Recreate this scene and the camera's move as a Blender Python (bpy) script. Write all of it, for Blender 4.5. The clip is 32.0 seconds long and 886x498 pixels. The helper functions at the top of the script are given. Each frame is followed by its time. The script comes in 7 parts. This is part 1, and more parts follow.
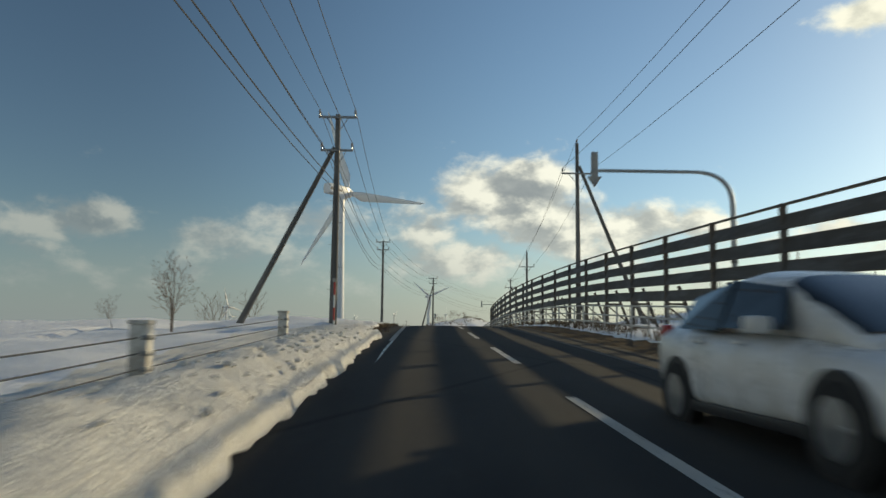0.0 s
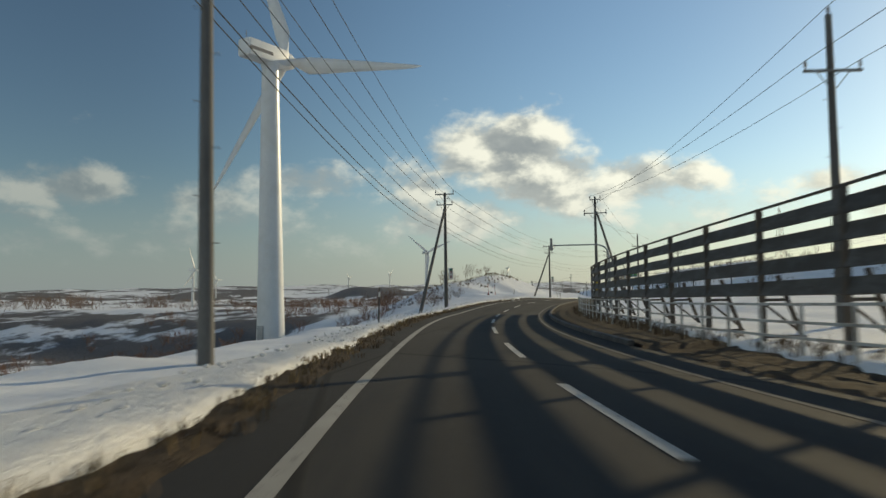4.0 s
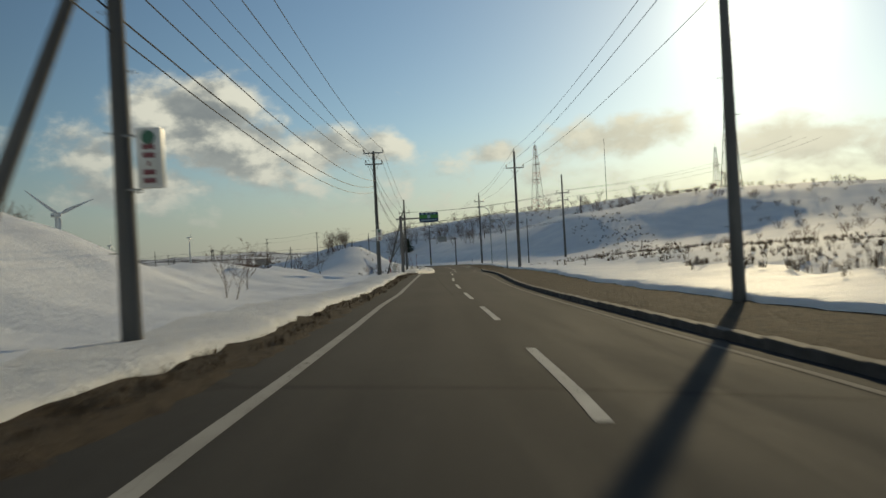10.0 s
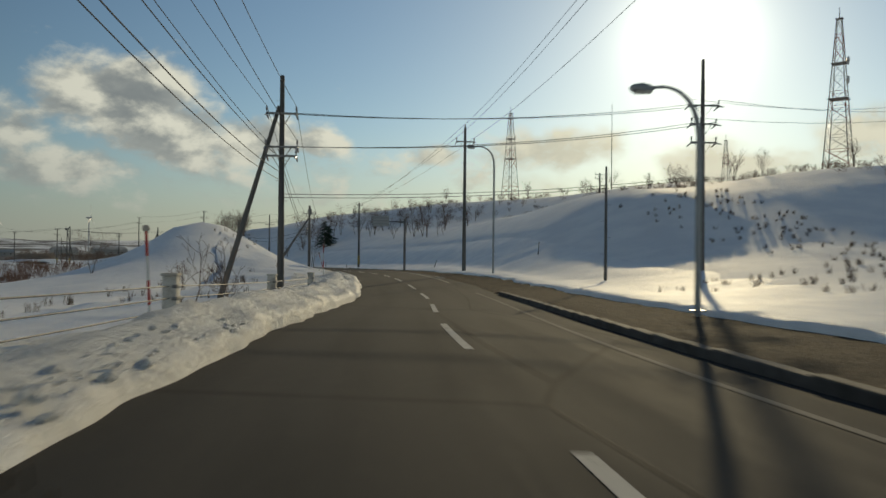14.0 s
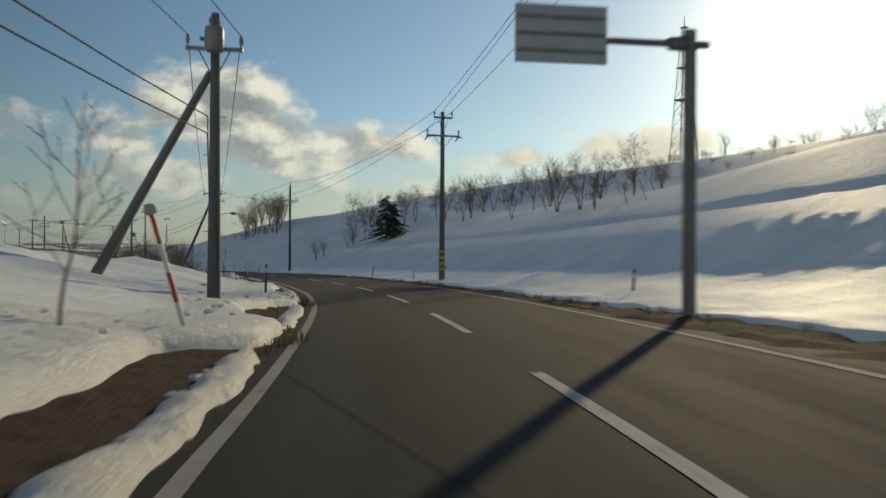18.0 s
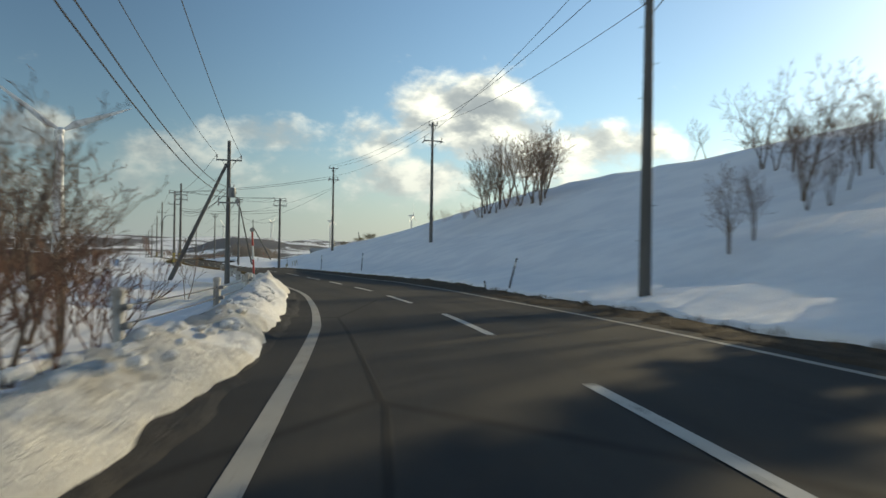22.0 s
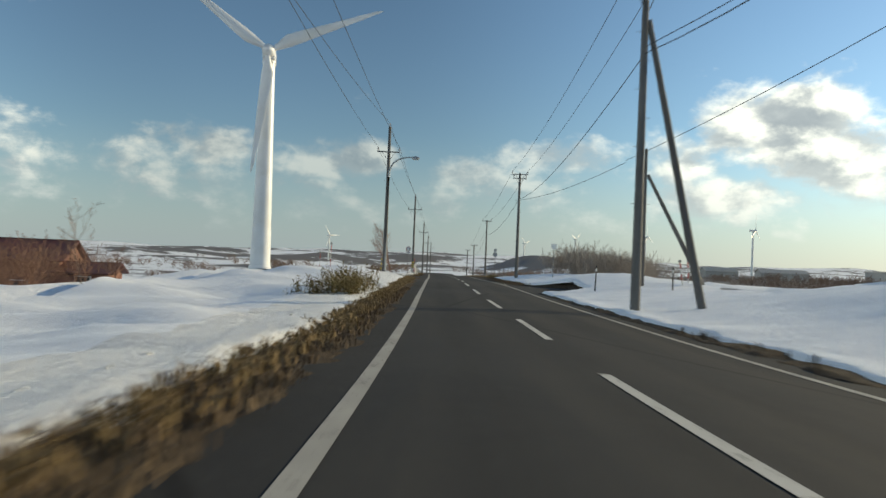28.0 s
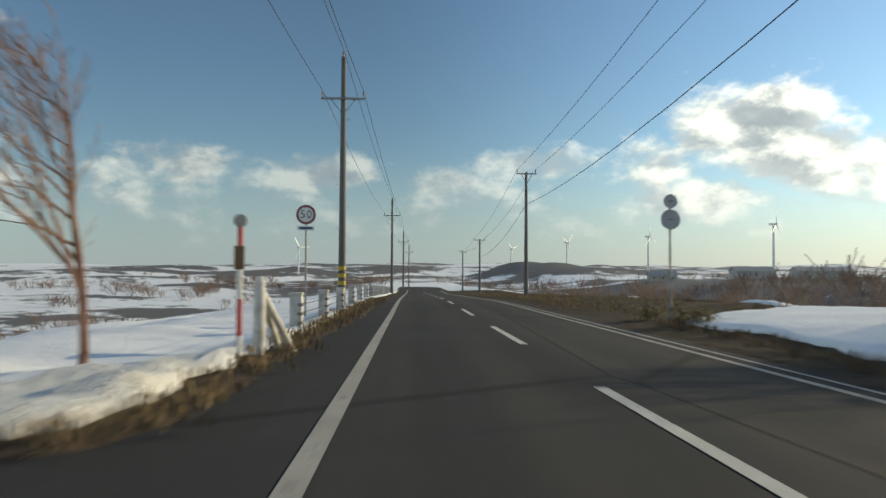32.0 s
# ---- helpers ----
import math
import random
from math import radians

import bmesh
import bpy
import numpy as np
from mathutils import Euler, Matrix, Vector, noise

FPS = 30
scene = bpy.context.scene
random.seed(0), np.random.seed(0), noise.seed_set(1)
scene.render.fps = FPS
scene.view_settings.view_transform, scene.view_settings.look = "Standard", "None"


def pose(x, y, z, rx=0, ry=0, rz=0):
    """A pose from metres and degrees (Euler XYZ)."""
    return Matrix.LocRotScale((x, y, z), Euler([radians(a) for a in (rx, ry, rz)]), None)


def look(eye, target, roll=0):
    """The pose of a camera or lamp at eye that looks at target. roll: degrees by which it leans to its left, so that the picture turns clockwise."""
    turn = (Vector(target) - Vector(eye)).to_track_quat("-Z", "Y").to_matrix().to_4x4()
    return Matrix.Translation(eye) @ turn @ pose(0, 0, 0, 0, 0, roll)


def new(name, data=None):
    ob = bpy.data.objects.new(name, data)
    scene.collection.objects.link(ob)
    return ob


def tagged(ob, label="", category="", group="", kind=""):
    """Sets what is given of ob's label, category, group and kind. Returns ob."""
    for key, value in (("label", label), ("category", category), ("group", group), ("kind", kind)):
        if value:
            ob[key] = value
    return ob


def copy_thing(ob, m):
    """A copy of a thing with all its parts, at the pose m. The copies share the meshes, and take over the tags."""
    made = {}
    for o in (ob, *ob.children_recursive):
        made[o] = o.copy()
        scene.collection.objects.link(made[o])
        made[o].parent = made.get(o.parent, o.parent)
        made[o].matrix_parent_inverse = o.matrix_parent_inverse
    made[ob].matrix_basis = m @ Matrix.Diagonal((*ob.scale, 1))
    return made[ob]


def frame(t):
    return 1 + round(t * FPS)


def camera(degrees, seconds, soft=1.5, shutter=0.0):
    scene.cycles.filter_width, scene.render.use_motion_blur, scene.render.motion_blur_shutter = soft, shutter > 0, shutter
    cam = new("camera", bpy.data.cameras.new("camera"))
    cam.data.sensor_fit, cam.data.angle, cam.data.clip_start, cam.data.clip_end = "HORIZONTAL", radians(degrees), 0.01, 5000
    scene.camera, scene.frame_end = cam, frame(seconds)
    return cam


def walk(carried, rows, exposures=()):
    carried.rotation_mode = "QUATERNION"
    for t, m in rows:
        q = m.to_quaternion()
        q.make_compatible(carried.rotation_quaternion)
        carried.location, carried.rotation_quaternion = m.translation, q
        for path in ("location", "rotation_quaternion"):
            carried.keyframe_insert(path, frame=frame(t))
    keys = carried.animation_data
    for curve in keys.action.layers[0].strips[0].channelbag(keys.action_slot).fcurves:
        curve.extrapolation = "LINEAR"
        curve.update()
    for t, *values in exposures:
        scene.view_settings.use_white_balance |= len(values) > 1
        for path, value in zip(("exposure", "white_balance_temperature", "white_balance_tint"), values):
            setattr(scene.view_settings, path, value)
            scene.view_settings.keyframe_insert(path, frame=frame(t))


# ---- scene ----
# the camera's way: seconds, place, heading to the left, tilt up, lean to the left
ROWS = [
    (0.0, 0.00, 0.00, 1.20, 0.00, 6.45, 0.56),
    (0.5, -0.25, 8.46, 1.53, -0.16, 6.30, 0.31),
    (1.0, -0.43, 16.94, 1.86, -0.16, 5.74, 0.49),
    (1.5, -0.67, 25.43, 2.21, -0.20, 5.24, 0.51),
    (2.0, -0.86, 33.81, 2.50, -0.08, 4.82, 0.59),
    (2.5, -1.15, 42.12, 2.71, -0.06, 4.34, 0.29),
    (3.0, -1.50, 50.19, 2.78, -0.01, 3.91, -0.05),
    (3.5, -1.88, 57.96, 2.68, -0.04, 3.56, -0.43),
    (4.0, -2.15, 65.73, 2.50, -0.33, 3.22, -0.84),
    (4.5, -2.19, 73.77, 2.37, -1.03, 2.83, -1.29),
    (5.0, -2.07, 82.04, 2.30, -2.01, 2.39, -1.75),
    (5.5, -1.74, 90.59, 2.22, -3.47, 2.07, -2.50),
    (6.0, -1.29, 99.03, 2.17, -5.63, 1.78, -2.35),
    (6.5, -0.37, 107.30, 2.05, -8.25, 1.64, -2.71),
    (7.0, 0.71, 115.63, 2.01, -10.86, 1.41, -2.84),
    (7.5, 2.22, 123.98, 2.11, -13.28, 1.13, -2.93),
    (8.0, 4.05, 132.28, 2.25, -15.80, 0.81, -2.86),
    (8.5, 6.22, 140.42, 2.27, -17.96, 0.56, -3.04),
    (9.0, 8.60, 148.30, 2.25, -20.07, 0.38, -3.20),
    (9.5, 11.21, 155.74, 2.32, -22.27, 0.15, -2.60),
    (10.0, 14.07, 162.65, 2.28, -23.77, 0.05, -3.01),
    (10.5, 16.87, 170.03, 2.10, -25.33, 0.02, -3.13),
    (11.0, 19.92, 177.48, 1.91, -26.79, -0.00, -2.59),
    (11.5, 23.11, 185.07, 1.74, -27.92, 0.01, -2.33),
    (12.0, 26.35, 192.55, 1.61, -28.41, 0.07, -1.44),
    (12.5, 29.55, 199.78, 1.55, -28.76, 0.03, -0.04),
    (13.0, 32.81, 207.08, 1.53, -29.00, 0.07, 0.85),
    (13.5, 36.33, 214.38, 1.50, -28.97, 0.11, 1.61),
    (14.0, 39.20, 221.34, 1.34, -29.06, 0.11, 0.56),
    (14.5, 42.07, 228.04, 1.15, -28.92, 0.17, 0.09),
    (15.0, 45.25, 234.78, 0.93, -28.80, 0.21, -0.47),
    (15.5, 48.78, 241.64, 0.68, -28.62, 0.25, -0.99),
    (16.0, 52.29, 248.72, 0.49, -28.23, 0.27, -1.09),
    (16.5, 55.40, 256.11, 0.44, -27.47, 0.28, -0.40),
    (17.0, 58.18, 263.69, 0.48, -26.48, 0.28, 0.80),
    (17.5, 60.92, 271.28, 0.45, -25.07, 0.22, 0.64),
    (18.0, 63.29, 278.91, 0.38, -22.35, 0.24, 0.31),
    (18.5, 65.52, 286.41, 0.22, -19.74, 0.35, 0.57),
    (19.0, 67.40, 293.95, 0.03, -17.63, 0.43, 1.08),
    (19.5, 69.04, 301.80, -0.05, -15.75, 0.12, 1.29),
    (20.0, 70.43, 309.57, -0.18, -13.62, -0.15, 1.34),
    (20.5, 71.49, 317.57, -0.34, -11.01, -0.23, 1.10),
    (21.0, 72.13, 325.83, -0.50, -8.49, -0.39, 0.37),
    (21.5, 72.41, 334.10, -0.61, -6.18, -0.22, 0.83),
    (22.0, 72.30, 342.42, -0.71, -3.65, 0.06, 0.93),
    (22.5, 71.92, 350.80, -0.85, -1.24, 0.18, 0.89),
    (23.0, 71.30, 359.13, -1.04, 0.39, 0.21, 1.47),
    (23.5, 70.34, 367.33, -1.23, 2.95, 0.02, 0.91),
    (24.0, 68.93, 375.37, -1.48, 5.64, -0.34, 0.96),
    (24.5, 67.16, 383.22, -1.63, 8.80, -0.02, 2.83),
    (25.0, 65.10, 390.94, -1.63, 11.44, 1.99, 1.69),
    (25.5, 62.78, 398.57, -1.67, 13.67, 1.41, 1.35),
    (26.0, 60.27, 406.18, -1.73, 15.68, 1.19, 1.79),
    (26.5, 57.61, 413.79, -1.75, 17.47, 1.17, 1.94),
    (27.0, 54.93, 421.32, -1.87, 18.74, 1.14, 2.11),
    (27.5, 52.20, 428.80, -2.13, 19.21, 1.09, 2.28),
    (28.0, 49.43, 436.36, -2.39, 19.18, 1.06, 2.33),
    (28.5, 46.64, 444.13, -2.53, 19.00, 1.09, 2.17),
    (29.0, 43.85, 452.03, -2.56, 18.84, 1.15, 1.87),
    (29.5, 40.94, 460.11, -2.60, 17.68, 1.26, 1.71),
    (30.0, 38.22, 468.02, -2.54, 17.41, 1.15, 1.57),
    (30.5, 35.46, 475.98, -2.51, 17.32, 1.07, 1.90),
    (31.0, 32.64, 483.73, -2.53, 17.67, 1.33, 0.97),
    (31.5, 29.73, 491.39, -2.62, 17.71, 1.63, 0.99),
    (32.0, 26.89, 499.41, -2.70, 17.66, 1.89, 0.27),
]
# the road's centre line every 20 m: x, y, height
ROAD = [
    (3.30, -59.93, -0.84),
    (2.80, -39.94, -0.52),
    (2.30, -19.95, -0.21),
    (1.80, 0.05, 0.10),
    (1.16, 20.04, 0.89),
    (0.64, 40.16, 1.55),
    (-0.30, 60.20, 1.53),
    (-0.58, 80.05, 1.17),
    (0.25, 99.88, 0.99),
    (2.63, 119.77, 0.92),
    (6.97, 139.13, 1.12),
    (13.26, 157.81, 1.15),
    (20.97, 176.38, 0.77),
    (28.88, 194.89, 0.47),
    (36.89, 212.97, 0.39),
    (44.84, 231.36, -0.07),
    (53.87, 249.44, -0.59),
    (61.28, 268.08, -0.64),
    (67.51, 287.16, -0.91),
    (71.94, 306.77, -1.22),
    (74.15, 326.72, -1.56),
    (74.03, 347.20, -1.85),
    (72.12, 367.24, -2.29),
    (68.07, 386.76, -2.70),
    (62.11, 406.13, -2.82),
    (55.50, 424.92, -3.08),
    (48.81, 443.87, -3.59),
    (42.06, 462.61, -3.67),
    (35.27, 481.52, -3.63),
    (28.54, 500.17, -3.80),
    (21.68, 518.96, -3.98),
    (14.80, 537.73, -4.15),
]
TAIL_DROP = 1.0
cam = camera(62.05, 32.0, soft=1.5, shutter=0.4)


def cam_row(x, y, z, yaw, pitch, roll):
    a, p = radians(yaw), radians(pitch)
    ahead = Vector((-math.sin(a) * math.cos(p), math.cos(a) * math.cos(p), math.sin(p)))
    eye = Vector((x, y, z))
    return look(eye, eye + ahead, roll)


walk(cam, [(r[0], cam_row(*r[1:])) for r in ROWS],
      exposures=[(0.0, 0.02, 7350, 0), (4.0, 0.02, 7350, 0), (6.0, 0.07, 7350, 0), (8.0, -0.2, 7400, 0), (10.0, -0.42, 7400, 0), (13.0, -0.52, 7400, 0), (17.0, -0.42, 7400, 0), (18.5, -0.2, 7400, 0), (20.0, 0.14, 7350, 0), (21.3, 0.36, 7250, 0), (22.5, 0.46, 7200, 0), (24.0, 0.5, 7050, 0), (26.0, 0.53, 7050, 0), (32.0, 0.56, 7050, 0)])


# ---- light: low winter sun ahead and to the right, haze round it, broken cumulus ----
SUN_AZ, SUN_EL = 47.5, 15.8        # degrees right of +y, above the horizon
SUN_DIR = Vector((math.sin(radians(SUN_AZ)) * math.cos(radians(SUN_EL)),
                  math.cos(radians(SUN_AZ)) * math.cos(radians(SUN_EL)), math.sin(radians(SUN_EL))))
sun = new("sun", bpy.data.lights.new("sun", "SUN"))
sun.data.energy, sun.data.angle, sun.data.color = 3.0, radians(0.6), (1.0, 0.82, 0.57)
sun.matrix_basis = look(SUN_DIR * 100, (0, 0, 0))


class Graph:
    """A thin wrapper that makes shader nodes short to write."""

    def __init__(self, tree):
        self.t = tree
        tree.nodes.clear()

    def n(self, kind, **kw):
        node = self.t.nodes.new(kind)
        for k, v in kw.items():
            setattr(node, k, v)
        return node

    def put(self, sock, v):
        if isinstance(v, bpy.types.NodeSocket):
            self.t.links.new(v, sock)
        elif v is not None:
            sock.default_value = v

    def m(self, op, a, b=None, c=None, clamp=False):
        node = self.n("ShaderNodeMath", operation=op, use_clamp=clamp)
        for s, v in zip(node.inputs, (a, b, c)):
            self.put(s, v)
        return node.outputs[0]

    def vm(self, op, a, b=None):
        node = self.n("ShaderNodeVectorMath", operation=op)
        self.put(node.inputs[0], a)
        if b is not None:
            self.put(node.inputs[3 if op == "SCALE" else 1], b)
        return node.outputs["Value" if op in ("DOT_PRODUCT", "LENGTH", "DISTANCE") else "Vector"]

    def noise(self, vec, scale, detail=4.0, rough=0.55, dist=0.0):
        node = self.n("ShaderNodeTexNoise")
        self.put(node.inputs["Vector"], vec)
        node.inputs["Scale"].default_value, node.inputs["Detail"].default_value = scale, detail
        node.inputs["Roughness"].default_value, node.inputs["Distortion"].default_value = rough, dist
        return node.outputs["Fac"]

    def step(self, v, a, b, lo=0.0, hi=1.0, smooth=True):
        node = self.n("ShaderNodeMapRange", interpolation_type="SMOOTHSTEP" if smooth else "LINEAR")
        for s, x in zip(node.inputs, (v, a, b, lo, hi)):
            self.put(s, x)
        return node.outputs[0]

    def mix(self, f, a, b, blend="MIX"):
        node = self.n("ShaderNodeMix", data_type="RGBA", blend_type=blend)
        self.put(node.inputs[0], f)
        self.put(node.inputs[6], a if isinstance(a, bpy.types.NodeSocket) else (*a, 1.0) if len(a) == 3 else a)
        self.put(node.inputs[7], b if isinstance(b, bpy.types.NodeSocket) else (*b, 1.0) if len(b) == 3 else b)
        return node.outputs[2]


def build_sky():
    world = bpy.data.worlds.new("winter_sky")
    world.use_nodes = True
    scene.world = world
    g = Graph(world.node_tree)
    sky = g.n("ShaderNodeTexSky", sky_type="NISHITA", sun_disc=False, sun_elevation=radians(SUN_EL), sun_rotation=radians(SUN_AZ),
              altitude=10.0, air_density=1.0, dust_density=0.25, ozone_density=1.6)
    way = g.vm("NORMALIZE", g.n("ShaderNodeTexCoord").outputs["Generated"])
    sep = g.n("ShaderNodeSeparateXYZ")
    g.put(sep.inputs[0], way)
    az = g.m("MULTIPLY", g.m("ARCTAN2", sep.outputs[0], sep.outputs[1]), 57.2958)
    el = g.m("MULTIPLY", g.m("ARCSINE", sep.outputs[2]), 57.2958)
    # clouds: flat-based cumulus seen from the side; heaps where the mask is high
    cmb = g.n("ShaderNodeCombineXYZ")
    g.put(cmb.inputs[0], az)
    g.put(cmb.inputs[1], g.m("MULTIPLY", el, 1.55))
    p = cmb.outputs[0]
    big = g.noise(p, 0.17, 7.0, 0.55, 0.12)
    fine = g.noise(p, 0.55, 6.0, 0.6, 0.3)
    body = g.m("ADD", g.m("MULTIPLY", big, 0.75), g.m("MULTIPLY", fine, 0.25))
    mask = None
    for a, e, wa, we, amount in CLOUDS:
        da = g.m("DIVIDE", g.m("SUBTRACT", az, a), wa)
        de = g.m("DIVIDE", g.m("SUBTRACT", el, e), we)
        r = g.m("ADD", g.m("MULTIPLY", da, da), g.m("MULTIPLY", de, de))
        blob = g.m("MULTIPLY", g.m("POWER", 2.718, g.m("MULTIPLY", r, -1.0)), amount)
        mask = blob if mask is None else g.m("MAXIMUM", mask, blob)
    band = g.m("MULTIPLY", g.step(el, 0.5, 4.0), g.step(el, 11.0, 6.5))
    mask = g.m("MAXIMUM", mask, g.m("MULTIPLY", band, 0.19))
    raw = g.vm("DOT_PRODUCT", way, tuple(SUN_DIR))
    dens = g.step(g.m("ADD", body, mask), 0.64, 0.86)
    dens = g.m("MULTIPLY", dens, g.step(g.m("ABSOLUTE", g.m("SUBTRACT", raw, 0.35)), 0.12, 0.4, 0.62, 1.0))
    thick = g.step(g.m("ADD", body, mask), 0.74, 1.04)
    # lit from the sun's side and above, grey underneath
    up = g.n("ShaderNodeCombineXYZ")
    g.put(up.inputs[0], g.m("ADD", az, 1.1))
    g.put(up.inputs[1], g.m("MULTIPLY", g.m("ADD", el, 0.9), 1.55))
    big2 = g.noise(up.outputs[0], 0.17, 7.0, 0.55, 0.12)
    relief = g.step(g.m("SUBTRACT", big, big2), -0.10, 0.12)
    sund = g.m("MAXIMUM", g.vm("DOT_PRODUCT", way, tuple(SUN_DIR)), 0.0)
    # last term: unseen clouds opposite the sun made brighter to fill the shade
    side = g.m("ADD", g.step(sund, 0.25, 0.95, 0.62, 1.1), g.step(raw, 0.1, -0.5, 0.0, 0.8))
    grey = g.mix(relief, (2.7, 3.0, 3.5), (5.8, 5.9, 5.9))
    cloud = g.mix(g.m("MULTIPLY", g.m("SUBTRACT", 1.0, relief), thick), g.mix(relief, (4.4, 4.7, 5.1), (9.4, 9.3, 9.0)), grey)
    shade = g.n("ShaderNodeVectorMath", operation="SCALE")
    g.put(shade.inputs[0], cloud)
    g.put(shade.inputs[3], side)
    cloud = shade.outputs[0]
    cloud = g.mix(g.m("POWER", sund, 16.0), cloud, (9.0, 8.6, 7.4))
    blue = g.n("ShaderNodeVectorMath", operation="SCALE")
    g.put(blue.inputs[0], g.mix(1.0, sky.outputs[0], (0.70, 0.80, 0.95), "MULTIPLY"))
    # last term: unseen sky opposite the sun raised as fill light
    g.put(blue.inputs[3], g.m("ADD", g.m("ADD", g.step(sund, 0.32, 0.97, 0.68, 1.25), g.step(sund, 0.45, 0.1, 0.0, 0.1)), g.step(raw, 0.1, -0.4, 0.0, 0.4)))
    col = g.mix(g.m("MULTIPLY", dens, g.step(el, 0.0, 4.0, 0.35, 0.95)), blue.outputs[0], cloud)
    haze = g.m("MULTIPLY", g.step(el, 10.0, -1.0), 0.8)
    col = g.mix(haze, col, g.mix(g.m("POWER", sund, 3.0), (2.3, 2.8, 3.5), (6.6, 6.6, 6.4)))
    glow = g.m("ADD", g.m("MULTIPLY", g.m("POWER", sund, 24.0), 1.15), g.m("MULTIPLY", g.m("POWER", sund, 120.0), 3.4))
    glow = g.m("ADD", glow, g.m("MULTIPLY", g.m("POWER", sund, 500.0), 14.0))
    gl = g.mix(1.0, (1.0, 0.95, 0.84), (1.0, 1.0, 1.0), "MULTIPLY")
    glv = g.n("ShaderNodeVectorMath", operation="SCALE")
    g.put(glv.inputs[0], gl)
    g.put(glv.inputs[3], glow)
    col = g.mix(1.0, col, glv.outputs[0], "ADD")
    back = g.n("ShaderNodeBackground")
    g.put(back.inputs[0], col)
    back.inputs[1].default_value = 0.1
    g.put(g.n("ShaderNodeOutputWorld").inputs[0], back.outputs[0])


# cloud heaps: azimuth right of +y, elevation, half widths, strength; those far round are unseen
CLOUDS = [(5.0, 10.5, 6.0, 3.6, 0.52), (9.0, 8.0, 6.0, 3.0, 0.46), (14.5, 8.0, 5.5, 2.4, 0.44), (-1.5, 8.0, 4.0, 3.0, 0.36), (2.0, 5.5, 9.0, 2.2, 0.38), (-11.0, 8.4, 5.5, 1.7, 0.36),
          (-27.0, 7.6, 6.5, 2.0, 0.38), (-37.0, 8.0, 7.0, 2.0, 0.36), (-18.0, 7.0, 3.5, 1.8, 0.34), (19.5, 8.2, 3.2, 1.5, 0.38), (28.0, 7.3, 3.2, 1.3, 0.38),
          (38.0, 7.5, 7.0, 1.9, 0.38), (49.0, 6.5, 6.0, 2.0, 0.36), (59.0, 8.5, 5.0, 2.4, 0.40), (30.5, 21.5, 2.6, 1.3, 0.38), (70.0, 9.0, 9.0, 3.0, 0.38),
          # from azimuth 120 on: unseen clouds, added to brighten shaded snow
          (-60.0, 9.0, 12.0, 3.0, 0.36), (120.0, 14.0, 25.0, 9.0, 0.42), (-130.0, 20.0, 40.0, 14.0, 0.42), (180.0, 16.0, 35.0, 11.0, 0.42), (-95.0, 18.0, 22.0, 10.0, 0.40)]
build_sky()

# ---- materials ----
MATS = {}


def material(name, color, rough=0.7, metal=0.0, var=0.15, scale=3.0, fine=40.0, bump=0.2, bump_d=0.01, second=None, amount=0.5,
             spec=0.5, per_object=0.0, stretch=None, sharp=0.12, fine_amt=0.5):
    """A surface with broad patches and fine grain in object-independent (world-size) coordinates."""
    mat = bpy.data.materials.new(name)
    mat.use_nodes = True
    g = Graph(mat.node_tree)
    pos = g.n("ShaderNodeNewGeometry").outputs["Position"]
    if stretch:
        mp = g.n("ShaderNodeMapping")
        g.put(mp.inputs[0], pos)
        mp.inputs["Scale"].default_value = stretch
        pos = mp.outputs[0]
    a = g.noise(pos, scale, 5.0, 0.6)
    b = g.noise(pos, fine, 3.0, 0.6)
    lo, hi = tuple(c * (1 - var) for c in color), tuple(min(1, c * (1 + var)) for c in color)
    grain = g.m("ADD", g.m("MULTIPLY", a, 1 - fine_amt), g.m("MULTIPLY", b, fine_amt))
    col = g.mix(g.step(grain, 0.3, 0.7), lo, hi)
    if second:
        c = g.noise(pos, scale * 0.6, 6.0, 0.65, 0.4)
        col = g.mix(g.m("MULTIPLY", g.step(c, 0.62 - amount * 0.3 - sharp, 0.62 - amount * 0.3 + sharp), 0.95), col, second)
    if per_object:
        rnd = g.n("ShaderNodeObjectInfo").outputs["Random"]
        hsv = g.n("ShaderNodeHueSaturation")
        g.put(hsv.inputs["Value"], g.m("ADD", 1.0 - per_object / 2, g.m("MULTIPLY", rnd, per_object)))
        g.put(hsv.inputs["Color"], col)
        col = hsv.outputs[0]
    bs = g.n("ShaderNodeBsdfPrincipled")
    g.put(bs.inputs["Base Color"], col)
    g.put(bs.inputs["Roughness"], g.step(grain, 0.2, 0.8, max(0, rough - 0.1), min(1, rough + 0.08)))
    bs.inputs["Metallic"].default_value = metal
    bs.inputs["Specular IOR Level"].default_value = spec
    if bump:
        bp = g.n("ShaderNodeBump")
        bp.inputs["Strength"].default_value, bp.inputs["Distance"].default_value = bump, bump_d
        g.put(bp.inputs["Height"], g.m("ADD", g.m("MULTIPLY", b, 0.6), a))
        g.put(bs.inputs["Normal"], bp.outputs[0])
    g.put(g.n("ShaderNodeOutputMaterial").inputs[0], bs.outputs[0])
    MATS[name] = mat
    return mat


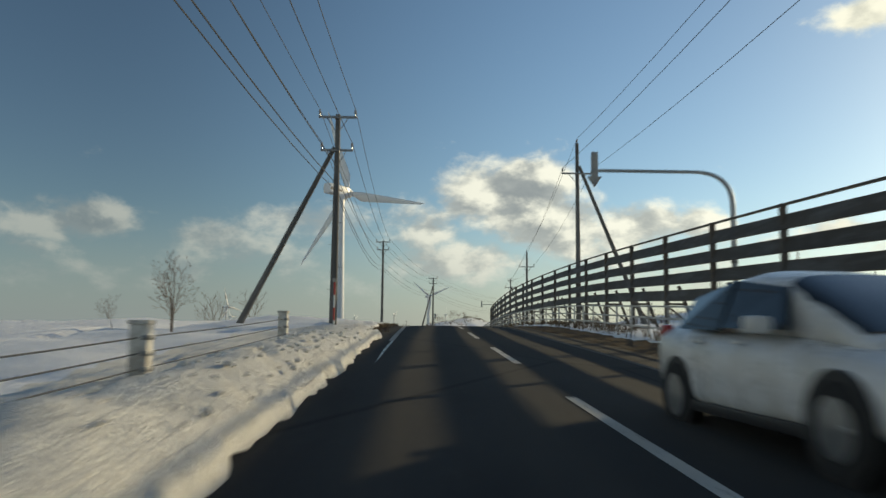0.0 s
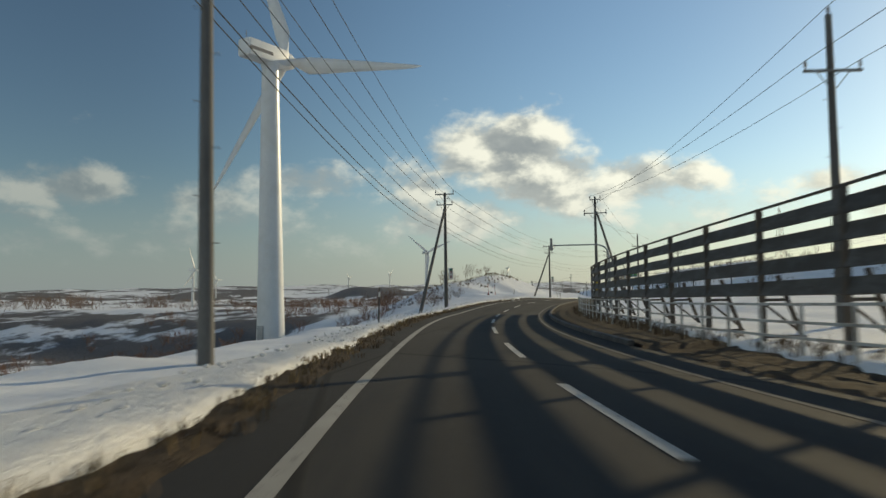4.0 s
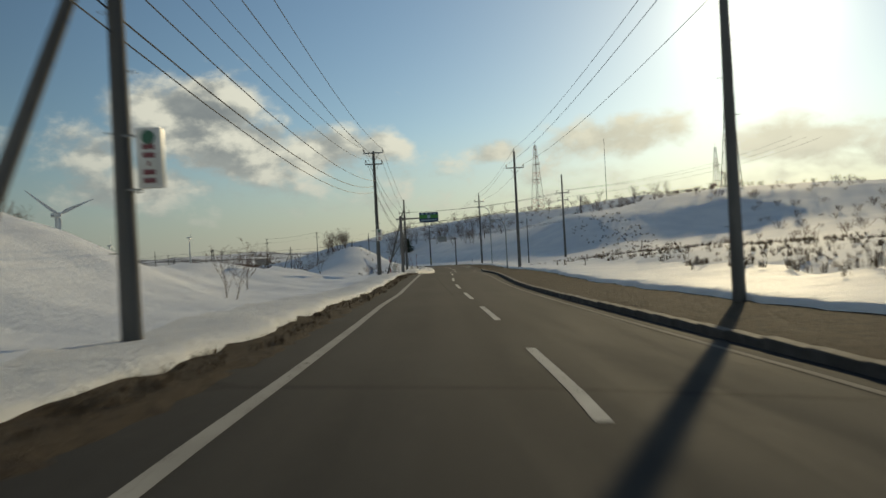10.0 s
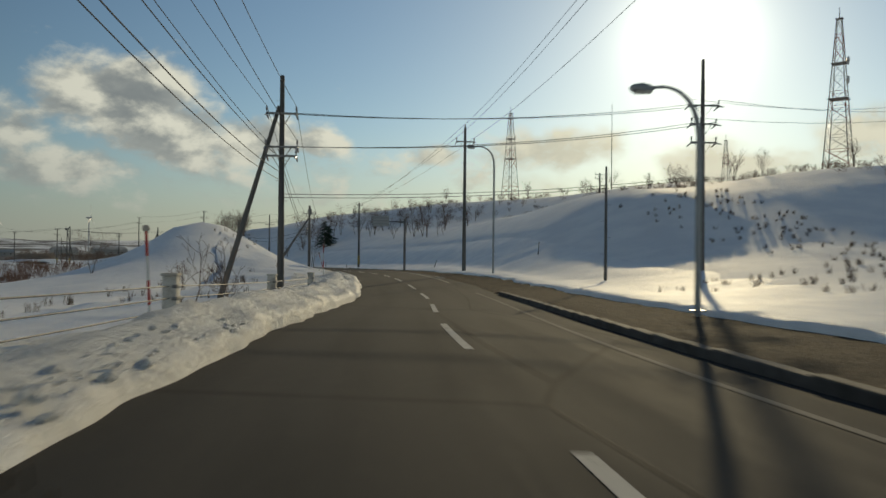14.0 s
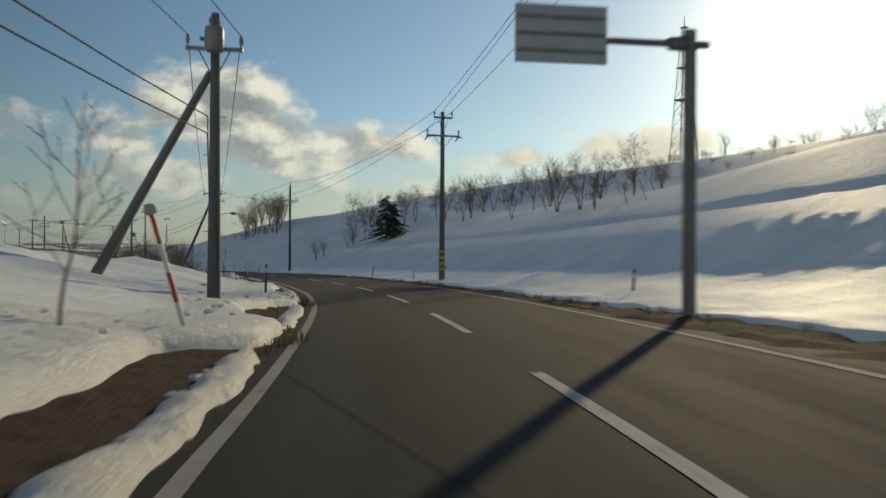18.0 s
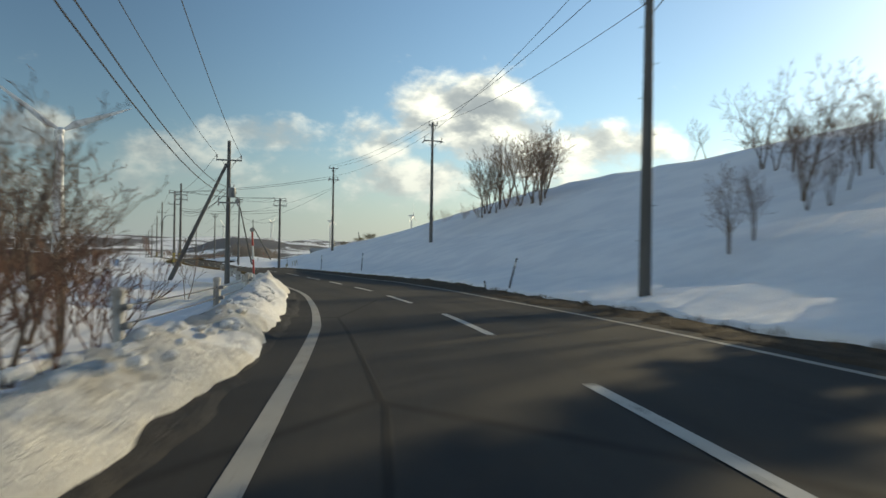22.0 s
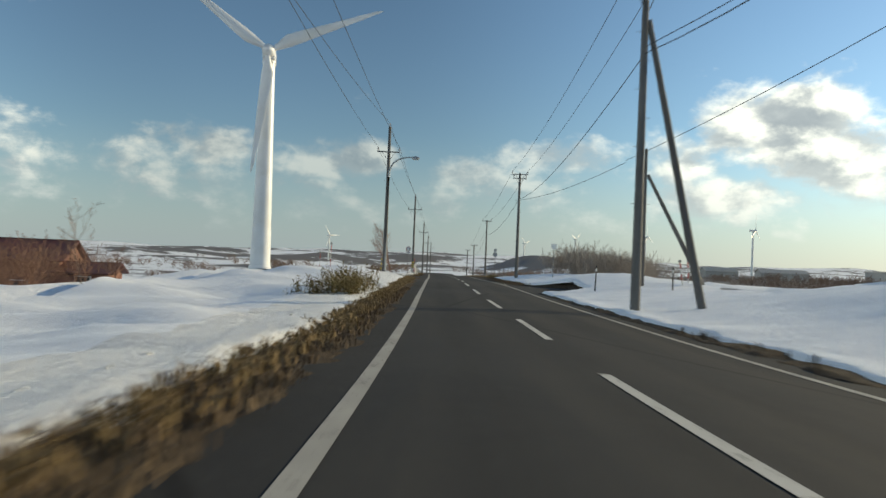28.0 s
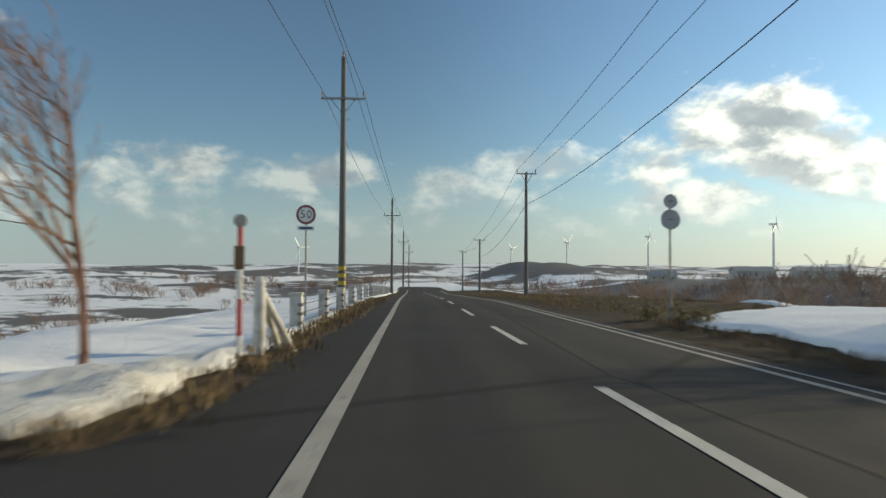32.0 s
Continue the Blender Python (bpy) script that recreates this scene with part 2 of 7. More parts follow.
def snow_material(name, dirty=0.0, lumps=0.6):
    mat = bpy.data.materials.new(name)
    mat.use_nodes = True
    g = Graph(mat.node_tree)
    pos = g.n("ShaderNodeNewGeometry").outputs["Position"]
    a = g.noise(pos, 0.5, 6.0, 0.6)
    b = g.noise(pos, 5.0, 6.0, 0.65)
    c = g.noise(pos, 40.0, 3.0, 0.6)
    col = g.mix(g.step(a, 0.35, 0.65), (0.78, 0.80, 0.83), (0.88, 0.89, 0.90))
    if dirty:
        d = g.noise(pos, 1.3, 8.0, 0.7, 0.5)
        col = g.mix(g.m("MULTIPLY", g.step(d, 0.5, 0.72), dirty), col, (0.40, 0.35, 0.26))
        col = g.mix(g.m("MULTIPLY", g.step(b, 0.55, 0.75), dirty * 0.7), col, (0.60, 0.57, 0.50))
        col = g.mix(min(.4, dirty * 1.1), col, (0.78, 0.73, 0.60))
    bs = g.n("ShaderNodeBsdfPrincipled")
    g.put(bs.inputs["Base Color"], col)
    bs.inputs["Roughness"].default_value = 0.65
    bs.inputs["Specular IOR Level"].default_value = 0.3
    bp = g.n("ShaderNodeBump")
    bp.inputs["Strength"].default_value, bp.inputs["Distance"].default_value = lumps, 0.08 + 0.16 * dirty
    g.put(bp.inputs["Height"], g.m("ADD", g.m("MULTIPLY", b, 1.0), g.m("MULTIPLY", c, 0.12)))
    g.put(bs.inputs["Normal"], bp.outputs[0])
    g.put(g.n("ShaderNodeOutputMaterial").inputs[0], bs.outputs[0])
    MATS[name] = mat
    return mat


def asphalt_material():
    """Dark asphalt with lighter worn wheel tracks, patches, fine aggregate and thin salt film."""
    mat = bpy.data.materials.new("asphalt")
    mat.use_nodes = True
    g = Graph(mat.node_tree)
    pos = g.n("ShaderNodeNewGeometry").outputs["Position"]
    uv = g.n("ShaderNodeUVMap", uv_map="road").outputs[0]      # u: metres from the centre line, v: metres along
    sep = g.n("ShaderNodeSeparateXYZ")
    g.put(sep.inputs[0], uv)
    u = g.m("ABSOLUTE", sep.outputs[0])
    track = g.m("ABSOLUTE", g.m("SUBTRACT", g.m("ABSOLUTE", g.m("SUBTRACT", u, 1.45)), 0.72))
    worn = g.step(track, 0.55, 0.1)
    mp = g.n("ShaderNodeMapping")
    g.put(mp.inputs[0], uv)
    mp.inputs["Scale"].default_value = (1.6, 0.12, 1.0)
    streak = g.noise(mp.outputs[0], 1.0, 6.0, 0.65)
    broad = g.noise(pos, 0.12, 5.0, 0.6)
    agg = g.noise(pos, 160.0, 2.0, 0.6)
    mid = g.noise(pos, 6.0, 5.0, 0.65)
    col = g.mix(g.step(broad, 0.35, 0.65), (0.033, 0.033, 0.033), (0.046, 0.045, 0.043))
    col = g.mix(g.m("MULTIPLY", g.m("MULTIPLY", worn, g.step(streak, 0.3, 0.65)), 0.75), col, (0.058, 0.055, 0.050))
    col = g.mix(g.m("MULTIPLY", g.step(mid, 0.5, 0.75), 0.3), col, (0.068, 0.064, 0.058))
    col = g.mix(g.m("MULTIPLY", g.step(agg, 0.55, 0.75), 0.3), col, (0.10, 0.097, 0.09))
    crack = g.n("ShaderNodeTexVoronoi", feature="DISTANCE_TO_EDGE")
    cm = g.n("ShaderNodeMapping")
    g.put(cm.inputs[0], uv)
    cm.inputs["Scale"].default_value = (0.12, 0.05, 1.0)
    wob = g.vm("ADD", cm.outputs[0], g.vm("SCALE", g.n("ShaderNodeTexNoise").outputs["Color"], 0.06))
    g.put(crack.inputs["Vector"], wob)
    crack.inputs["Scale"].default_value = 1.0
    line = g.step(crack.outputs["Distance"], 0.006, 0.0015)
    col = g.mix(g.m("MULTIPLY", line, 0.7), col, (0.016, 0.016, 0.016))
    bs = g.n("ShaderNodeBsdfPrincipled")
    g.put(bs.inputs["Base Color"], col)
    wet = g.step(g.noise(pos, 0.35, 5.0, 0.6), 0.66, 0.78)
    g.put(bs.inputs["Roughness"], g.m("SUBTRACT", g.step(streak, 0.3, 0.7, 0.88, 0.98), g.m("MULTIPLY", wet, 0.1)))
    bs.inputs["Specular IOR Level"].default_value = 0.14
    bp = g.n("ShaderNodeBump")
    bp.inputs["Strength"].default_value, bp.inputs["Distance"].default_value = 0.5, 0.004
    g.put(bp.inputs["Height"], g.m("SUBTRACT", agg, g.m("MULTIPLY", line, 2.0)))
    g.put(bs.inputs["Normal"], bp.outputs[0])
    g.put(g.n("ShaderNodeOutputMaterial").inputs[0], bs.outputs[0])
    MATS["asphalt"] = mat


def paint_material(name, color):
    """Road paint, worn through to the asphalt in small flakes."""
    mat = bpy.data.materials.new(name)
    mat.use_nodes = True
    g = Graph(mat.node_tree)
    pos = g.n("ShaderNodeNewGeometry").outputs["Position"]
    a = g.noise(pos, 9.0, 6.0, 0.7)
    b = g.noise(pos, 1.2, 4.0, 0.6)
    c = g.noise(pos, 120.0, 2.0, 0.6)
    col = g.mix(g.step(b, 0.3, 0.7), tuple(x * 0.82 for x in color), color)
    col = g.mix(g.step(g.m("ADD", a, g.m("MULTIPLY", c, 0.15)), 0.66, 0.74), col, (0.07, 0.068, 0.062))
    bs = g.n("ShaderNodeBsdfPrincipled")
    g.put(bs.inputs["Base Color"], col)
    bs.inputs["Roughness"].default_value = 0.9
    bs.inputs["Specular IOR Level"].default_value = 0.12
    g.put(g.n("ShaderNodeOutputMaterial").inputs[0], bs.outputs[0])
    MATS[name] = mat


def ground_material():
    """Far land: snow fields with belts of brown scrub and dark woods."""
    mat = bpy.data.materials.new("snow_land")
    mat.use_nodes = True
    g = Graph(mat.node_tree)
    pos = g.n("ShaderNodeNewGeometry").outputs["Position"]
    att = g.n("ShaderNodeAttribute", attribute_name="scrub").outputs["Fac"]
    a = g.noise(pos, 0.25, 6.0, 0.6)
    b = g.noise(pos, 3.0, 6.0, 0.65)
    far = g.m("ADD", g.m("MULTIPLY", g.m("SUBTRACT", g.noise(pos, 0.03, 7.0, 0.65, 0.6), 0.5), 1.6), g.m("MULTIPLY", g.m("SUBTRACT", g.noise(pos, 0.006, 6.0, 0.65, 0.6), 0.5), 2.4))
    far = g.m("ADD", far, g.m("MULTIPLY", g.m("SUBTRACT", g.noise(pos, 0.0016, 6.0, 0.62, 0.5), 0.5), 3.6))
    col = g.mix(g.step(a, 0.35, 0.65), (0.78, 0.80, 0.83), (0.88, 0.89, 0.90))
    brown = g.mix(g.step(b, 0.35, 0.7), (0.045, 0.042, 0.042), (0.12, 0.10, 0.085))
    cover = g.step(g.m("ADD", far, g.m("ADD", g.m("MULTIPLY", a, 0.6), g.m("MULTIPLY", att, 2.0))), 1.28, 1.42)
    col = g.mix(g.m("MULTIPLY", cover, 0.92), col, brown)
    bs = g.n("ShaderNodeBsdfPrincipled")
    g.put(bs.inputs["Base Color"], col)
    bs.inputs["Roughness"].default_value = 0.75
    bs.inputs["Specular IOR Level"].default_value = 0.25
    bp = g.n("ShaderNodeBump")
    bp.inputs["Strength"].default_value, bp.inputs["Distance"].default_value = 0.5, 0.2
    g.put(bp.inputs["Height"], g.m("ADD", b, g.m("MULTIPLY", a, 1.5)))
    g.put(bs.inputs["Normal"], bp.outputs[0])
    g.put(g.n("ShaderNodeOutputMaterial").inputs[0], bs.outputs[0])
    MATS["snow_land"] = mat


snow_material("snow")
snow_material("snow_dirty", 0.36, 1.0)
# extra dark: stands in for shade on the bank, along with its grey patches
snow_material("snow_shaded_grimy", 0.85, 1.0)
snow_material("snow_crumbly", 0.16, 1.0)
asphalt_material()
paint_material("paint_white", (0.56, 0.55, 0.51))
paint_material("paint_worn", (0.40, 0.385, 0.345))
paint_material("paint_faint", (0.17, 0.163, 0.15))
ground_material()
material("dirt", (0.042, 0.032, 0.025), 0.97, var=0.6, scale=7, fine=34, bump=1.0, bump_d=0.07, second=(0.085, 0.064, 0.042), amount=0.6, spec=0.15)
material("wet_grit", (0.026, 0.025, 0.024), 0.8, var=0.5, scale=6, fine=34, bump=1.0, bump_d=0.05, second=(0.05, 0.044, 0.037), amount=0.35, spec=0.25)
material("straw", (0.22, 0.16, 0.085), 0.9, var=0.4, scale=6, fine=60, bump=0, spec=0.1)
material("concrete", (0.30, 0.29, 0.27), 0.9, var=0.2, scale=1.5, fine=30, bump=0.3, bump_d=0.006, second=(0.19, 0.18, 0.165), amount=0.45)
material("pole_grey", (0.14, 0.137, 0.13), 0.85, var=0.18, scale=0.8, fine=25, bump=0.25, bump_d=0.004, second=(0.09, 0.087, 0.083), amount=0.5, stretch=(1, 1, 0.3))
material("steel_grey", (0.36, 0.37, 0.38), 0.5, 0.55, var=0.15, scale=4, fine=50, bump=0.05)
material("galvanized", (0.22, 0.225, 0.23), 0.45, 0.7, var=0.2, scale=5, fine=40, bump=0.08, second=(0.15, 0.145, 0.135), amount=0.3)
material("turbine_white", (0.74, 0.75, 0.75), 0.35, var=0.04, scale=0.3, fine=4, bump=0.0, second=(0.66, 0.66, 0.64), amount=0.25)
material("porcelain", (0.30, 0.28, 0.27), 0.25, var=0.1, scale=10, fine=30, bump=0)
material("cable_black", (0.03, 0.03, 0.032), 0.6, var=0.1, bump=0)

# ---- the road's line and the lie of the land ----
def spline(nodes, step):
    pts = [np.array(n) for n in nodes]
    out = []
    for i in range(1, len(pts) - 2):
        a, b, c, d = pts[i - 1:i + 3]
        for u in np.arange(0, 1, step / 20.0):
            out.append(0.5 * (2 * b + (c - a) * u + (2 * a - 5 * b + 4 * c - d) * u * u + (3 * b - 3 * c + d - a) * u ** 3))
    return np.array(out)


ahead_end = np.array(ROAD[-1]) - np.array(ROAD[-3])
ahead_end /= np.hypot(*ahead_end[:2])
tail = [tuple(np.array(ROAD[-1]) + ahead_end * np.array((1, 1, 0)) * k + np.array((0, 0, -0.004 * k - TAIL_DROP * min(1, k / 60.0)))) for k in range(20, 520, 20)]
CL = spline(list(ROAD) + tail, 0.5)
seg = np.hypot(*np.diff(CL[:, :2], axis=0).T)
CS = np.r_[0, np.cumsum(seg)] - 40.0
TG = np.gradient(CL[:, :2], axis=0)
TG /= np.hypot(TG[:, 0], TG[:, 1])[:, None]
BANK = ((0, 0), (60, 0), (75, -.02), (100, -.04), (130, -.06), (158, -.06), (172, -.035), (200, -.04), (220, -.04), (250, 0), (275, .02), (296, .055), (315, .035), (335, .03), (350, .018), (378, .012), (396, .045), (412, .018), (430, .005), (470, -.015), (500, -.025), (540, -.01))


def at_s(s):
    x, y, z = (np.interp(s, CS, CL[:, k]) for k in range(3))
    tx, ty = np.interp(s, CS, TG[:, 0]), np.interp(s, CS, TG[:, 1])
    return x, y, z, tx, ty


def bank(s):
    return np.interp(s, [b[0] for b in BANK], [b[1] for b in BANK])


def rc(s, d, z=0.0):
    """World place of a point s metres along the road, d metres right of its centre line, z over the road there."""
    x, y, zr, tx, ty = at_s(s)
    return Vector((float(x + ty * d), float(y - tx * d), float(zr + z + bank(s) * np.clip(d, -4.5, 4.5))))


def sd_of(x, y):
    """Along and across the road for arrays of places."""
    x, y = np.atleast_1d(x), np.atleast_1d(y)
    k = np.empty(len(x), int)
    sub = CL[::4]
    for i in range(0, len(x), 4000):
        k[i:i + 4000] = ((x[i:i + 4000, None] - sub[None, :, 0]) ** 2 + (y[i:i + 4000, None] - sub[None, :, 1]) ** 2).argmin(1) * 4
    rx, ry = x - CL[k, 0], y - CL[k, 1]
    return CS[k] + rx * TG[k, 0] + ry * TG[k, 1], rx * TG[k, 1] - ry * TG[k, 0]


def ramp(v, a, b):
    u = np.clip((v - a) / (b - a), 0, 1)
    return u * u * (3 - 2 * u)


def bump2(s, d, s0, d0, ws, wd):
    return np.exp(-((s - s0) / ws) ** 2 - ((d - d0) / wd) ** 2)


def prof(s, *pairs):
    return np.interp(s, [p[0] for p in pairs], [p[1] for p in pairs])


WAVES = {}


def waves(x, y, seed, size):
    """Cheap smooth noise for arrays, about -1 to 1."""
    if seed not in WAVES:
        rng = np.random.RandomState(seed)
        WAVES[seed] = [(rng.uniform(0, 2 * np.pi), rng.uniform(0, 6), rng.uniform(0.5, 1.6)) for _ in range(5)]
    v = 0
    for a, ph, k in WAVES[seed]:
        f = 2 * np.pi / (size * k)
        v = v + np.sin(f * (x * np.cos(a) + y * np.sin(a)) + ph + 1.3 * np.sin(f * 0.6 * (y * np.cos(a) - x * np.sin(a)) + ph * 2))
    return v / 3.2


def land(s, d, x, y):
    """Height of the snow over the road's own height, for arrays."""
    lf, rt = -d, d
    h = np.zeros_like(s)
    # left side
    lev = prof(s, (-60, -.12), (20, -.08), (32, .12), (45, .2), (60, .05), (85, -.3), (110, -.5), (130, -.5), (142, -.1), (150, .12), (160, .1), (172, -.15), (190, -.2), (225, -.15), (240, -.25), (262, -.15), (285, .3), (300, .2), (335, 0), (345, -.4), (353, -.6), (366, -.6), (378, -.3), (400, -.25), (470, -.1), (488, .1), (500, .3), (506.5, .3), (510, .02), (519, .02), (523, -.22), (530, -.42), (540, -.6))
    left = lev * ramp(lf, 3.6, 6.5)
    left = left + 0.45 * prof(s, (-60, .85), (15, .8), (24, .45), (29, .15), (40, 0), (232, 0), (240, .75), (262, 1.0), (275, .7), (290, .2), (330, .1), (350, .15), (357, .45), (372, .6), (382, 1.05), (395, 1.25), (403, .45), (410, 0)) * np.exp(-((lf - prof(s, (22, 4.05), (40, 4.15))) / prof(s, (22, .8), (40, .6))) ** 2)
    drop = prof(s, (-60, .3), (40, .6), (70, 4), (100, 6.5), (150, 8), (165, 3), (180, 1), (240, 1.5), (280, 2.5), (330, 4), (400, 3), (470, 4), (520, 6), (560, 9), (700, 12), (900, 8))
    near = prof(s, (60, 9), (86, 7.2), (132, 7.2), (155, 9))
    left = left - drop * ramp(lf, near, near + prof(s, (60, 46), (86, 13), (132, 13), (155, 46))) + prof(s, (395, .25), (420, .36), (510, .36), (540, .25)) * waves(x, y, 3, 9) * ramp(lf, 4.6, 10) + prof(s, (390, .04), (415, .1), (505, .1), (520, .04)) * waves(x, y, 15, 3.4) * ramp(lf, 4.4, 7)
    left = left + 1.5 * bump2(s, d, 166, -19, 7, 6) + 4.5 * bump2(s, d, 182, -16.5, 14, 6.5)
    left = left + 2.1 * bump2(s, d, 212, -17, 14, 6) + 4.6 * bump2(s, d, 300, -15.5, 14, 6.5) + 1.2 * bump2(s, d, 322, -10, 9, 4) + 1.15 * bump2(s, d, 527.5, -12.5, 3.2, 5.2)
    # right side
    kerb = prof(s, (-60, 0), (84, 0), (90, .11), (256, .11), (266, 0))
    right = kerb * ramp(rt, 3.2, 3.6) + prof(s, (-60, .1), (60, .1), (100, .1), (250, .1), (300, .35), (420, .35), (470, .2), (560, .2)) * ramp(rt, 4.2, 7)
    near = prof(s, (-60, 0), (105, 0), (120, .4), (150, .8), (200, .9), (250, .9), (275, .3), (300, 0))
    right = right + near * ramp(rt, 9, 22)
    slope = prof(s, (-60, 0), (255, 0), (272, .12), (288, .42), (296, .47), (310, .45), (335, .36), (365, .31), (390, .30), (420, .32), (432, .305), (440, .30), (455, .30), (464, .27), (474, .18), (484, .06), (500, 0), (560, 0))
    right = right - prof(s, (-60, 0), (522, 0), (560, 6.5), (1000, 6.5)) * (ramp(rt, 11, 32) - .95 * ramp(rt, 62, 112))
    right = right + slope * np.clip(rt - prof(s, (280, 9), (300, 7), (340, 5.5)), 0, prof(s, (285, 16), (303, 18), (318, 16.5), (340, 17), (360, 18), (375, 21), (390, 25), (405, 25), (430, 24), (438, 19), (447, 14.5), (456, 13), (470, 11))) * ramp(rt, 4.5, 11)
    right = right + prof(s, (385, 0), (400, .08), (432, .09), (450, 0)) * np.clip(rt - 12.5, 0, 10)
    hill = prof(s, (-60, -4), (60, -4), (110, 1), (150, 5), (200, 6.4), (255, 5.6), (272, 4.2), (290, 3.4), (308, 4.8), (330, 7.8), (350, 8.9), (385, 8.2), (400, 6.8), (415, 5), (432, 3.2), (455, 2), (480, 5), (515, 0), (540, 0), (700, 0))
    right = right + hill * ramp(rt, prof(s, (255, 28), (290, 24), (380, 22)), prof(s, (255, 85), (290, 66), (380, 62))) - prof(s, (500, 8), (540, 1)) * ramp(rt, 95, 260)
    right = right + prof(s, (255, .2), (280, .05), (450, .05), (480, .2)) * waves(x, y, 5, 8) * ramp(rt, 8, 16) + prof(s, (110, .8), (150, .35), (340, .35), (400, .7)) * waves(x, y, 6, 30) * ramp(rt, 25, 60) + .9 * bump2(s, d, 505, 11, 12, 4) + .6 * bump2(s, d, 526, 11, 11, 5)
    h = np.where(d < 0, left, right)
    return h


def land_z(x, y):
    """World height of the snow surface at one place."""
    s, d = sd_of(np.array([x]), np.array([y]))
    zr = np.interp(s, CS, CL[:, 2])
    far = ramp(np.hypot(np.array([x]) - 60, np.array([y]) - 260), 330, 900)
    base = zr + land(s, d, np.array([x]), np.array([y]))
    return float((base * (1 - far) + far_land(np.array([x]), np.array([y])) * far)[0])


def knolls(x, y):
    """Wooded hillocks on the plain."""
    r = np.hypot(x - 60, y - 260)
    return 20 * np.clip(waves(x, y, 14, 260) - .2, 0, 1) * ramp(r, 480, 750) * (1 - ramp(r, 1300, 1800)) * (.3 + .7 * ramp(20 - x, 0, 120))


def far_land(x, y):
    r = np.hypot(x - 60, y - 260)
    ridge = ramp(r, 900, 2400) * (21 + 11 * waves(x, y, 11, 1500) + 10 * waves(x, y, 12, 430))
    rise = 4.6 * ramp(x - 14.8 + .366 * (y - 537), 60, 115) * ramp(y, 470, 620)
    return -9 + rise + 1.5 * waves(x, y, 13, 160) * ramp(r, 300, 600) + ridge + knolls(x, y)


def mesh_of(name, verts, faces, mat, smooth=False):
    me = bpy.data.meshes.new(name)
    me.from_pydata([tuple(v) for v in verts], [], faces)
    me.materials.append(MATS[mat])
    if smooth:
        me.polygons.foreach_set("use_smooth", [True] * len(me.polygons))
    me.update()
    return me


def grid_faces(nr, nc):
    i, j = np.meshgrid(np.arange(nr - 1), np.arange(nc - 1), indexing="ij")
    a = (i * nc + j).ravel()
    return np.stack([a, a + 1, a + nc + 1, a + nc], 1).tolist()


def axis_steps(lo, hi, step, far, grow=1.35):
    mid = list(np.arange(lo, hi + 0.1, step))
    out, d, p, q = mid, step, lo, hi
    while q < far:
        d *= grow
        p, q = p - d, q + d
        out = [p] + out + [q]
    return np.array(out)


def build_ground():
    xs, ys = axis_steps(-80, 190, 2.5, 4200, 1.13), axis_steps(-60, 660, 2.5, 4600, 1.13)
    gx, gy = np.meshgrid(xs, ys, indexing="ij")
    x, y = gx.ravel(), gy.ravel()
    s, d = sd_of(x, y)
    zr = np.interp(s, CS, CL[:, 2])
    z = zr + land(s, d, x, y)
    far = ramp(np.hypot(x - 60, y - 260), 330, 900)
    z = z * (1 - far) + far_land(x, y) * far
    z = z - 1.2 * (1 - ramp(np.abs(d), 10.5, 13.5)) * (np.abs(s) < 1200)
    me = mesh_of("ground", np.stack([x, y, z], 1), grid_faces(len(xs), len(ys)), "snow_land", True)
    scrub = (prof(s, (-60, .15), (60, .3), (85, .8), (150, .78), (180, .55), (240, .35), (330, .5), (420, .5), (480, .46), (540, .5)) * ramp(-d, prof(s, (80, 16), (90, 13), (130, 13), (150, 16)), prof(s, (80, 40), (90, 24), (130, 24), (150, 40))) \
        + np.where(d > 0, prof(s, (-60, .3), (110, .2), (280, .12), (470, .1), (530, .46), (545, .6), (560, .66)), 0) * ramp(d, prof(s, (525, 30), (545, 12)), prof(s, (525, 70), (545, 26)))) * (1 - far) + .44 * far + .07 * ramp(np.hypot(x - 60, y - 260), 1500, 2100) + .05 * knolls(x, y)
    at = me.attributes.new("scrub", "FLOAT", "POINT")
    at.data.foreach_set("value", scrub.astype(np.float32))
    tagged(new("ground", me), "snow-covered coastal land with brown scrub, rising to low hills", "ground", kind="structure")


def strip(name, s_list, d_fn, z_fn, mat, smooth=True, uv=False):
    """A sheet along the road: for each s, rows of d and of heights over the road."""
    verts, uvs, nc = [], [], 0
    for s in s_list:
        ds = d_fn(s)
        nc = len(ds)
        x, y, zr, tx, ty = at_s(s)
        zs = z_fn(s, ds)
        for d, z in zip(ds, zs):
            verts.append((x + ty * d, y - tx * d, zr + z + bank(s) * min(4.5, max(-4.5, d))))
            uvs.append((d, s))
    faces = [f[::-1] for f in grid_faces(len(s_list), nc)]
    me = mesh_of(name, verts, faces, mat, smooth)
    if uv:
        lay = me.uv_layers.new(name="road")
        idx = np.empty(len(me.loops), int)
        me.loops.foreach_get("vertex_index", idx)
        lay.data.foreach_set("uv", np.array(uvs, np.float32)[idx].ravel())
    return me


def n1(s, seed, size):
    return float(noise.noise((s / size, seed * 7.3, 1.7)))


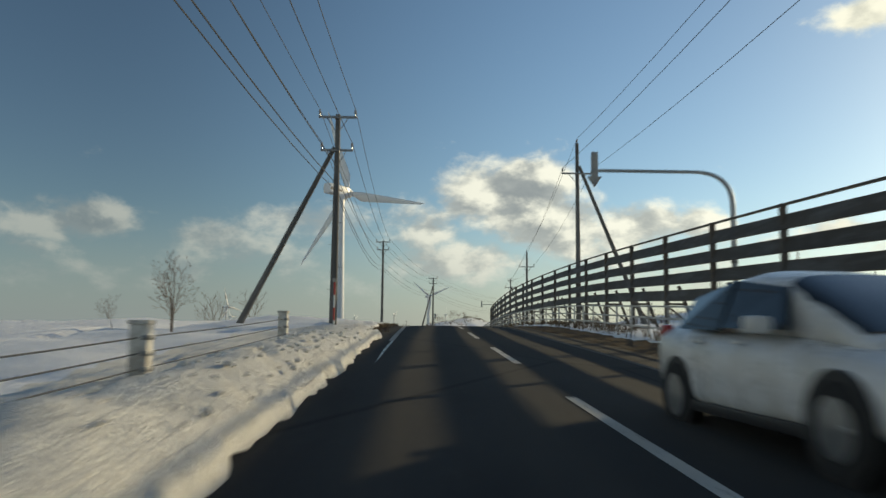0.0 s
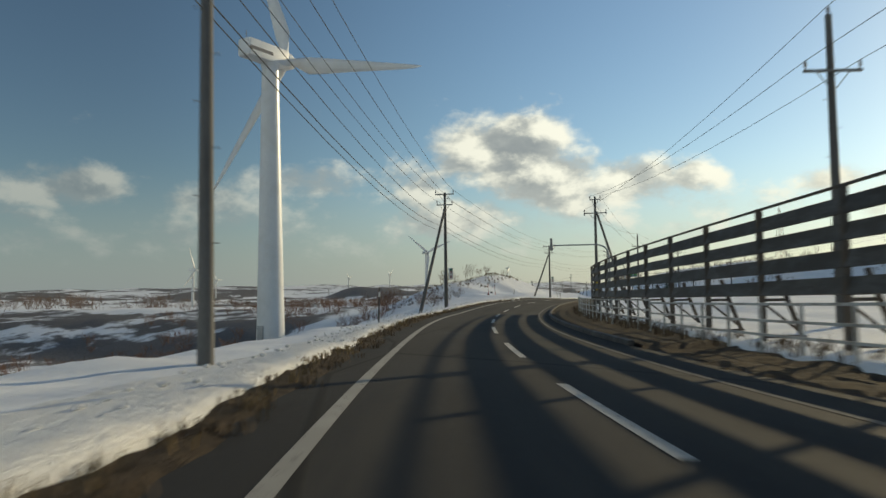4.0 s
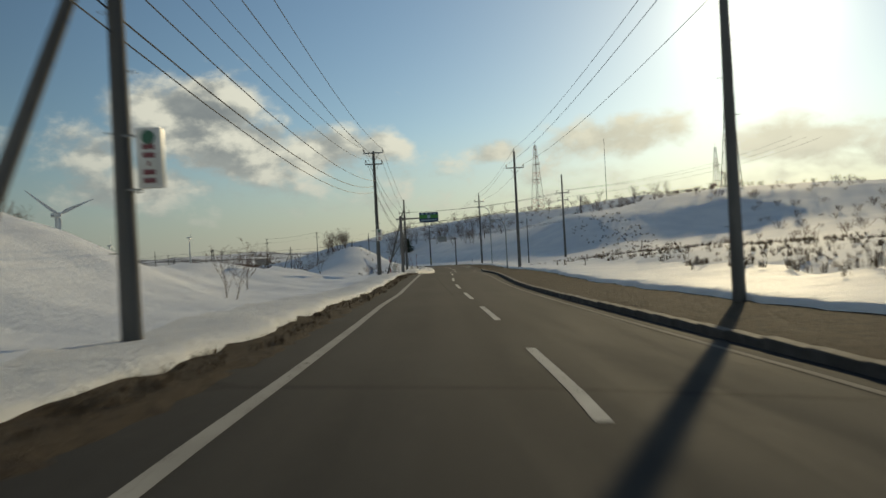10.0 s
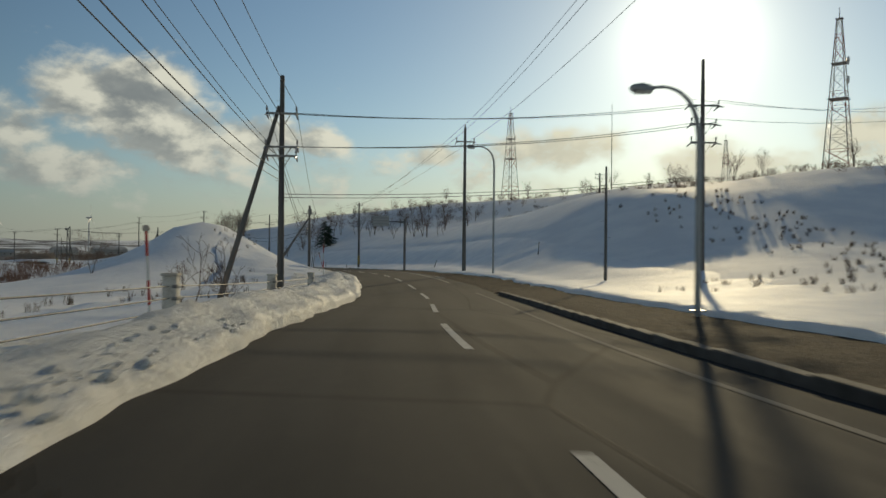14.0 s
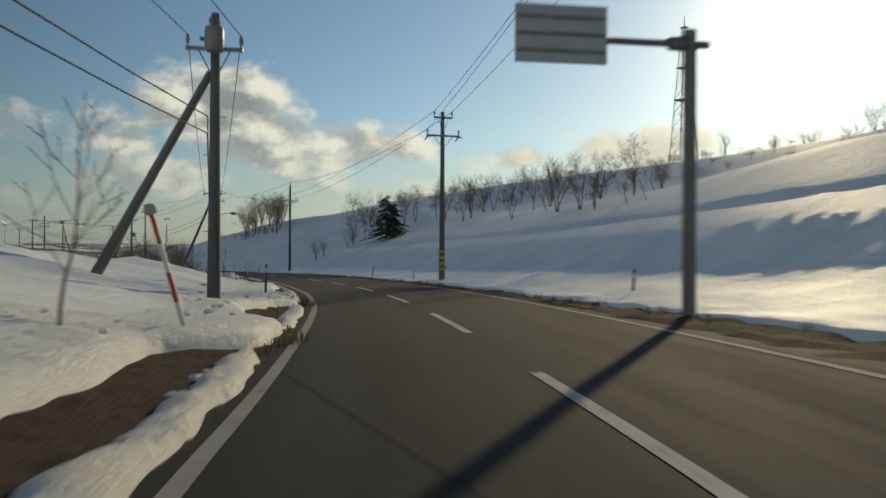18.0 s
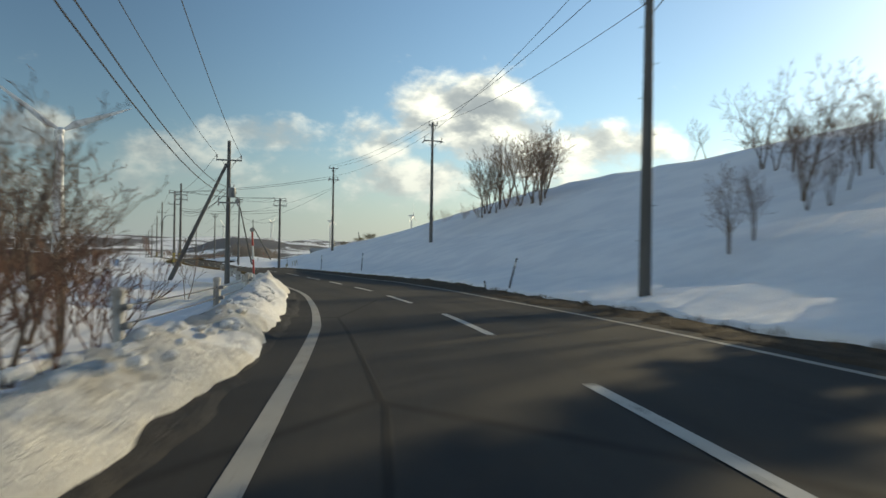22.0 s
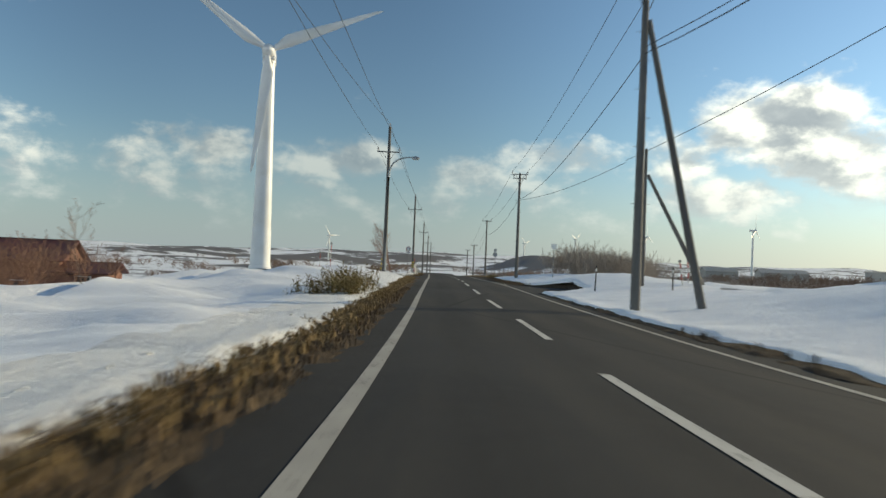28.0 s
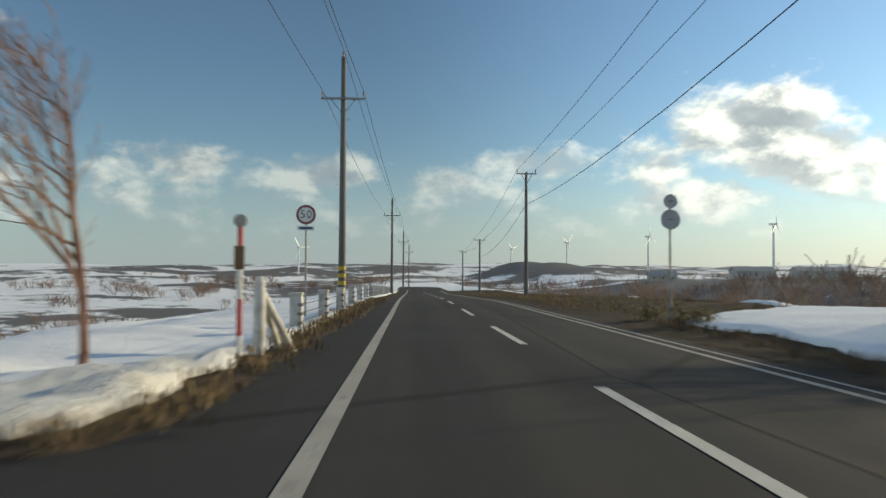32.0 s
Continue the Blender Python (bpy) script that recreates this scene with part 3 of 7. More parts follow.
def edge_left(s):
    """Where the snow begins, metres left of the centre line."""
    base = prof(s, (-60, 3.1), (18, 3.1), (25, 3.1), (28, 3.7), (40, 3.85), (60, 3.8), (86, 3.75), (104, 3.92), (112, 3.72), (139, 3.75), (148, 3.48), (151, 3.5), (155, 4.2), (158, 6.3), (164, 6.0), (168, 4.25), (172, 4.15), (177, 3.92),
                (186, 3.85), (190, 3.68), (226, 3.62), (231, 3.05), (240, 2.9), (262, 2.72), (278, 2.7), (283.5, 2.85), (285, 3.6), (291, 4.3), (300.5, 4.35), (302, 3.15), (304.5, 3.1), (306, 3.9), (309, 4.2), (311, 3.9), (312.5, 3.05), (315.5, 3.1), (317, 3.8), (323, 4.1),
                (326, 3.7), (328, 3.75), (331, 4.2), (335, 4.4), (347, 4.25), (352, 3.95), (354.5, 3.4), (358, 3.15), (371, 3.2), (376, 3.35), (381, 3.4), (386, 3.2), (397, 3.18), (401, 3.35), (406, 3.45), (409, 3.68), (419, 3.72), (427, 4.3), (436, 4.5), (446, 4.1), (470, 3.85),
                (503, 3.75), (506, 4.4), (509, 8), (520, 8.5), (523.5, 7.0), (525.5, 4.5), (526, 4.05), (527, 3.9), (531, 4.0), (560, 3.9))
    return -(base + 0.16 * n1(s, 1, 1.1) + 0.14 * n1(s, 2, 4.0) + prof(s, (24, .16), (30, 0)) * n1(s, 3, .6))


def edge_right(s):
    base = prof(s, (-60, 4.6), (80, 5.2), (100, 6.6), (240, 6.6), (262, 6.4), (278, 5.9), (288, 5.0), (300, 4.5), (310, 4.05), (333, 3.85), (346, 4.3), (374, 4.5), (395, 5.0), (405, 5.0), (415, 4.6), (440, 4.6), (465, 3.8), (485, 3.5), (491, 3.5), (493.5, 6.5), (502, 7), (506, 4.4), (524, 4.5), (530, 4.8), (539, 5.0), (541, 7.0), (545, 13), (640, 13))
    return base + 0.2 * n1(s, 3, 1.3) + 0.25 * n1(s, 4, 4.5)


def kerb_d(s):
    """The kerb's own line, right of the centre."""
    return prof(s, (80, 3.4), (120, 3.3), (140, 3.12), (157, 3.0), (172, 3.5), (188, 3.36), (203, 3.28), (220, 3.4), (240, 3.6), (262, 3.5))


def snow_strip(side):
    s_list = np.arange(-35, 640, 0.32)

    def ds(s):
        e = edge_left(s) if side < 0 else edge_right(s)
        off = np.r_[0, .06, .18, .35, .55, .8, 1.1, 1.5, 2.0, 2.6, 3.3, 4.2, 5.4, 7.0, 9.0]
        return e + side * off

    def zs(s, d):
        x, y, zr, tx, ty = at_s(s)
        wx, wy = x + ty * d, y - tx * d
        base = land(np.full_like(d, s), d, wx, wy)
        e = d[0]
        off = np.abs(d - e)
        thick = prof(s, (-60, .13), (22, .13), (40, .12), (232, .14), (242, .35), (276, .38), (290, .18), (350, .15), (357, .26), (374, .26), (384, .28), (396, .32), (406, .12), (560, .12)) if side < 0 else 0.10
        lum = np.array([noise.fractal((wx[i] * 1.4, wy[i] * 1.4, 3.1), 1.0, 2.0, 4) for i in range(len(d))])
        lum += .45 * np.array([noise.noise((wx[i] * 4.1, wy[i] * 4.1, 7.7)) for i in range(len(d))])
        lum2 = np.array([noise.noise((wx[i] * 0.35, wy[i] * 0.35, 9.0)) for i in range(len(d))])
        rough = prof(s, (-60, .24), (24, .2), (45, .05), (225, .05), (240, .14), (280, .14), (300, .06), (345, .14), (358, .2), (372, .2), (380, .3), (398, .3), (410, .05), (512, .07), (522, .17), (530, .15), (538, .07), (560, .07)) if side < 0 else 0.04
        fade = np.clip(off / 0.2, 0, 1) * np.clip((9.2 - off) / 4, 0, 1)
        z = base + thick * (1 - np.exp(-off * (prof(s, (-60, 3.4), (22, 3.4), (30, 8), (350, 8), (358, 3.2), (398, 3.2), (406, 8)) if side < 0 else 8))) * np.exp(-off / (prof(s, (-60, 1.7), (22, 1.7), (32, 6), (228, 6), (236, 2), (280, 2), (290, 6), (352, 6), (358, 1.2), (400, 1.0), (408, 6)) if side < 0 else 6)) + rough * lum * fade + 0.08 * lum2 * fade
        z[0] = base[0] - 0.12 if off[0] == 0 else z[0]
        z[-1] -= 0.05
        return z
    me = strip("snow_verge", s_list, ds, zs, "snow")
    if side < 0:
        me.materials.append(MATS["snow_dirty"])
        me.materials.append(MATS["snow_crumbly"])
        me.materials.append(MATS["snow_shaded_grimy"])
        mid = np.array([s_list[p // 14] + n1(s_list[p // 14], 8, 3.0) * 4 for p in range(len(me.polygons))])
        col = np.arange(len(me.polygons)) % 14
        dirty = (mid < 26) | ((mid > 379) & (mid < 403)) | ((mid > 234) & (mid < 282)) | ((mid > 505) & (mid < 530) & (col < 8))
        index = np.where(dirty & (col < 11), 1, np.where(col < 8, 2, 0))
        # shade of this near stretch is put into the snow's colour, with grey patches
        index = np.where((mid > 349) & (mid < 366) & (col < 10), 3, index)
        me.polygons.foreach_set("material_index", index.astype(np.int32))
    return me


def build_road():
    s_list = np.arange(-39, 680, 1.0)
    cols = np.r_[-9.5, -4.0, -3.3, -2.0, -1.0, 0, 1.0, 2.0, 3.3, 4.2]

    def ds(s):
        c = cols.copy()
        c[0] = -(prof(s, (140, 4.3), (150, 10), (162, 10), (172, 4.3), (503, 4.3), (508, 10), (521, 10), (526, 4.3)))
        c[1] = max(c[1], c[0] + .2)
        c[-1] = prof(s, (80, 4.2), (84, 3.5), (90, 3.3), (262.9, 3.3), (263, 6), (270, 4.2), (490, 4.0), (493, 8), (503, 8), (506, 4.2))
        if 86 < s < 262.5:
            c[-1] = kerb_d(s) - .06
            c[-2] = min(c[-2], c[-1] - .1)
        return c
    me = strip("road", s_list, ds, lambda s, d: -0.012 * np.abs(d) + 0.0 * d, "asphalt", True, True)
    tagged(new("road", me), "worn grey asphalt of a two-lane country road", "road", kind="structure")
    for side, nm in ((-1, "verge_left"), (1, "verge_right")):
        def dd(s, side=side):
            e = edge_left(s) if side < 0 else edge_right(s)
            i = side * ((prof(s, (-60, 3.3), (24, 3.3), (40, 3.05), (50, 3.28), (110, 3.3), (230, 3.1), (285, 3.0), (408, 2.95), (418, 3.1), (426, 3.7), (440, 3.65), (455, 3.2), (470, 2.95), (500, 2.95), (506, 3.3), (525, 3.9), (526.2, 3.6), (529, 3.5), (545, 3.2), (560, 3.1)) if side < 0 else 3.3) + 0.12 * n1(s, 5 + side, 1.0))
            o = e + side * 0.5
            if side > 0 and 84 < s < 262:
                i = kerb_d(s) + .08
            if side > 0 and 490 < s < 506:
                i = max(i, e - .35)
            if side < 0 and (156 < s < 169 or 505 < s < 525.5):
                i = min(i, e + .9)
            return np.linspace(i, o, 7)

        def zz(s, d, side=side):
            x, y, zr, tx, ty = at_s(s)
            r = np.array([noise.fractal(((x + ty * k) * 2.2, (y - tx * k) * 2.2, 5.0), 1.0, 2.0, 3) for k in d])
            b = land(np.full_like(d, s), d, x + ty * d, y - tx * d)
            e = -0.01 + 0.085 * r + np.minimum(b, 0.32) * np.linspace(0, 1, 7)
            if side > 0 and 84 < s < 262:
                e = 0.095 + 0.018 * r
            e[0] -= 0.06
            return e
        run = np.arange(-35, 640, 0.5)
        me = strip(nm, run, dd, zz, "dirt")
        if side < 0:
            me.materials.append(MATS["wet_grit"])
            wet = [355 + 4 * n1(run[k // 6], 71, 2.0) < run[k // 6] < 402 + 5 * n1(run[k // 6], 72, 2.0) for k in range(len(me.polygons))]
            me.polygons.foreach_set("material_index", np.array(wet, np.int32))
        tagged(new(nm, me), "brown dirt and dead grass along the road edge", "verge", kind="structure")
    tagged(new("snow_bank_left", snow_strip(-1)), "ploughed snow bank along the road, greyed and lumpy", "snow bank", kind="structure")
    tagged(new("snow_bank_right", snow_strip(1)), "smooth drifted snow along the road", "snow bank", kind="structure")


def marking(name, s0, s1, d0, d1, label, lift=0.006, mat="paint_white"):
    s_list = np.linspace(s0, s1, max(2, int((s1 - s0) / 1.0) + 1))
    line = (lambda s: np.array([d0(s) - d1 / 2, d0(s) + d1 / 2])) if callable(d0) else (lambda s: np.array([d0, d1]))
    me = strip(name, s_list, line, lambda s, d: -0.012 * np.abs(d) + lift, mat, False)
    return tagged(new(name, me), label, "road marking", kind="structure")


def dash_end(k):
    return prof(k, (-5, -41), (0, 9), (2, 28), (8, 85), (9, 94.9), (12, 123), (14, 142.9), (15, 153.8), (16, 162.8), (17, 174.4), (18, 184.3), (20, 202.2), (21, 211.2), (22, 221.8), (24, 243.2), (28, 279.2), (29, 288), (30, 298.4), (31, 307.6), (32, 317), (36, 352.8), (41, 399.6), (42, 407.9), (43, 415.8), (45, 435.2), (50, 480.2), (55, 528.2), (56, 538.1), (80, 780))


CENTRE = lambda s: prof(s, (0, .05), (115, .05), (136, -.06), (144, -.1), (152, -.18), (161, -.14), (171, .26), (176, .3), (186, .25), (199, .08), (208, -.06), (222, 0), (237, .26), (244, .15), (260, 0), (288, .02), (294, .08), (300, .04), (335, 0), (352, .06), (372, .1), (378, -.05), (393, .02), (400, .14), (412, .06), (435, -.04), (470, .08), (481, .03), (500, -.02), (508, .1), (522, .14), (560, .05))
build_ground()
build_road()
for k in range(-3, 66):
    s0, s1 = dash_end(k) - 4.8, dash_end(k)
    marking("lane_dash", s0, s1, CENTRE, 0.14, "worn white dash of the road's centre line")
EDGE = lambda s: prof(s, (0, -2.6), (40, -2.62), (88, -2.61), (104, -2.65), (113, -2.48), (138, -2.65), (144, -2.52), (153, -2.65), (160, -2.58), (169, -2.63), (177, -2.62), (186, -2.58), (193, -2.42), (204, -2.44), (221, -2.45), (285, -2.7), (296, -2.86), (302, -2.8), (312, -2.64),
                         (322, -2.64), (328, -2.76), (343, -2.72), (350, -2.56), (362, -2.58), (369, -2.54), (378, -2.7), (394, -2.74), (402, -2.66), (412, -2.58), (419, -2.6), (427, -2.77), (437, -2.78), (474, -2.5), (485, -2.49), (492, -2.45), (516, -2.42), (535, -2.46))
EDGE_R = lambda s: prof(s, (0, 2.42), (95, 2.4), (110, 2.58), (145, 2.46), (170, 2.92), (187, 2.77), (203, 2.65), (220, 2.52), (262, 2.6), (283, 2.75), (298, 2.98), (330, 3.12), (365, 3.05), (382, 3.05), (397, 3.25), (412, 3.05), (430, 3.0), (478, 2.8), (495, 2.72), (540, 2.8))
marking("edge_line_left", 22, 231, EDGE, 0.165, "worn white line along the road edge", mat="paint_worn")
marking("edge_line_left", 285, 640, EDGE, 0.165, "worn white line along the road edge", mat="paint_worn")
marking("edge_line_right", -35, 262, EDGE_R, 0.12, "dusty, almost worn off line along the road edge", mat="paint_faint")
marking("edge_line_right", 505, 640, 3.1, 3.19, "second thin worn line along the gutter", mat="paint_worn")
marking("edge_line_right", 272, 640, EDGE_R, 0.135, "worn white line along the road edge", mat="paint_worn")

# ---- mesh helpers ----
def part(name, bm, mat, parent=None, label="", smooth=True):
    me = bpy.data.meshes.new(name)
    bm.to_mesh(me)
    bm.free()
    me.materials.append(MATS[mat])
    if smooth:
        me.polygons.foreach_set("use_smooth", [True] * len(me.polygons))
        me.set_sharp_from_angle(angle=radians(40))
    ob = new(name, me)
    if parent:
        ob.parent = parent
    return tagged(ob, label)


def tube(pts, r0, r1=None, sides=10, bm=None, cap=True):
    """A tapered tube along points."""
    bm = bm or bmesh.new()
    r1 = r0 if r1 is None else r1
    pts = [Vector(p) for p in pts]
    rings = []
    for i, p in enumerate(pts):
        t = (pts[min(i + 1, len(pts) - 1)] - pts[max(i - 1, 0)]).normalized()
        u = t.cross(Vector((0, 0, 1)))
        u = t.cross(Vector((1, 0, 0))) if u.length < 1e-3 else u
        u.normalize()
        v = t.cross(u)
        r = r0 + (r1 - r0) * i / max(1, len(pts) - 1)
        rings.append([bm.verts.new(p + (u * math.cos(a) + v * math.sin(a)) * r) for a in (2 * math.pi * k / sides for k in range(sides))])
    for a, b in zip(rings, rings[1:]):
        for k in range(sides):
            bm.faces.new((a[k], a[(k + 1) % sides], b[(k + 1) % sides], b[k]))
    if cap:
        bm.faces.new(rings[0][::-1])
        bm.faces.new(rings[-1])
    return bm


def box(sx, sy, sz, at=(0, 0, 0), bevel=0.0, bm=None, rot=None):
    own = bmesh.new()
    bmesh.ops.create_cube(own, size=1.0)
    bmesh.ops.scale(own, vec=(sx, sy, sz), verts=own.verts)
    if bevel:
        bmesh.ops.bevel(own, geom=own.edges[:], offset=bevel, segments=2, affect="EDGES", profile=0.6)
    if rot is not None:
        bmesh.ops.transform(own, matrix=rot, verts=own.verts)
    bmesh.ops.translate(own, vec=at, verts=own.verts)
    if bm is None:
        return own
    me = bpy.data.meshes.new("tmp")
    own.to_mesh(me)
    own.free()
    bm.from_mesh(me)
    bpy.data.meshes.remove(me)
    return bm


def lathe(profile, sides=16, bm=None, at=(0, 0, 0)):
    """A turned shape about z from (radius, height) pairs."""
    bm = bm or bmesh.new()
    rings = [[bm.verts.new((at[0] + r * math.cos(2 * math.pi * k / sides), at[1] + r * math.sin(2 * math.pi * k / sides), at[2] + z)) for k in range(sides)] for r, z in profile]
    for a, b in zip(rings, rings[1:]):
        for k in range(sides):
            bm.faces.new((a[k], a[(k + 1) % sides], b[(k + 1) % sides], b[k]))
    bm.faces.new(rings[0][::-1])
    bm.faces.new(rings[-1])
    return bm


def thing(name, place, yaw=0.0, label="", category="", group=""):
    ob = new(name)
    ob.empty_display_size = 0.3
    ob.matrix_basis = pose(*place, 0, 0, yaw)
    return tagged(ob, label, category, group)


def road_yaw(x, y):
    s, d = sd_of(np.array([x]), np.array([y]))
    _, _, _, tx, ty = at_s(s[0])
    return math.degrees(math.atan2(-tx, ty))


WIRE_ENDS = {}


def insulator(bm, at, up=1, size=1.0):
    z = [(0.02, 0), (0.02, .08), (.055, .09), (.03, .13), (.055, .14), (.03, .18), (.045, .2), (.02, .25)]
    return lathe([(r * size, h * up * size) for r, h in z], 8, bm, at)


def utility_pole(key, x, y, top, arms, foot=None, stay=None, stay_len=4.0, peak=False, label="", radius=0.16, yaw=None, bands=False):
    """A round concrete pole. arms: (height under the top, half length, drop-insulators?)."""
    z = land_z(x, y) - 0.25 if foot is None else foot
    yaw = road_yaw(x, y) if yaw is None else yaw
    H = top - z
    p = thing("utility_pole", (x, y, z), yaw, label or "tapered grey concrete utility pole with steel crossarms standing in snow", "utility pole", "utility poles along the road")
    bm = lathe([(radius, -0.3), (radius, 0), (radius * 0.62, H), (radius * 0.5, H + 0.03)], 14)
    part("pole", bm, "pole_grey", p)
    ends = []
    m = p.matrix_basis.copy()
    for drop, half, kind in arms:
        zz = H - drop
        arm = part("crossarm", box(half * 2, 0.09, 0.09, (0, -0.14, zz), 0.01), "galvanized", p, smooth=False)
        part("arm_band", lathe([(radius * .75, -0.05), (radius * .75, 0.05)], 12, None, (0, 0, zz)), "galvanized", p)
        for sx in (-1, 1):
            part("brace", tube([(sx * half * 0.55, -0.14, zz - 0.04), (sx * 0.09, -0.12, zz - 0.55)], 0.016, sides=6), "galvanized", p)
        xs = [-half * .93, -half * .45, half * .93] if kind == "three" else [-half * .93, half * .93]
        for k in xs:
            ib = insulator(None, (k, -0.14, zz + 0.04), 1, 1.15)
            part("insulator", ib, "porcelain", p)
            ends.append(m @ Vector((k, -0.14, zz + 0.32)))
        if kind == "strain":
            for k in xs:
                for sy in (-1, 1):
                    sb = tube([(k, -0.14, zz - 0.02), (k, -0.14 + sy * 0.55, zz - 0.16)], 0.055, 0.03, 8)
                    part("strain_insulator", sb, "porcelain", p)
    if peak:
        part("insulator", insulator(None, (0, 0, H), 1, 1.2), "porcelain", p)
        ends.append(m @ Vector((0, 0, H + 0.3)))
    for k in range(int(H / 0.9) - 2):
        part("step_bolt", tube([(0, 0, 1.8 + k * 0.9), (0.26 if k % 2 else -0.26, 0, 1.8 + k * 0.9)], 0.009, sides=5), "galvanized", p)
    if bands:
        for k in range(4):
            part("marker_band", lathe([(radius + .006, 1.0 + k * .3), (radius + .006, 1.15 + k * .3)], 14), "band_yellow", p)
    if stay is not None:
        sx, sy = stay
        sz = land_z(sx, sy) - 0.2
        q = m.inverted() @ Vector((sx, sy, sz))
        t = Vector((0, 0, H - 1.35)) + Vector((q.x, q.y, 0)).normalized() * 0.12
        part("stay_pole", tube([q, t], 0.14, 0.09, 12), "pole_grey", p, "leaning concrete stay pole")
    WIRE_ENDS[key] = ends
    return p


def wire(a, b, sag=0.6, r=0.012, name="power_cable", label="thin black overhead power cable"):
    a, b = Vector(a), Vector(b)
    n = 10
    pts = [a.lerp(b, k / n) - Vector((0, 0, 4 * sag * (k / n) * (1 - k / n))) for k in range(n + 1)]
    ob = part(name, tube(pts, r, sides=5), "cable_black", None, "")
    return tagged(ob, label, "cable", "overhead cables")


material("band_yellow", (0.45, 0.33, 0.03), 0.6, var=0.1, bump=0)

# ---- utility poles and their cables ----
material("transformer_grey", (0.2, 0.205, 0.2), 0.5, 0.1, var=0.1, scale=3, bump=0.05)
material("sign_back", (0.34, 0.35, 0.36), 0.45, 0.5, var=0.12, scale=2, bump=0.03)
TWO, TRI = [(0.12, .78, "two"), (0.98, .66, "two")], [(1.75, .9, "two")]
P = utility_pole
P("L0", -2.6, -21.0, 9.2, [(0.12, .78, "two"), (1.4, .66, "two")])
P("L1", -4.35, 29.4, 10.0, [(0.12, .78, "two"), (1.5, .66, "two")], stay=(-8.3, 29.9), label="dark concrete utility pole propped by a leaning stay pole")
P("L2", -6.5, 79.5, 11.0, TWO)
P("L4", -1.6, 125.2, 10.4, TWO, stay=(-3.7, 119.2), label="concrete utility pole with a stay pole and a hanging sign board")
P("L5", 14.2, 174.6, 8.9, [(0.15, .85, "strain"), (1.1, .66, "two")], stay=(11.7, 174.4), label="concrete utility pole with a stay pole and a hanging sign board")
P("L6", 32.4, 216.6, 10.1, TWO, label="slender concrete utility pole with a hanging sign board")
P("L7", 48.9, 253.8, 9.1, [(1.7, .7, "strain"), (3.2, .75, "strain"), (3.6, .7, "strain")], stay=(46.5, 255.2), label="tall concrete junction pole crowded with insulators and cables")
P("L8", 64.9, 297.0, 5.95, [(0.85, .65, "two")], stay=(62.2, 299.3), label="concrete utility pole carrying a grey transformer")
P("L9", 69.0, 345.0, 6.0, [(0.7, .75, "strain")], stay=(66.0, 344.2), label="concrete utility pole with stay pole and a street lamp arm")
P("L10", 62.2, 387.4, 5.6, [(1.15, .75, "two"), (3.7, .6, "strain")], stay=(59.0, 386.6), label="concrete utility pole with stay pole and transformer")
P("L11", 47.2, 430.0, 6.5, [(1.3, .7, "strain"), (1.85, .75, "strain")], label="tall concrete junction pole with insulators and crossing cables", bands=True)
P("L12", 44.5, 436.8, 6.1, [(0.2, .7, "strain"), (1.65, .75, "two")], bands=True)
P("L13", 27.7, 485.9, 7.4, [(1.85, .85, "two")], peak=True, label="concrete utility pole with one crossarm and a peak insulator")
P("L15", 13.8, 526.9, 6.2, TRI, peak=True, bands=True)
P("L16", -2.2, 572.8, 5.2, TRI, peak=True)
P("L17", -18.0, 618.0, 4.4, TRI, peak=True, foot=-5.5)
P("L18", -34.0, 664.0, 4.0, TRI, peak=True, foot=-6.0)
P("R0", 8.3, -8.0, 11.0, TRI, peak=True)
P("R1", 7.75, 42.0, 12.2, [(1.8, .95, "two")], peak=True, stay=(11.4, 41.2), label="concrete utility pole behind the snow fence, propped by a stay pole")
P("R2", 10.1, 88.2, 10.9, [(1.8, .9, "two")], peak=True)
P("R4", 12.3, 133.2, 10.9, [(0.25, .5, "two"), (1.5, 1.05, "strain")], stay=(14.9, 132.8), bands=True, label="concrete utility pole with doubled insulators, stay pole and yellow bands")
P("R6", 27.75, 176.1, 10.3, [(1.6, .8, "two")], peak=True)
P("R7", 49.9, 225.6, 11.5, [(1.6, .9, "two")], peak=True)
P("R8", 68.8, 271.2, 11.0, [(1.1, .75, "strain")], peak=True)
P("R8b", 70.8, 249.4, 11.8, [(2.5, .9, "strain"), (3.5, .75, "strain"), (4.5, .75, "strain")], foot=0.2, label="tall concrete junction pole with three strain crossarms")
P("R9", 77.9, 314.6, 7.7, [(0.3, .5, "two"), (1.25, .9, "strain")], bands=True, label="concrete utility pole with strain insulators and yellow bands")
P("R10", 78.6, 360.7, 7.7, TRI, peak=True)
P("R11", 75.3, 406.2, 10.3, [(0.25, .4, "two"), (1.6, .85, "strain")], foot=-0.4)
P("R12", 64.2, 436.9, 9.6, [(0.2, .6, "two"), (1.6, .6, "strain")], foot=-1.0)
P("R13", 58.6, 430.1, 5.0, [(0.25, .7, "strain"), (0.85, .8, "two")], label="concrete utility pole at the foot of the snow slope")
P("R14", 47.6, 460.0, 6.8, [(0.15, .5, "two"), (0.5, .5, "two")], stay=(49.6, 460.7), label="concrete utility pole with a transformer and a stay pole")
P("R14b", 46.62, 476.6, 4.05, [], stay=(49.7, 477.9), label="short concrete pole propped by a stay pole", radius=0.12)
P("R15", 33.65, 502.4, 6.1, [(0.12, .75, "two"), (0.5, .6, "two")])
P("R17", 16.1, 553.8, 4.9, [(0.12, .75, "two")])
P("R18", 1.6, 595.1, 1.9, [(0.12, .75, "two")])
P("R19", -12.0, 634.0, 1.5, [(0.12, .75, "two")], foot=-6)
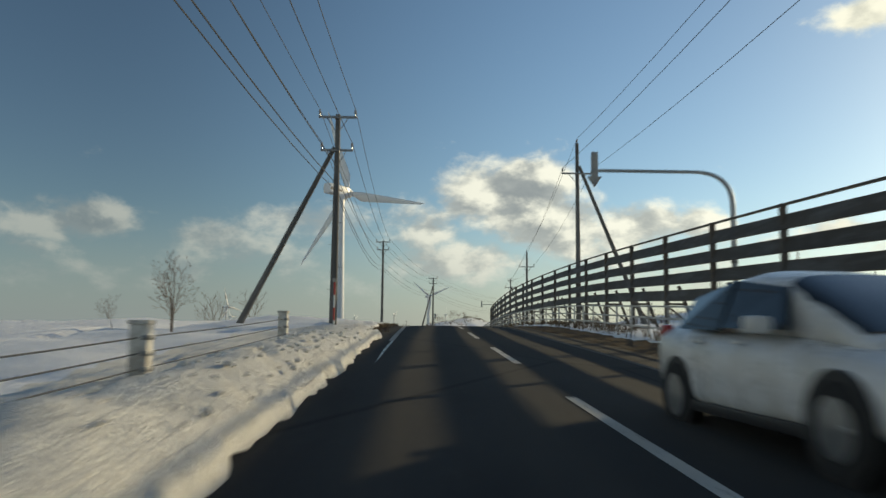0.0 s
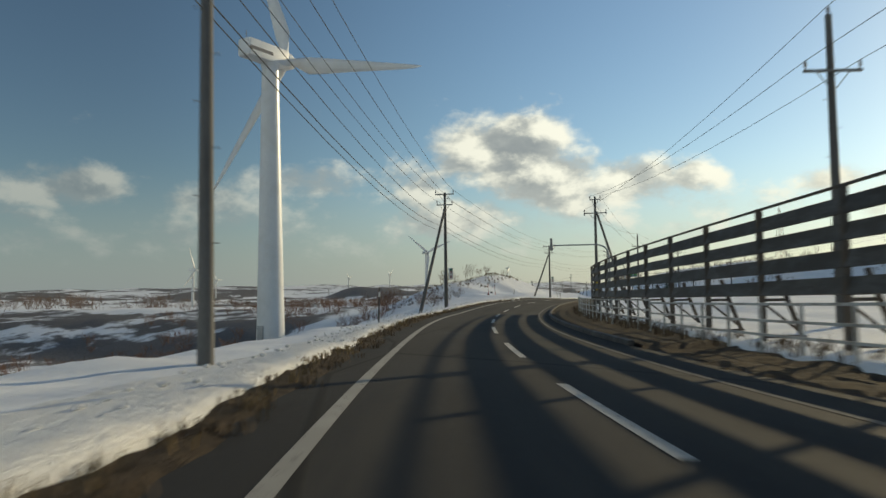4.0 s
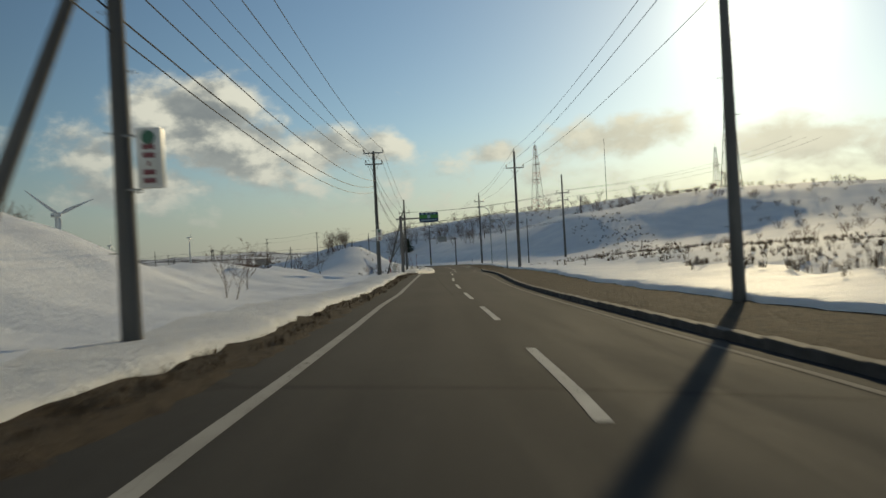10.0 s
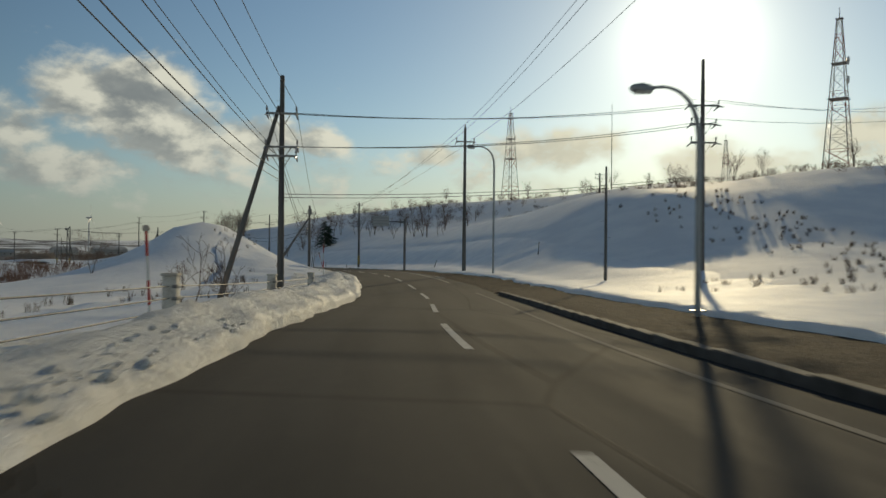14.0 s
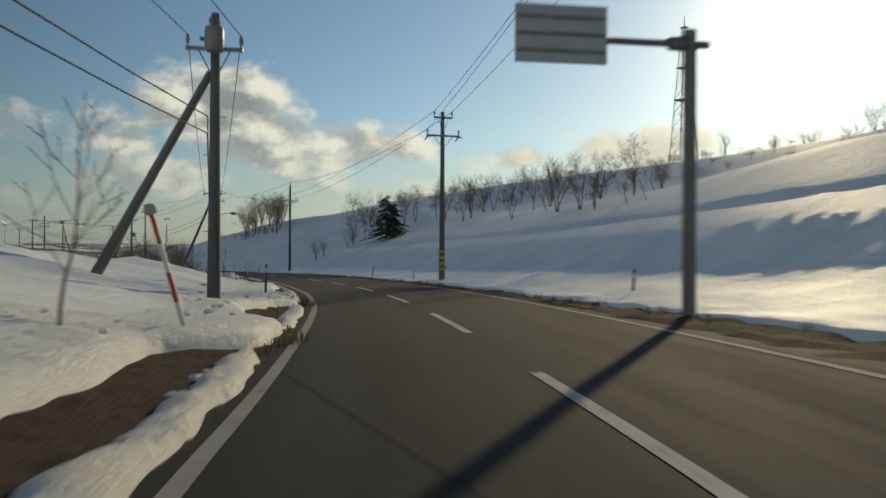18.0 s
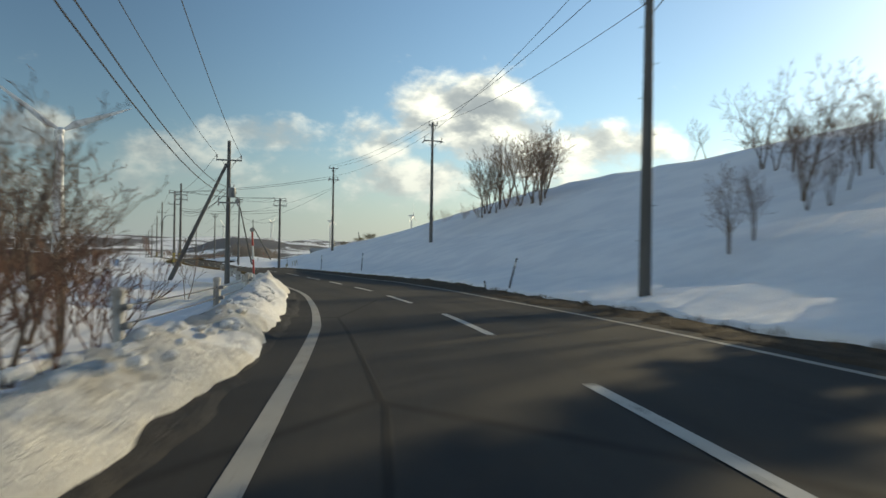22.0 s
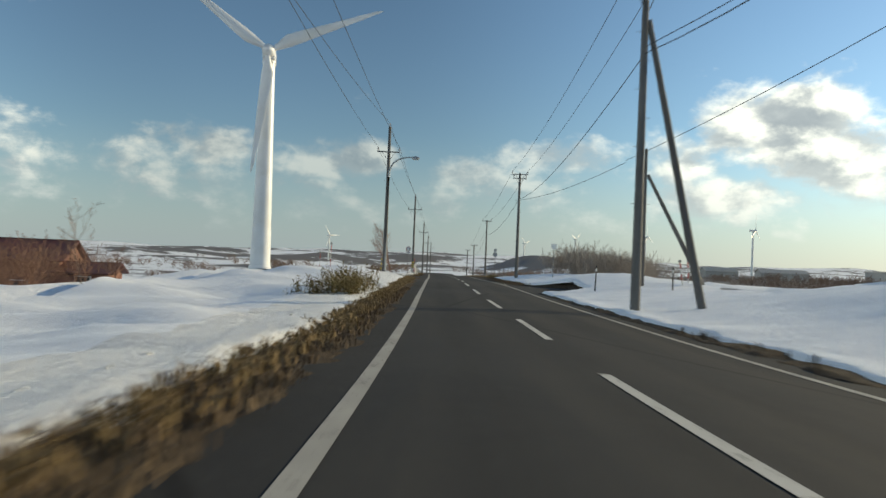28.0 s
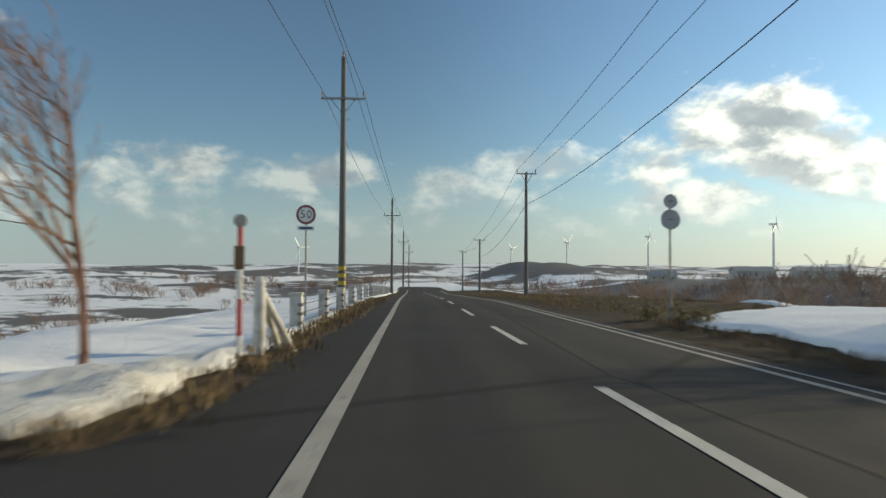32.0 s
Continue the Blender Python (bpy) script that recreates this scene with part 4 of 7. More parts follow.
P("FR1", 66.6, 252.3, 6.0, [], radius=0.09, label="plain thin pole at the road junction")
P("FR2", 112.0, 305.0, 13.0, [(0.3, .9, "two"), (0.9, .9, "two")], foot=5.0)
for k, (x, y, top) in enumerate([(-30, 420, 4.6), (-18, 436, 4.2), (-60, 452, 4.0), (30, 408, 4.4)]):
    P("FL%d" % k, x, y, top, [(0.15, .8, "two")], stay=(x - 2.4, y + .5) if k == 3 else None)


def run(keys, pairs, sag=0.7, r=0.012):
    for a, b in zip(keys, keys[1:]):
        ea, eb = WIRE_ENDS[a], WIRE_ENDS[b]
        for i, j in pairs:
            if ea and eb:
                wire(ea[min(i, len(ea) - 1)], eb[min(j, len(eb) - 1)], sag, r)


run(["L0", "L1", "L2", "L4", "L5", "L6", "L7"], [(0, 0), (1, 1), (2, 2), (3, 3)], 0.75)
run(["L7", "L8", "L9", "L10", "L11"], [(0, 0), (1, 1)], 0.6)
run(["L12", "L13", "L15", "L16", "L17", "L18"], [(0, 0), (1, 1), (2, 2)], 0.5)
run(["R0", "R1", "R2", "R4", "R6", "R7", "R8", "R9", "R10", "R11", "R12"], [(0, 0), (1, 1), (2, 2)], 0.6, 0.011)
run(["R13", "R14", "R15", "R17", "R18", "R19"], [(0, 0), (1, 1)], 0.6)


def low(keys, drop, sag, r=0.016, off=0.0):
    """The thicker communication cable clamped lower down on the poles."""
    for a, b in zip(keys, keys[1:]):
        if WIRE_ENDS[a] and WIRE_ENDS[b]:
            pa = (WIRE_ENDS[a][0] + WIRE_ENDS[a][1]) / 2 - Vector((off, 0, drop))
            pb = (WIRE_ENDS[b][0] + WIRE_ENDS[b][1]) / 2 - Vector((off, 0, drop))
            wire(pa, pb, sag, r, "phone_cable", "thick black communication cable strung between poles")


low(["L0", "L1", "L2", "L4", "L5", "L6", "L7"], 2.9, 0.9, off=.15)
low(["L0", "L1", "L2", "L4", "L5", "L6", "L7"], 2.45, 0.8, .013, off=-.1)
low(["L0", "L1", "L2", "L4", "L5", "L6", "L7"], 3.3, 0.95, .013, off=.05)
low(["L7", "L8", "L9", "L10", "L11"], 1.9, 0.9, off=.15)
low(["L7", "L8", "L9", "L10", "L11"], 2.3, 0.9, off=.15)
low(["R13", "R14", "R15", "R17", "R18"], 2.6, 0.8)
low(["R12", "R14b"], 0.0, .5) if WIRE_ENDS["R14b"] else wire((64.2, 436.9, 6.9), (45.6, 476.2, 3.4), 0.6, 0.014)
wire((45.6, 476.2, 3.3), (33.3, 502.4, 3.6), 0.4, 0.014)
wire((64.2, 436.9, 7.0), (47.6, 460.0, 4.6), 0.5, 0.014)
for i, z in ((0, 0), (1, -.1), (2, 0), (3, -.1)):
    wire(WIRE_ENDS["L7"][i] - Vector((0, 0, .3)), WIRE_ENDS["R8b"][i] - Vector((0, 0, .3 + z)), 0.5, 0.016)
for z in (4.6, 4.45):
    wire((48.9, 253.8, z - .8), (70.8, 249.4, z + .9), 0.35, 0.014)
for i in range(2):
    wire(WIRE_ENDS["L11"][i], WIRE_ENDS["R12"][i + 2 if len(WIRE_ENDS["R12"]) > 3 else i], 0.35, 0.018)
    wire(WIRE_ENDS["L12"][i], WIRE_ENDS["R13"][i], 0.35, 0.018)
    wire((47.2, 430.0, 3.6 - .25 * i), (58.6, 430.1, 3.7 - .3 * i), 0.3, 0.016)
for i in range(3):
    wire(WIRE_ENDS["R8b"][i], (130 + 4 * i, 262, 20.0), 1.5, 0.014)
wire((47.2, 430.0, 3.4), (62.2, 387.4, 2.6), 0.8, 0.016)


def transformer(x, y, z, yaw, label="grey drum transformer bolted to the pole"):
    t = thing("transformer", (x, y, z), yaw, label, "transformer")
    part("drum", lathe([(.19, 0), (.22, .04), (.22, .5), (.2, .56), (.08, .6)], 16), "transformer_grey", t)
    part("bracket", box(.5, .06, .08, (0, .22, .3)), "galvanized", t)
    for k in (-.1, .1):
        part("bushing", insulator(None, (k, 0, .58), 1, .8), "porcelain", t)
    return t


transformer(64.85, 296.7, 5.0, 20)
transformer(62.5, 387.0, 2.2, 0)
transformer(47.25, 459.6, 6.1, 0)


def hanging_sign(x, y, z, yaw):
    """A narrow white light-box sign held off a pole by two brackets; unreadable red writing."""
    t = thing("pole_sign", (x, y, z), yaw, "narrow white vertical sign board with red bars, held off the pole", "sign", "signs on the poles")
    part("panel", box(.4, .14, .9, (.45, -.1, .06), .05), "sign_white", t, "white plastic panel with rounded corners")
    lg = part("logo", lathe([(.001, 0), (.1, .0), (.1, .012), (.001, .012)], 20, None, (0, 0, 0)), "sign_green", t)
    lg.matrix_basis = pose(.45, -.172, .36, 90, 0, 0)
    for k in range(5):
        part("letter_bar", box(.18 if k != 2 else .035, .012, .075, (.45, -.176, .22 - .125 * k), .008), "sign_red", t)
    for zz in (-.4, .4):
        part("bracket", box(.42, .03, .03, (.1, -.1, zz)), "galvanized", t)
    return t


material("sign_white", (0.72, 0.72, 0.69), 0.4, var=0.05, scale=2, bump=0, second=(0.6, 0.59, 0.55), amount=0.2)
material("sign_green", (0.02, 0.12, 0.07), 0.4, var=0.05, bump=0)
material("sign_red", (0.20, 0.05, 0.06), 0.4, var=0.08, bump=0)
for x, y, z in ((-1.6, 125.2, 3.8), (14.2, 174.6, 3.8), (32.1, 216.7, 3.6)):
    hanging_sign(x, y, z, road_yaw(x, y))


# ---- lamps, overhanging arrow markers and road signs ----
material("lamp_paint", (0.30, 0.32, 0.33), 0.45, 0.3, var=0.1, scale=3, bump=0.03)
material("lamp_glass", (0.55, 0.55, 0.5), 0.2, var=0.05, bump=0)
material("arrow_face", (0.20, 0.21, 0.22), 0.5, var=0.12, bump=0, second=(0.34, 0.33, 0.3), amount=.3)


def arc(a, b, c, n=10):
    a, b, c = Vector(a), Vector(b), Vector(c)
    return [a.lerp(b, t / n).lerp(b.lerp(c, t / n), t / n) for t in range(n + 1)]


def street_lamp(x, y, h, reach, yaw, z=None, label="grey curved street lamp post standing in the snow"):
    z = land_z(x, y) - .15 if z is None else z
    t = thing("street_lamp", (x, y, z), yaw, label, "street lamp", "street lamps")
    part("post", tube([(0, 0, 0), (0, 0, 1.2), (0, 0, h - 1.4)] + arc((0, 0, h - 1.3), (0, 0, h), (-reach * .75, 0, h + .08))[1:] + [(-reach, 0, h + .05)], .075, .04, 12), "lamp_paint", t)
    part("base_plate", box(.3, .3, .03, (0, 0, .16)), "lamp_paint", t)
    part("lamp_head", lathe([(.03, -.3), (.1, -.22), (.14, 0), (.1, .2), (.03, .28)], 12), "lamp_paint", t).matrix_basis = pose(-reach - .22, 0, h + .03, 0, 90, 0)
    part("lens", box(.4, .2, .06, (-reach - .2, 0, h - .06), .03), "lamp_glass", t)
    return t


street_lamp(52.9, 233.6, 5.35, 1.15, road_yaw(53, 233))
street_lamp(67.0, 264.2, 9.0, 1.4, road_yaw(67, 264))
street_lamp(28.2, 484.9, 8.6, -2.1, road_yaw(27.9, 485.3), label="grey street lamp with an arm curved over the road")


def pole_lamp(x, y, z, yaw):
    t = thing("pole_lamp", (x, y, z), yaw, "street lamp arm clamped to the utility pole", "street lamp", "street lamps")
    part("arm", tube(arc((.1, -.1, -.6), (.15, -.1, .3), (1.3, -.1, .45)) + [(1.5, -.1, .46)], .03, sides=8), "lamp_paint", t)
    part("lamp_head", lathe([(.03, -.3), (.1, -.22), (.15, 0), (.1, .2), (.03, .28)], 12), "lamp_paint", t).matrix_basis = pose(1.75, -.1, .44, 0, 90, 0)
    part("clamp", lathe([(.16, -.06), (.16, .06)], 12, None, (0, 0, -.4)), "galvanized", t)
    return t


pole_lamp(69.0, 345.0, 3.2, road_yaw(69, 345))


def arrow_marker(x, y, h, reach, yaw, z=None):
    """A post bent over the road's edge with a down-pointing arrow, which marks the edge in snow."""
    z = land_z(x, y) - .15 if z is None else z
    t = thing("arrow_marker", (x, y, z), yaw, "grey bent post holding a down-pointing arrow over the road edge", "road marker", "arrow markers over the road edge")
    part("post", tube([(0, 0, 0), (0, 0, 2), (0, 0, h - 1.0)] + arc((0, 0, h - .9), (-.05, 0, h), (-1.1, 0, h + .02))[1:] + [(-reach, 0, h + .02)], .085, .05, 12), "lamp_paint", t)
    part("sleeve", lathe([(.1, 0), (.1, .5)], 12, None, (0, 0, 2.2)), "galvanized", t)
    bm = bmesh.new()
    outl = [(-.09, .62), (.09, .62), (.09, -.12), (.2, -.12), (0, -.42), (-.2, -.12), (-.09, -.12)]
    lo, hi = [[bm.verts.new((px - reach - .12, sy, pz + h - .05)) for px, pz in outl] for sy in (-.07, .07)]
    bm.faces.new(lo)
    bm.faces.new(hi[::-1])
    for k in range(len(outl)):
        bm.faces.new((lo[k], hi[k], hi[(k + 1) % 7], lo[(k + 1) % 7]))
    bmesh.ops.recalc_face_normals(bm, faces=bm.faces)
    part("arrow", bm, "arrow_face", t, "down-pointing arrow", False)
    return t


arrow_marker(8.6, 21.6, 4.9, 4.0, road_yaw(5, 21), z=1.1)
arrow_marker(10.75, 121.4, 4.8, 4.2, road_yaw(9, 121))
arrow_marker(22.4, 163.0, 4.75, 3.5, road_yaw(22, 163))


def board_sign(x, y, h, reach, yaw, bw, bh, face, label, z=None):
    z = land_z(x, y) - .2 if z is None else z
    t = thing("overhead_sign", (x, y, z), yaw, label, "road sign")
    part("post", lathe([(.125, 0), (.12, h), (.1, h + .02)], 16), "steel_dark", t)
    sg = 1 if reach > 0 else -1
    part("arm", tube([(-.35 * sg, -.02, h - .25), (reach, -.02, h - .25)], .07, .06, 10), "steel_dark", t)
    part("flange", tube([(.15 * sg, -.02, h - .25), (.42 * sg, -.02, h - .25)], .14, .12, 10), "steel_dark", t)
    bd = part("board", box(bw, .04, bh, (reach + sg * bw / 2 - sg * .1, -.12, h - .2), .01), face, t, smooth=False)
    cx, cz = reach + sg * bw / 2 - sg * .1, h - .2
    return t, cx, cz


material("steel_dark", (0.17, 0.16, 0.155), 0.6, 0.3, var=0.15, scale=3, bump=0.05)
material("sign_blue", (0.012, 0.045, 0.12), 0.45, var=0.08, scale=2, bump=0)
material("sign_leaf", (0.06, 0.26, 0.05), 0.45, var=0.15, scale=3, bump=0)
material("sign_pale", (0.28, 0.42, 0.5), 0.45, var=0.1, scale=4, bump=0)
t, cx, cz = board_sign(36.9, 223.4, 5.35, 1.75, road_yaw(36.9, 223.4), 1.68, .85, "sign_blue", "blue and green information board on a dark steel post", z=.05)
part("picture_band", box(1.62, .01, .3, (cx, -.146, cz + .06)), "sign_leaf", t, "green landscape band", False)
for k in range(5):
    part("hill_shape", lathe([(.001, 0), (.16, 0), (.001, .01)], 12), "sign_pale" if k == 2 else "sign_leaf", t).matrix_basis = pose(cx - .6 + k * .3, -.152, cz + .05, 90, 0, 0)
for k, (dx, w) in enumerate(((-.55, .18), (-.18, .16), (.18, .16), (.52, .16))):
    part("letter_bar", box(w, .01, .12, (cx + dx, -.146, cz + .3), 0), "sign_pale", t, smooth=False)
for k in range(7):
    part("letter_bar", box(.15, .01, .11, (cx - .62 + k * .2, -.146, cz - .26), 0), "sign_pale", t, smooth=False)
t, cx, cz = board_sign(72.7, 289.8, 5.4, -1.75, road_yaw(72.7, 289.8), 1.7, 1.05, "sign_back", "bare steel back of an overhead road sign on a post", z=-.9)
for k in (-.3, 0, .3):
    part("rib", box(1.6, .04, .05, (cx, -.16, cz + k)), "galvanized", t, smooth=False)


def round_sign(x, y, h, yaw, front, size=.3, two=False, z=None):
    z = land_z(x, y) - .2 if z is None else z
    t = thing("round_sign", (x, y, z), yaw, "round speed limit sign with red rim on a thin post" if front else "grey backs of two round road signs on one post", "road sign")
    part("post", tube([(0, 0, 0), (0, 0, h)], .03, .03, 10), "galvanized", t)
    disc = [(.001, 0), (size, 0), (size + .008, .01), (size, .02), (.001, .02)]
    if front:
        part("disc", lathe(disc, 28), "sign_red", t).matrix_basis = pose(0, -.04, h - .2, 90, 0, 0)
        part("face", lathe([(.001, 0), (size * .76, 0), (size * .76, .004), (.001, .004)], 28), "sign_white", t).matrix_basis = pose(0, -.062, h - .2, 90, 0, 0)
        for k, ch in enumerate("50"):
            cu = bpy.data.curves.new("digit", "FONT")
            cu.body, cu.size, cu.extrude, cu.align_x, cu.align_y = ch, .34, .002, "CENTER", "CENTER"
            ob = new("digit", cu)
            dg = bpy.context.evaluated_depsgraph_get()
            me = bpy.data.meshes.new_from_object(ob.evaluated_get(dg))
            bpy.data.objects.remove(ob)
            me.materials.clear()
            me.materials.append(MATS["sign_blue"])
            d = new("digit", me)
            d.parent, d.matrix_basis = t, pose(-.1 + .2 * k, -.07, h - .2, 90, 0, 0)
        part("plate", box(.55, .02, .14, (0, -.05, h - .62), .01), "sign_white", t)
        part("letter_bar", box(.42, .006, .07, (0, -.064, h - .62)), "sign_blue", t)
    else:
        part("disc", lathe(disc, 28), "sign_back", t).matrix_basis = pose(0, -.05, h - .55, 90, 0, 0)
        part("disc", lathe([(r * .7, zz) for r, zz in disc], 28), "sign_back", t).matrix_basis = pose(0, -.05, h - .05, 90, 0, 0)
        for k in (-.55, -.05):
            part("clip", box(.12, .05, .05, (0, -.06, h + k)), "galvanized", t)
    return t


round_sign(15.9, 519.9, 3.35, road_yaw(16, 520), True, z=-4.05)
round_sign(26.7, 520.5, 3.35, road_yaw(26, 520), False, .27, z=-4.0)

# ---- wind turbines ----
material("band_dark", (0.03, 0.035, 0.06), 0.4, var=0.1, bump=0)


def blade_mesh(R):
    """One blade along +z from the hub: round root, wide shoulder, slender twisted tip."""
    bm = bmesh.new()
    rows = []
    for f, c, th, tw in ((0, .045, .045, 0), (.06, .045, .045, 5), (.18, .10, .034, 14), (.3, .092, .024, 10), (.5, .068, .014, 6), (.75, .044, .008, 3), (.95, .022, .004, 1), (1, .004, .002, 0)):
        a = radians(tw)
        ring = []
        for k in range(10):
            u = 2 * math.pi * k / 10
            x, y = math.cos(u) * c * R * .5 + (c - .045) * R * .3, math.sin(u) * th * R * .5
            ring.append(bm.verts.new((x * math.cos(a) - y * math.sin(a), x * math.sin(a) + y * math.cos(a), f * R)))
        rows.append(ring)
    for a, b in zip(rows, rows[1:]):
        for k in range(10):
            bm.faces.new((a[k], a[(k + 1) % 10], b[(k + 1) % 10], b[k]))
    bm.faces.new(rows[-1])
    return bm


def turbine(x, y, base, hub, az, spin, R, r0, r1, label="tall white three-bladed wind turbine on the snow field", near=True):
    """az: where the rotor faces, degrees right of +y."""
    t = thing("wind_turbine", (x, y, base), -az, label, "wind turbine", "wind turbines")
    H = hub - base
    k = R / 19.0
    prof_t = [(r0 * 1.1, -1.0), (r0 * 1.1, .25), (r0, .3)] + [(r0 + (r1 - r0) * f, .3 + (H - 1.3 * k) * f) for f in (.33, .34, .66, .67, 1)]
    part("tower", lathe(prof_t, 36 if near else 12), "turbine_white", t)
    part("nacelle", box(1.9 * k, 6.2 * k, 2.0 * k, (0, -.9 * k, H), .32 * k), "turbine_white", t)
    if near:
        part("stripe", box(1.93 * k, 3.4 * k, .38 * k, (0, -2.2 * k, H - .12 * k)), "band_dark", t, "dark blue stripe")
        part("vane", tube([(0, -3.6 * k, H + 1.0 * k), (0, -3.6 * k, H + 1.9 * k)], .04, sides=6), "galvanized", t)
        part("door", box(.9, .12, 1.9, (0, -r0 - .02, 1.5), .04), "sign_back", t)
        part("stairs", box(1.0, .9, .5, (0, -r0 - .5, .25), .02), "galvanized", t)
        part("collar", lathe([(r1 * 1.12, 0), (r1 * 1.12, .3 * k)], 28, None, (0, 0, H - 1.3 * k)), "turbine_white", t)
    sp = part("spinner", lathe([(1.0 * k, 0), (1.0 * k, .7 * k), (.75 * k, 1.3 * k), (.3 * k, 1.7 * k), (.05 * k, 1.8 * k)], 20), "turbine_white", t)
    sp.matrix_basis = pose(0, 2.1 * k, H, -90, 0, 0)
    for j in range(3):
        b = part("blade", blade_mesh(R), "turbine_white", t)
        b.matrix_basis = pose(0, 2.7 * k, H, 0, spin + 120 * j, 0)
    return t


turbine(-21.4, 150.0, -3.6, 30.0, 32, -18, 19.5, 1.6, .95)
turbine(-10.0, 527.6, -4.2, 26.5, 150, 55, 17.5, 1.45, .85)
for x, y, base, hub, az, spin in ((-140, 479, -12, 16, 120, 20), (-83, 1270, -4, 30, 110, 70), (5, 1100, -2, 27, 110, 10), (86, 1016, -2, 30, 110, 0), (-330, 1150, -8, 22, 110, 35), (-160, 1350, -6, 26, 110, 50), (-560, 900, -10, 20, 110, 15)):
    turbine(x, y, base, hub, az, spin, 13.0, .9, .6, "distant white wind turbine among snowy scrub", False)

# ---- lattice towers on the hill ----
material("tower_red", (0.35, 0.12, 0.08), 0.6, var=0.15, bump=0)


def lattice_tower(x, y, base, top, w0, w1, label="red and white lattice radio tower on the hill"):
    t = thing("lattice_tower", (x, y, base), 20, label, "radio tower", "radio towers")
    H = top - base
    n = max(6, int(H / 2.0))
    cor = lambda f, i: Vector(((w0 + (w1 - w0) * f) * (.5 if i in (0, 3) else -.5), (w0 + (w1 - w0) * f) * (.5 if i < 2 else -.5), H * f))
    for i in range(4):
        part("leg", tube([cor(0, i) - Vector((0, 0, 1.5)), cor(1, i)], .075, .05, 6), "steel_dark", t)
    for side in range(4):
        for k in range(n):
            a, b = k / n, (k + 1) / n
            i, j = side, (side + 1) % 4
            for u, v in ((cor(a, i), cor(b, j)), (cor(a, j), cor(b, i)), (cor(b, i), cor(b, j))):
                part("brace", tube([u, v], .03, sides=4), "tower_red" if k % 4 < 2 else "sign_white", t)
    for f in (.5, .72, 1.0):
        w = w0 + (w1 - w0) * f + .35
        part("platform", box(w, w, .07, (0, 0, H * f)), "steel_dark", t)
    part("mast", tube([(0, 0, H), (0, 0, H + 1.6)], .06, sides=6), "steel_dark", t)
    for k in range(2):
        part("dish", lathe([(.05, 0), (.5, .1), (.6, .25)], 14), "sign_white", t).matrix_basis = pose(.6, -.8, H * (.62 + .12 * k), 90, 0, 30)
    return t


lattice_tower(138.0, 366.6, land_z(138, 366.6) - .3, 34.0, 3.4, .6)
lattice_tower(138.1, 285.0, land_z(138.1, 285) - .3, 34.5, 3.7, .6)
lattice_tower(219.5, 372.6, land_z(219.5, 372.6) - .5, 35.0, 3.4, .6)
for x, y, h in ((143.4, 337.5, 32.0 - land_z(143.4, 337.5)),):
    t = thing("antenna_mast", (x, y, land_z(x, y) - .2), 0, "thin steel antenna mast on the snowy hill", "antenna mast")
    part("mast", tube([(0, 0, 0), (0, 0, h)], .1, .05, 8), "steel_dark", t)
    part("base", box(.6, .6, .4, (0, 0, .2), .03), "concrete", t)


# ---- snow fence and railing along the road ----
material("fence_plank", (0.12, 0.115, 0.11), 0.7, 0.25, var=0.3, scale=1.2, fine=20, bump=0.2, second=(0.075, 0.065, 0.055), amount=0.5, per_object=0.25, stretch=(1, 1, 4))
material("fence_post", (0.085, 0.078, 0.072), 0.75, 0.2, var=0.3, scale=3, bump=0.15, second=(0.13, 0.10, 0.075), amount=0.35)
material("rail_white", (0.55, 0.55, 0.53), 0.55, var=0.12, scale=3, bump=0.05, second=(0.3, 0.27, 0.23), amount=0.28)
FENCE_D, FENCE_TOP = 6.3, 3.4


def beam(a, b, w, h, mat, name, parent, lean=0.0):
    """A beam of w by h between two world points, upright in section."""
    a, b = Vector(a), Vector(b)
    d = b - a
    bm = box(d.length, w, h, (0, 0, 0), min(w, h) * .12)
    ob = part(name, bm, mat, None, smooth=False)
    ob.parent = parent
    ob.matrix_basis = parent.matrix_basis.inverted() @ Matrix.Translation((a + b) / 2) @ d.to_track_quat("X", "Z").to_matrix().to_4x4() @ Matrix.Rotation(radians(lean), 4, "X")
    return ob


def snow_fence():
    s_posts = [-36 + 4.0 * k for k in range(40)]
    first = None
    for k, s in enumerate(s_posts):
        nxt = s + 4.0
        a, b = rc(s, FENCE_D), rc(nxt, FENCE_D)
        f = thing("snow_fence_bay", a, road_yaw(a.x, a.y), "bay of a weathered dark steel snow fence with four louvred planks", "snow fence", "bays of the snow fence")
        beam(a - Vector((0, 0, .3)), a + Vector((0, 0, FENCE_TOP)), .14, .14, "fence_post", "post", f)
        out = rc(s, FENCE_D + 1.15)
        beam(out - Vector((0, 0, .3)), a.lerp(out, .35) + Vector((0, 0, 1.75)), .1, .1, "fence_post", "strut", f)
        beam(a + Vector((0, 0, .25)), a.lerp(out, .9) + Vector((0, 0, .25)), .07, .07, "fence_post", "tie", f)
        beam(a + Vector((0, 0, 1.15)), a.lerp(out, .55) + Vector((0, 0, 1.15)), .07, .07, "fence_post", "tie", f)
        beam(a + Vector((0, 0, 1.1)), a.lerp(out, .85) + Vector((0, 0, .3)), .05, .05, "fence_post", "diagonal", f)
        if nxt > 120:
            break
        for j in range(4):
            z = 1.42 + .52 * j
            o = a.lerp(b, .02) + Vector((0, 0, z))
            q = b.lerp(a, .02) + Vector((0, 0, z + random.uniform(-.01, .01)))
            beam(o, q, .05, .36, "fence_plank", "plank", f, 18)
        beam(a + Vector((0, 0, FENCE_TOP - .03)), b + Vector((0, 0, FENCE_TOP - .03)), .06, .06, "fence_post", "top_rail", f)


